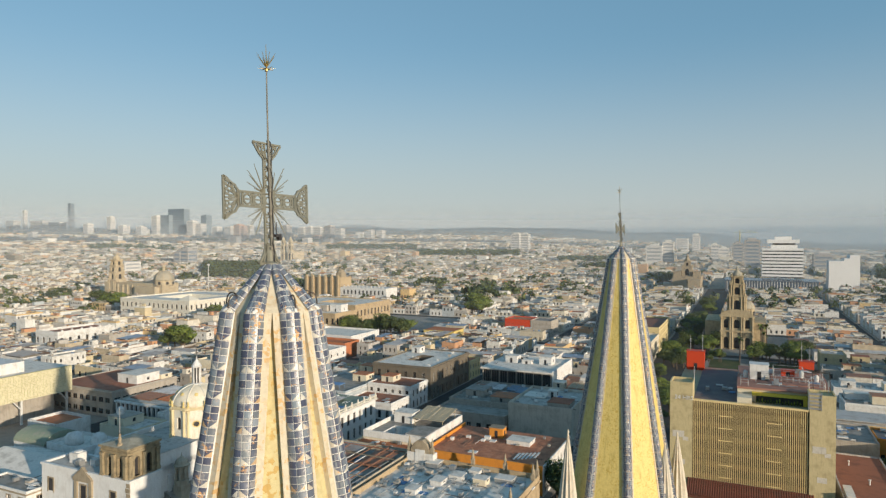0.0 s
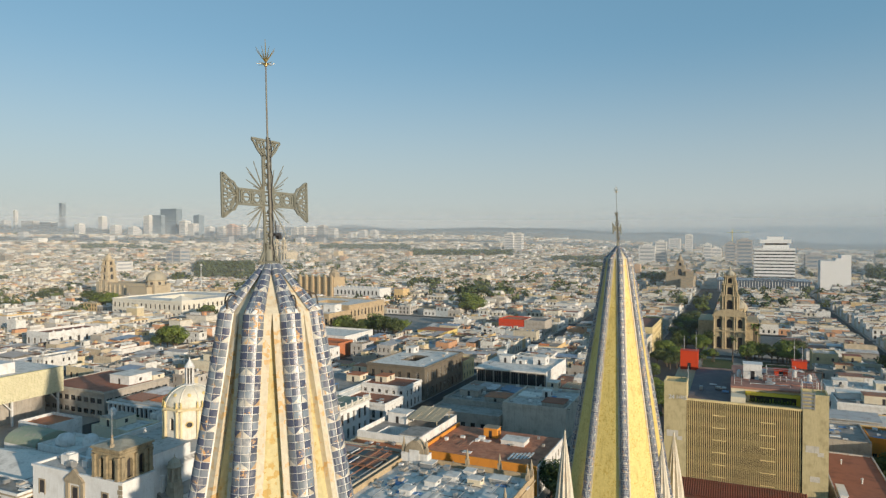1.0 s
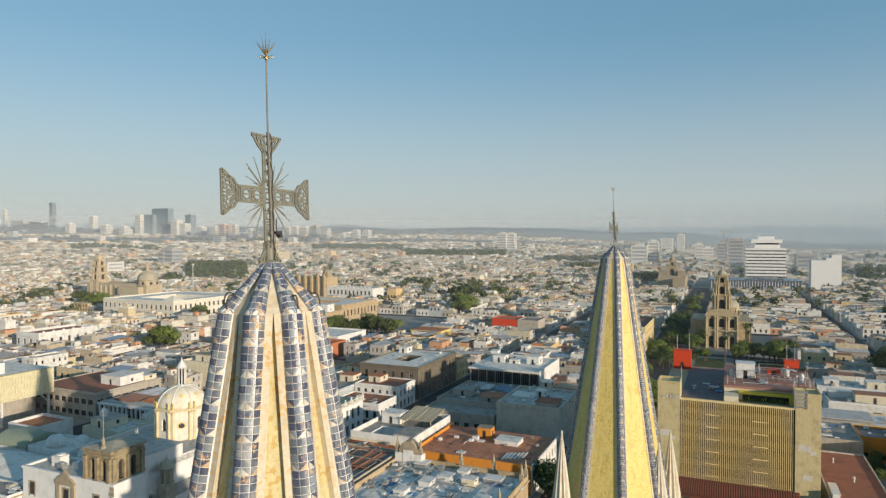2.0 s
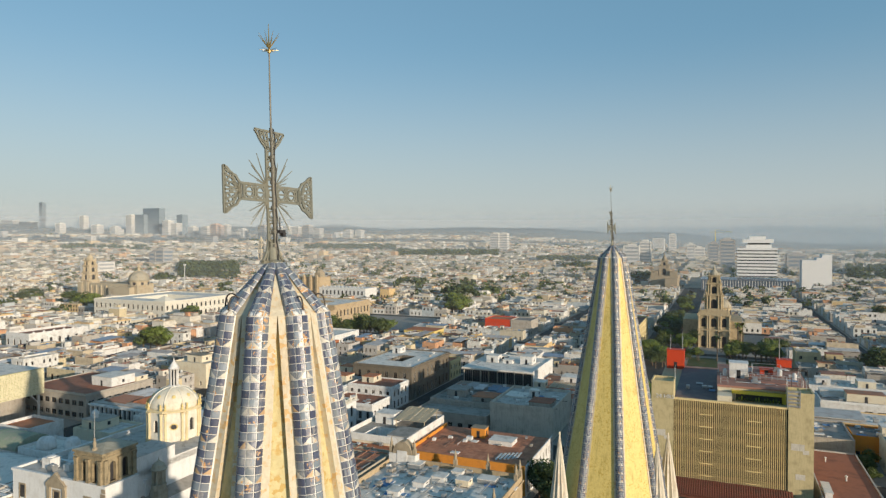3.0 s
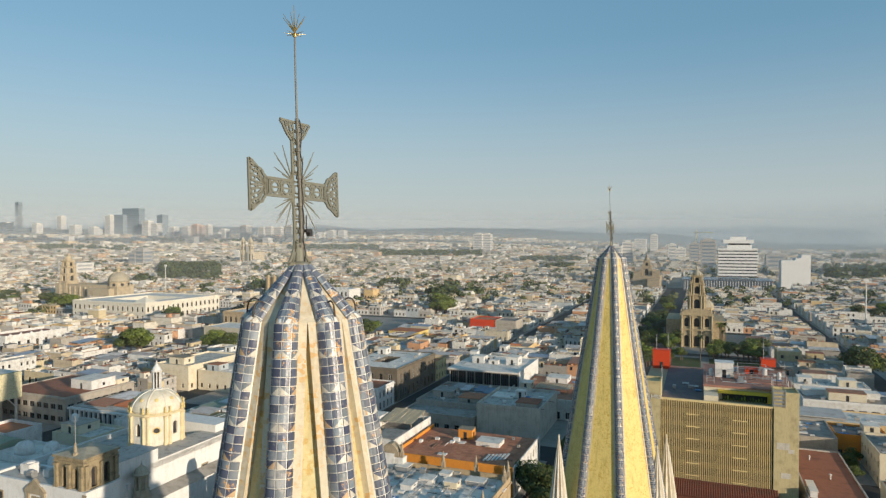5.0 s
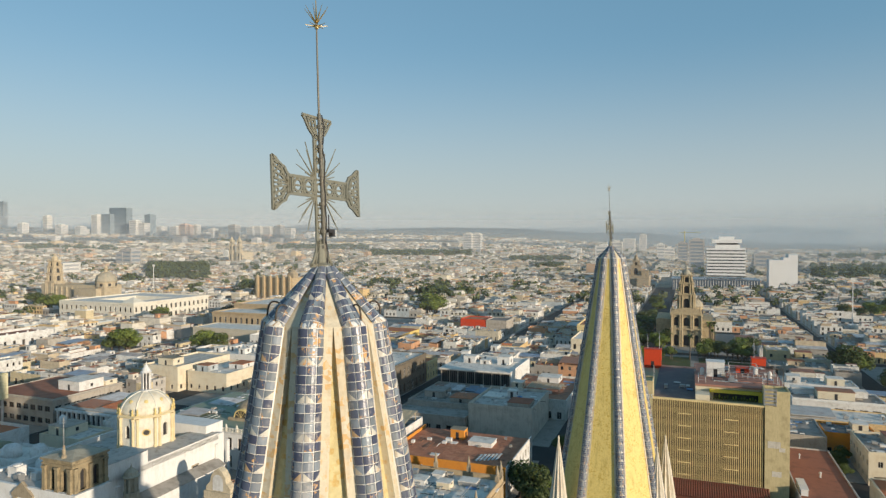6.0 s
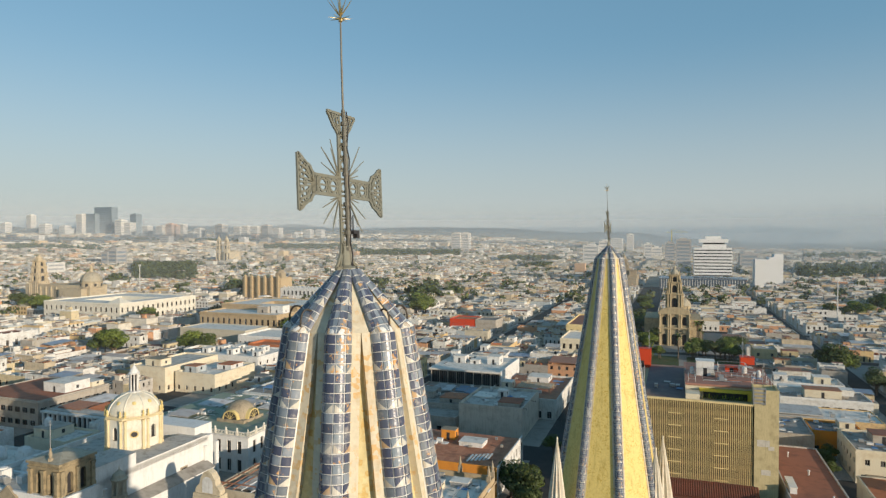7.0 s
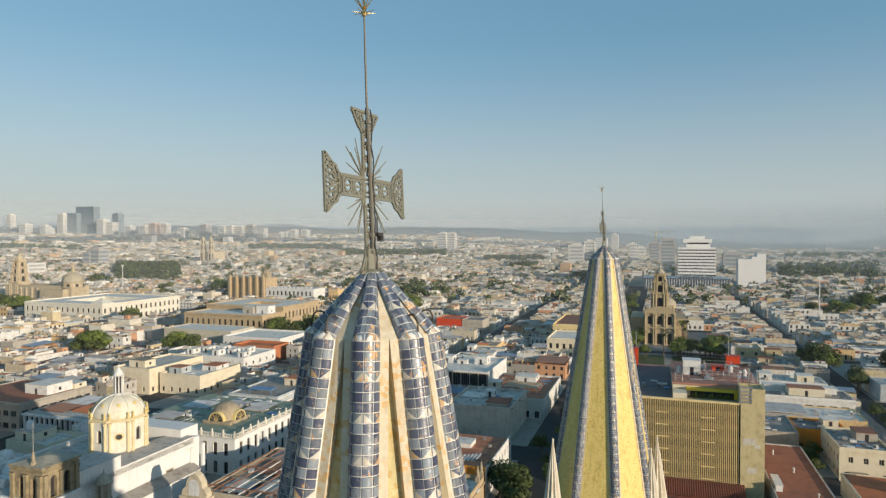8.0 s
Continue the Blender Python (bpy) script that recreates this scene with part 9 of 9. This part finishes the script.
    for sy in (-1, 1):
        for sz in (-1, 1):
            for i, ang in enumerate((14, 26, 38, 50, 62, 74)):
                rays = Mesh()
                ln = (0.30, 0.46, 0.56, 0.60, 0.66, 0.50)[i]
                d = Vector((0.10 * (-1) ** i, sy * math.cos(radians(ang)), sz * math.sin(radians(ang))))
                o = Vector((0, sy * 0.12, C + sz * 0.16))
                rays.tube([o, o + d * ln], 0.014, 5, end_radius=0.008)
                part("ray", rays, "cross_metal", t)
    mast = Mesh()
    mast.tube([(0.05, 0.02, 0.0), (0.055, 0.01, 1.2), (0.05, 0.0, 2.6), (0.045, 0.0, 2.68)], 0.034, 8)
    for z in (0.35, 0.62, 1.1, 1.6, 2.1, 2.45):
        mast.lathe([(0.055, z - 0.03), (0.055, z + 0.03)], 8, (0.05, 0.005))
    part("mast", mast, "pole_metal", t, "dark rusted pole and clamps")
    wire = Mesh()
    pts = [(0.10 + 0.012 * math.sin(i * 1.7), 0.03 + 0.02 * math.sin(i * 2.3), 0.05 + i * 0.2) for i in range(14)]
    wire.tube(pts, 0.012, 5)
    part("cable", wire, "dark", t, "loose dark cable")
    lamp = Mesh()
    lamp.box(0.03, 0.08, 0.60, 0.13, 0.24, 0.66)
    lamp.box(0.04, 0.18, 0.53, 0.12, 0.26, 0.61)
    lamp.tube([(0.07, 0.14, 0.56), (0.07, 0.15, 0.92)], 0.012, 5)
    part("clamp_lamp", lamp, "dark", t)
    rod = Mesh()
    rod.tube([(0.045, 0, 2.6), (0.05, 0.0, 3.5), (0.06, 0.0, 4.22)], 0.020, 7, end_radius=0.014)
    part("rod", rod, "pole_metal", t, "thin lightning rod")
    star = Mesh()
    star.lathe([(0.0, 4.15), (0.035, 4.18), (0.04, 4.23), (0.0, 4.28)], 8, (0.06, 0))
    hub = Vector((0.06, 0, 4.22))
    star = part("star", star, "gilt", t, "worn gilt star of spikes")
    for i in range(8):
        for el, ln, turn in ((6, 0.20, 0.0), (54, 0.36, 0.4)):
            a = 2 * math.pi * i / 8 + turn
            d = Vector((math.cos(a) * math.cos(radians(el)), math.sin(a) * math.cos(radians(el)), math.sin(radians(el))))
            foot = hub if el < 20 else hub + Vector((0, 0, 0.04))
            spike = Mesh()
            spike.tube([foot, foot + d * ln], 0.012, 4, end_radius=0.003)
            part("spike", spike, "gilt", star)
    spike = Mesh()
    spike.tube([hub, hub + Vector((0, 0, 0.54))], 0.019, 5, end_radius=0.005)
    part("spike", spike, "gilt", star)
    return t


cross_a = spire_cross(SPIRE_A)
copy_thing(cross_a, grid_pose(*SPIRE_B, APEX) @ pose(-0.045, 0, 0, -0.9, -2.9, -6.0))
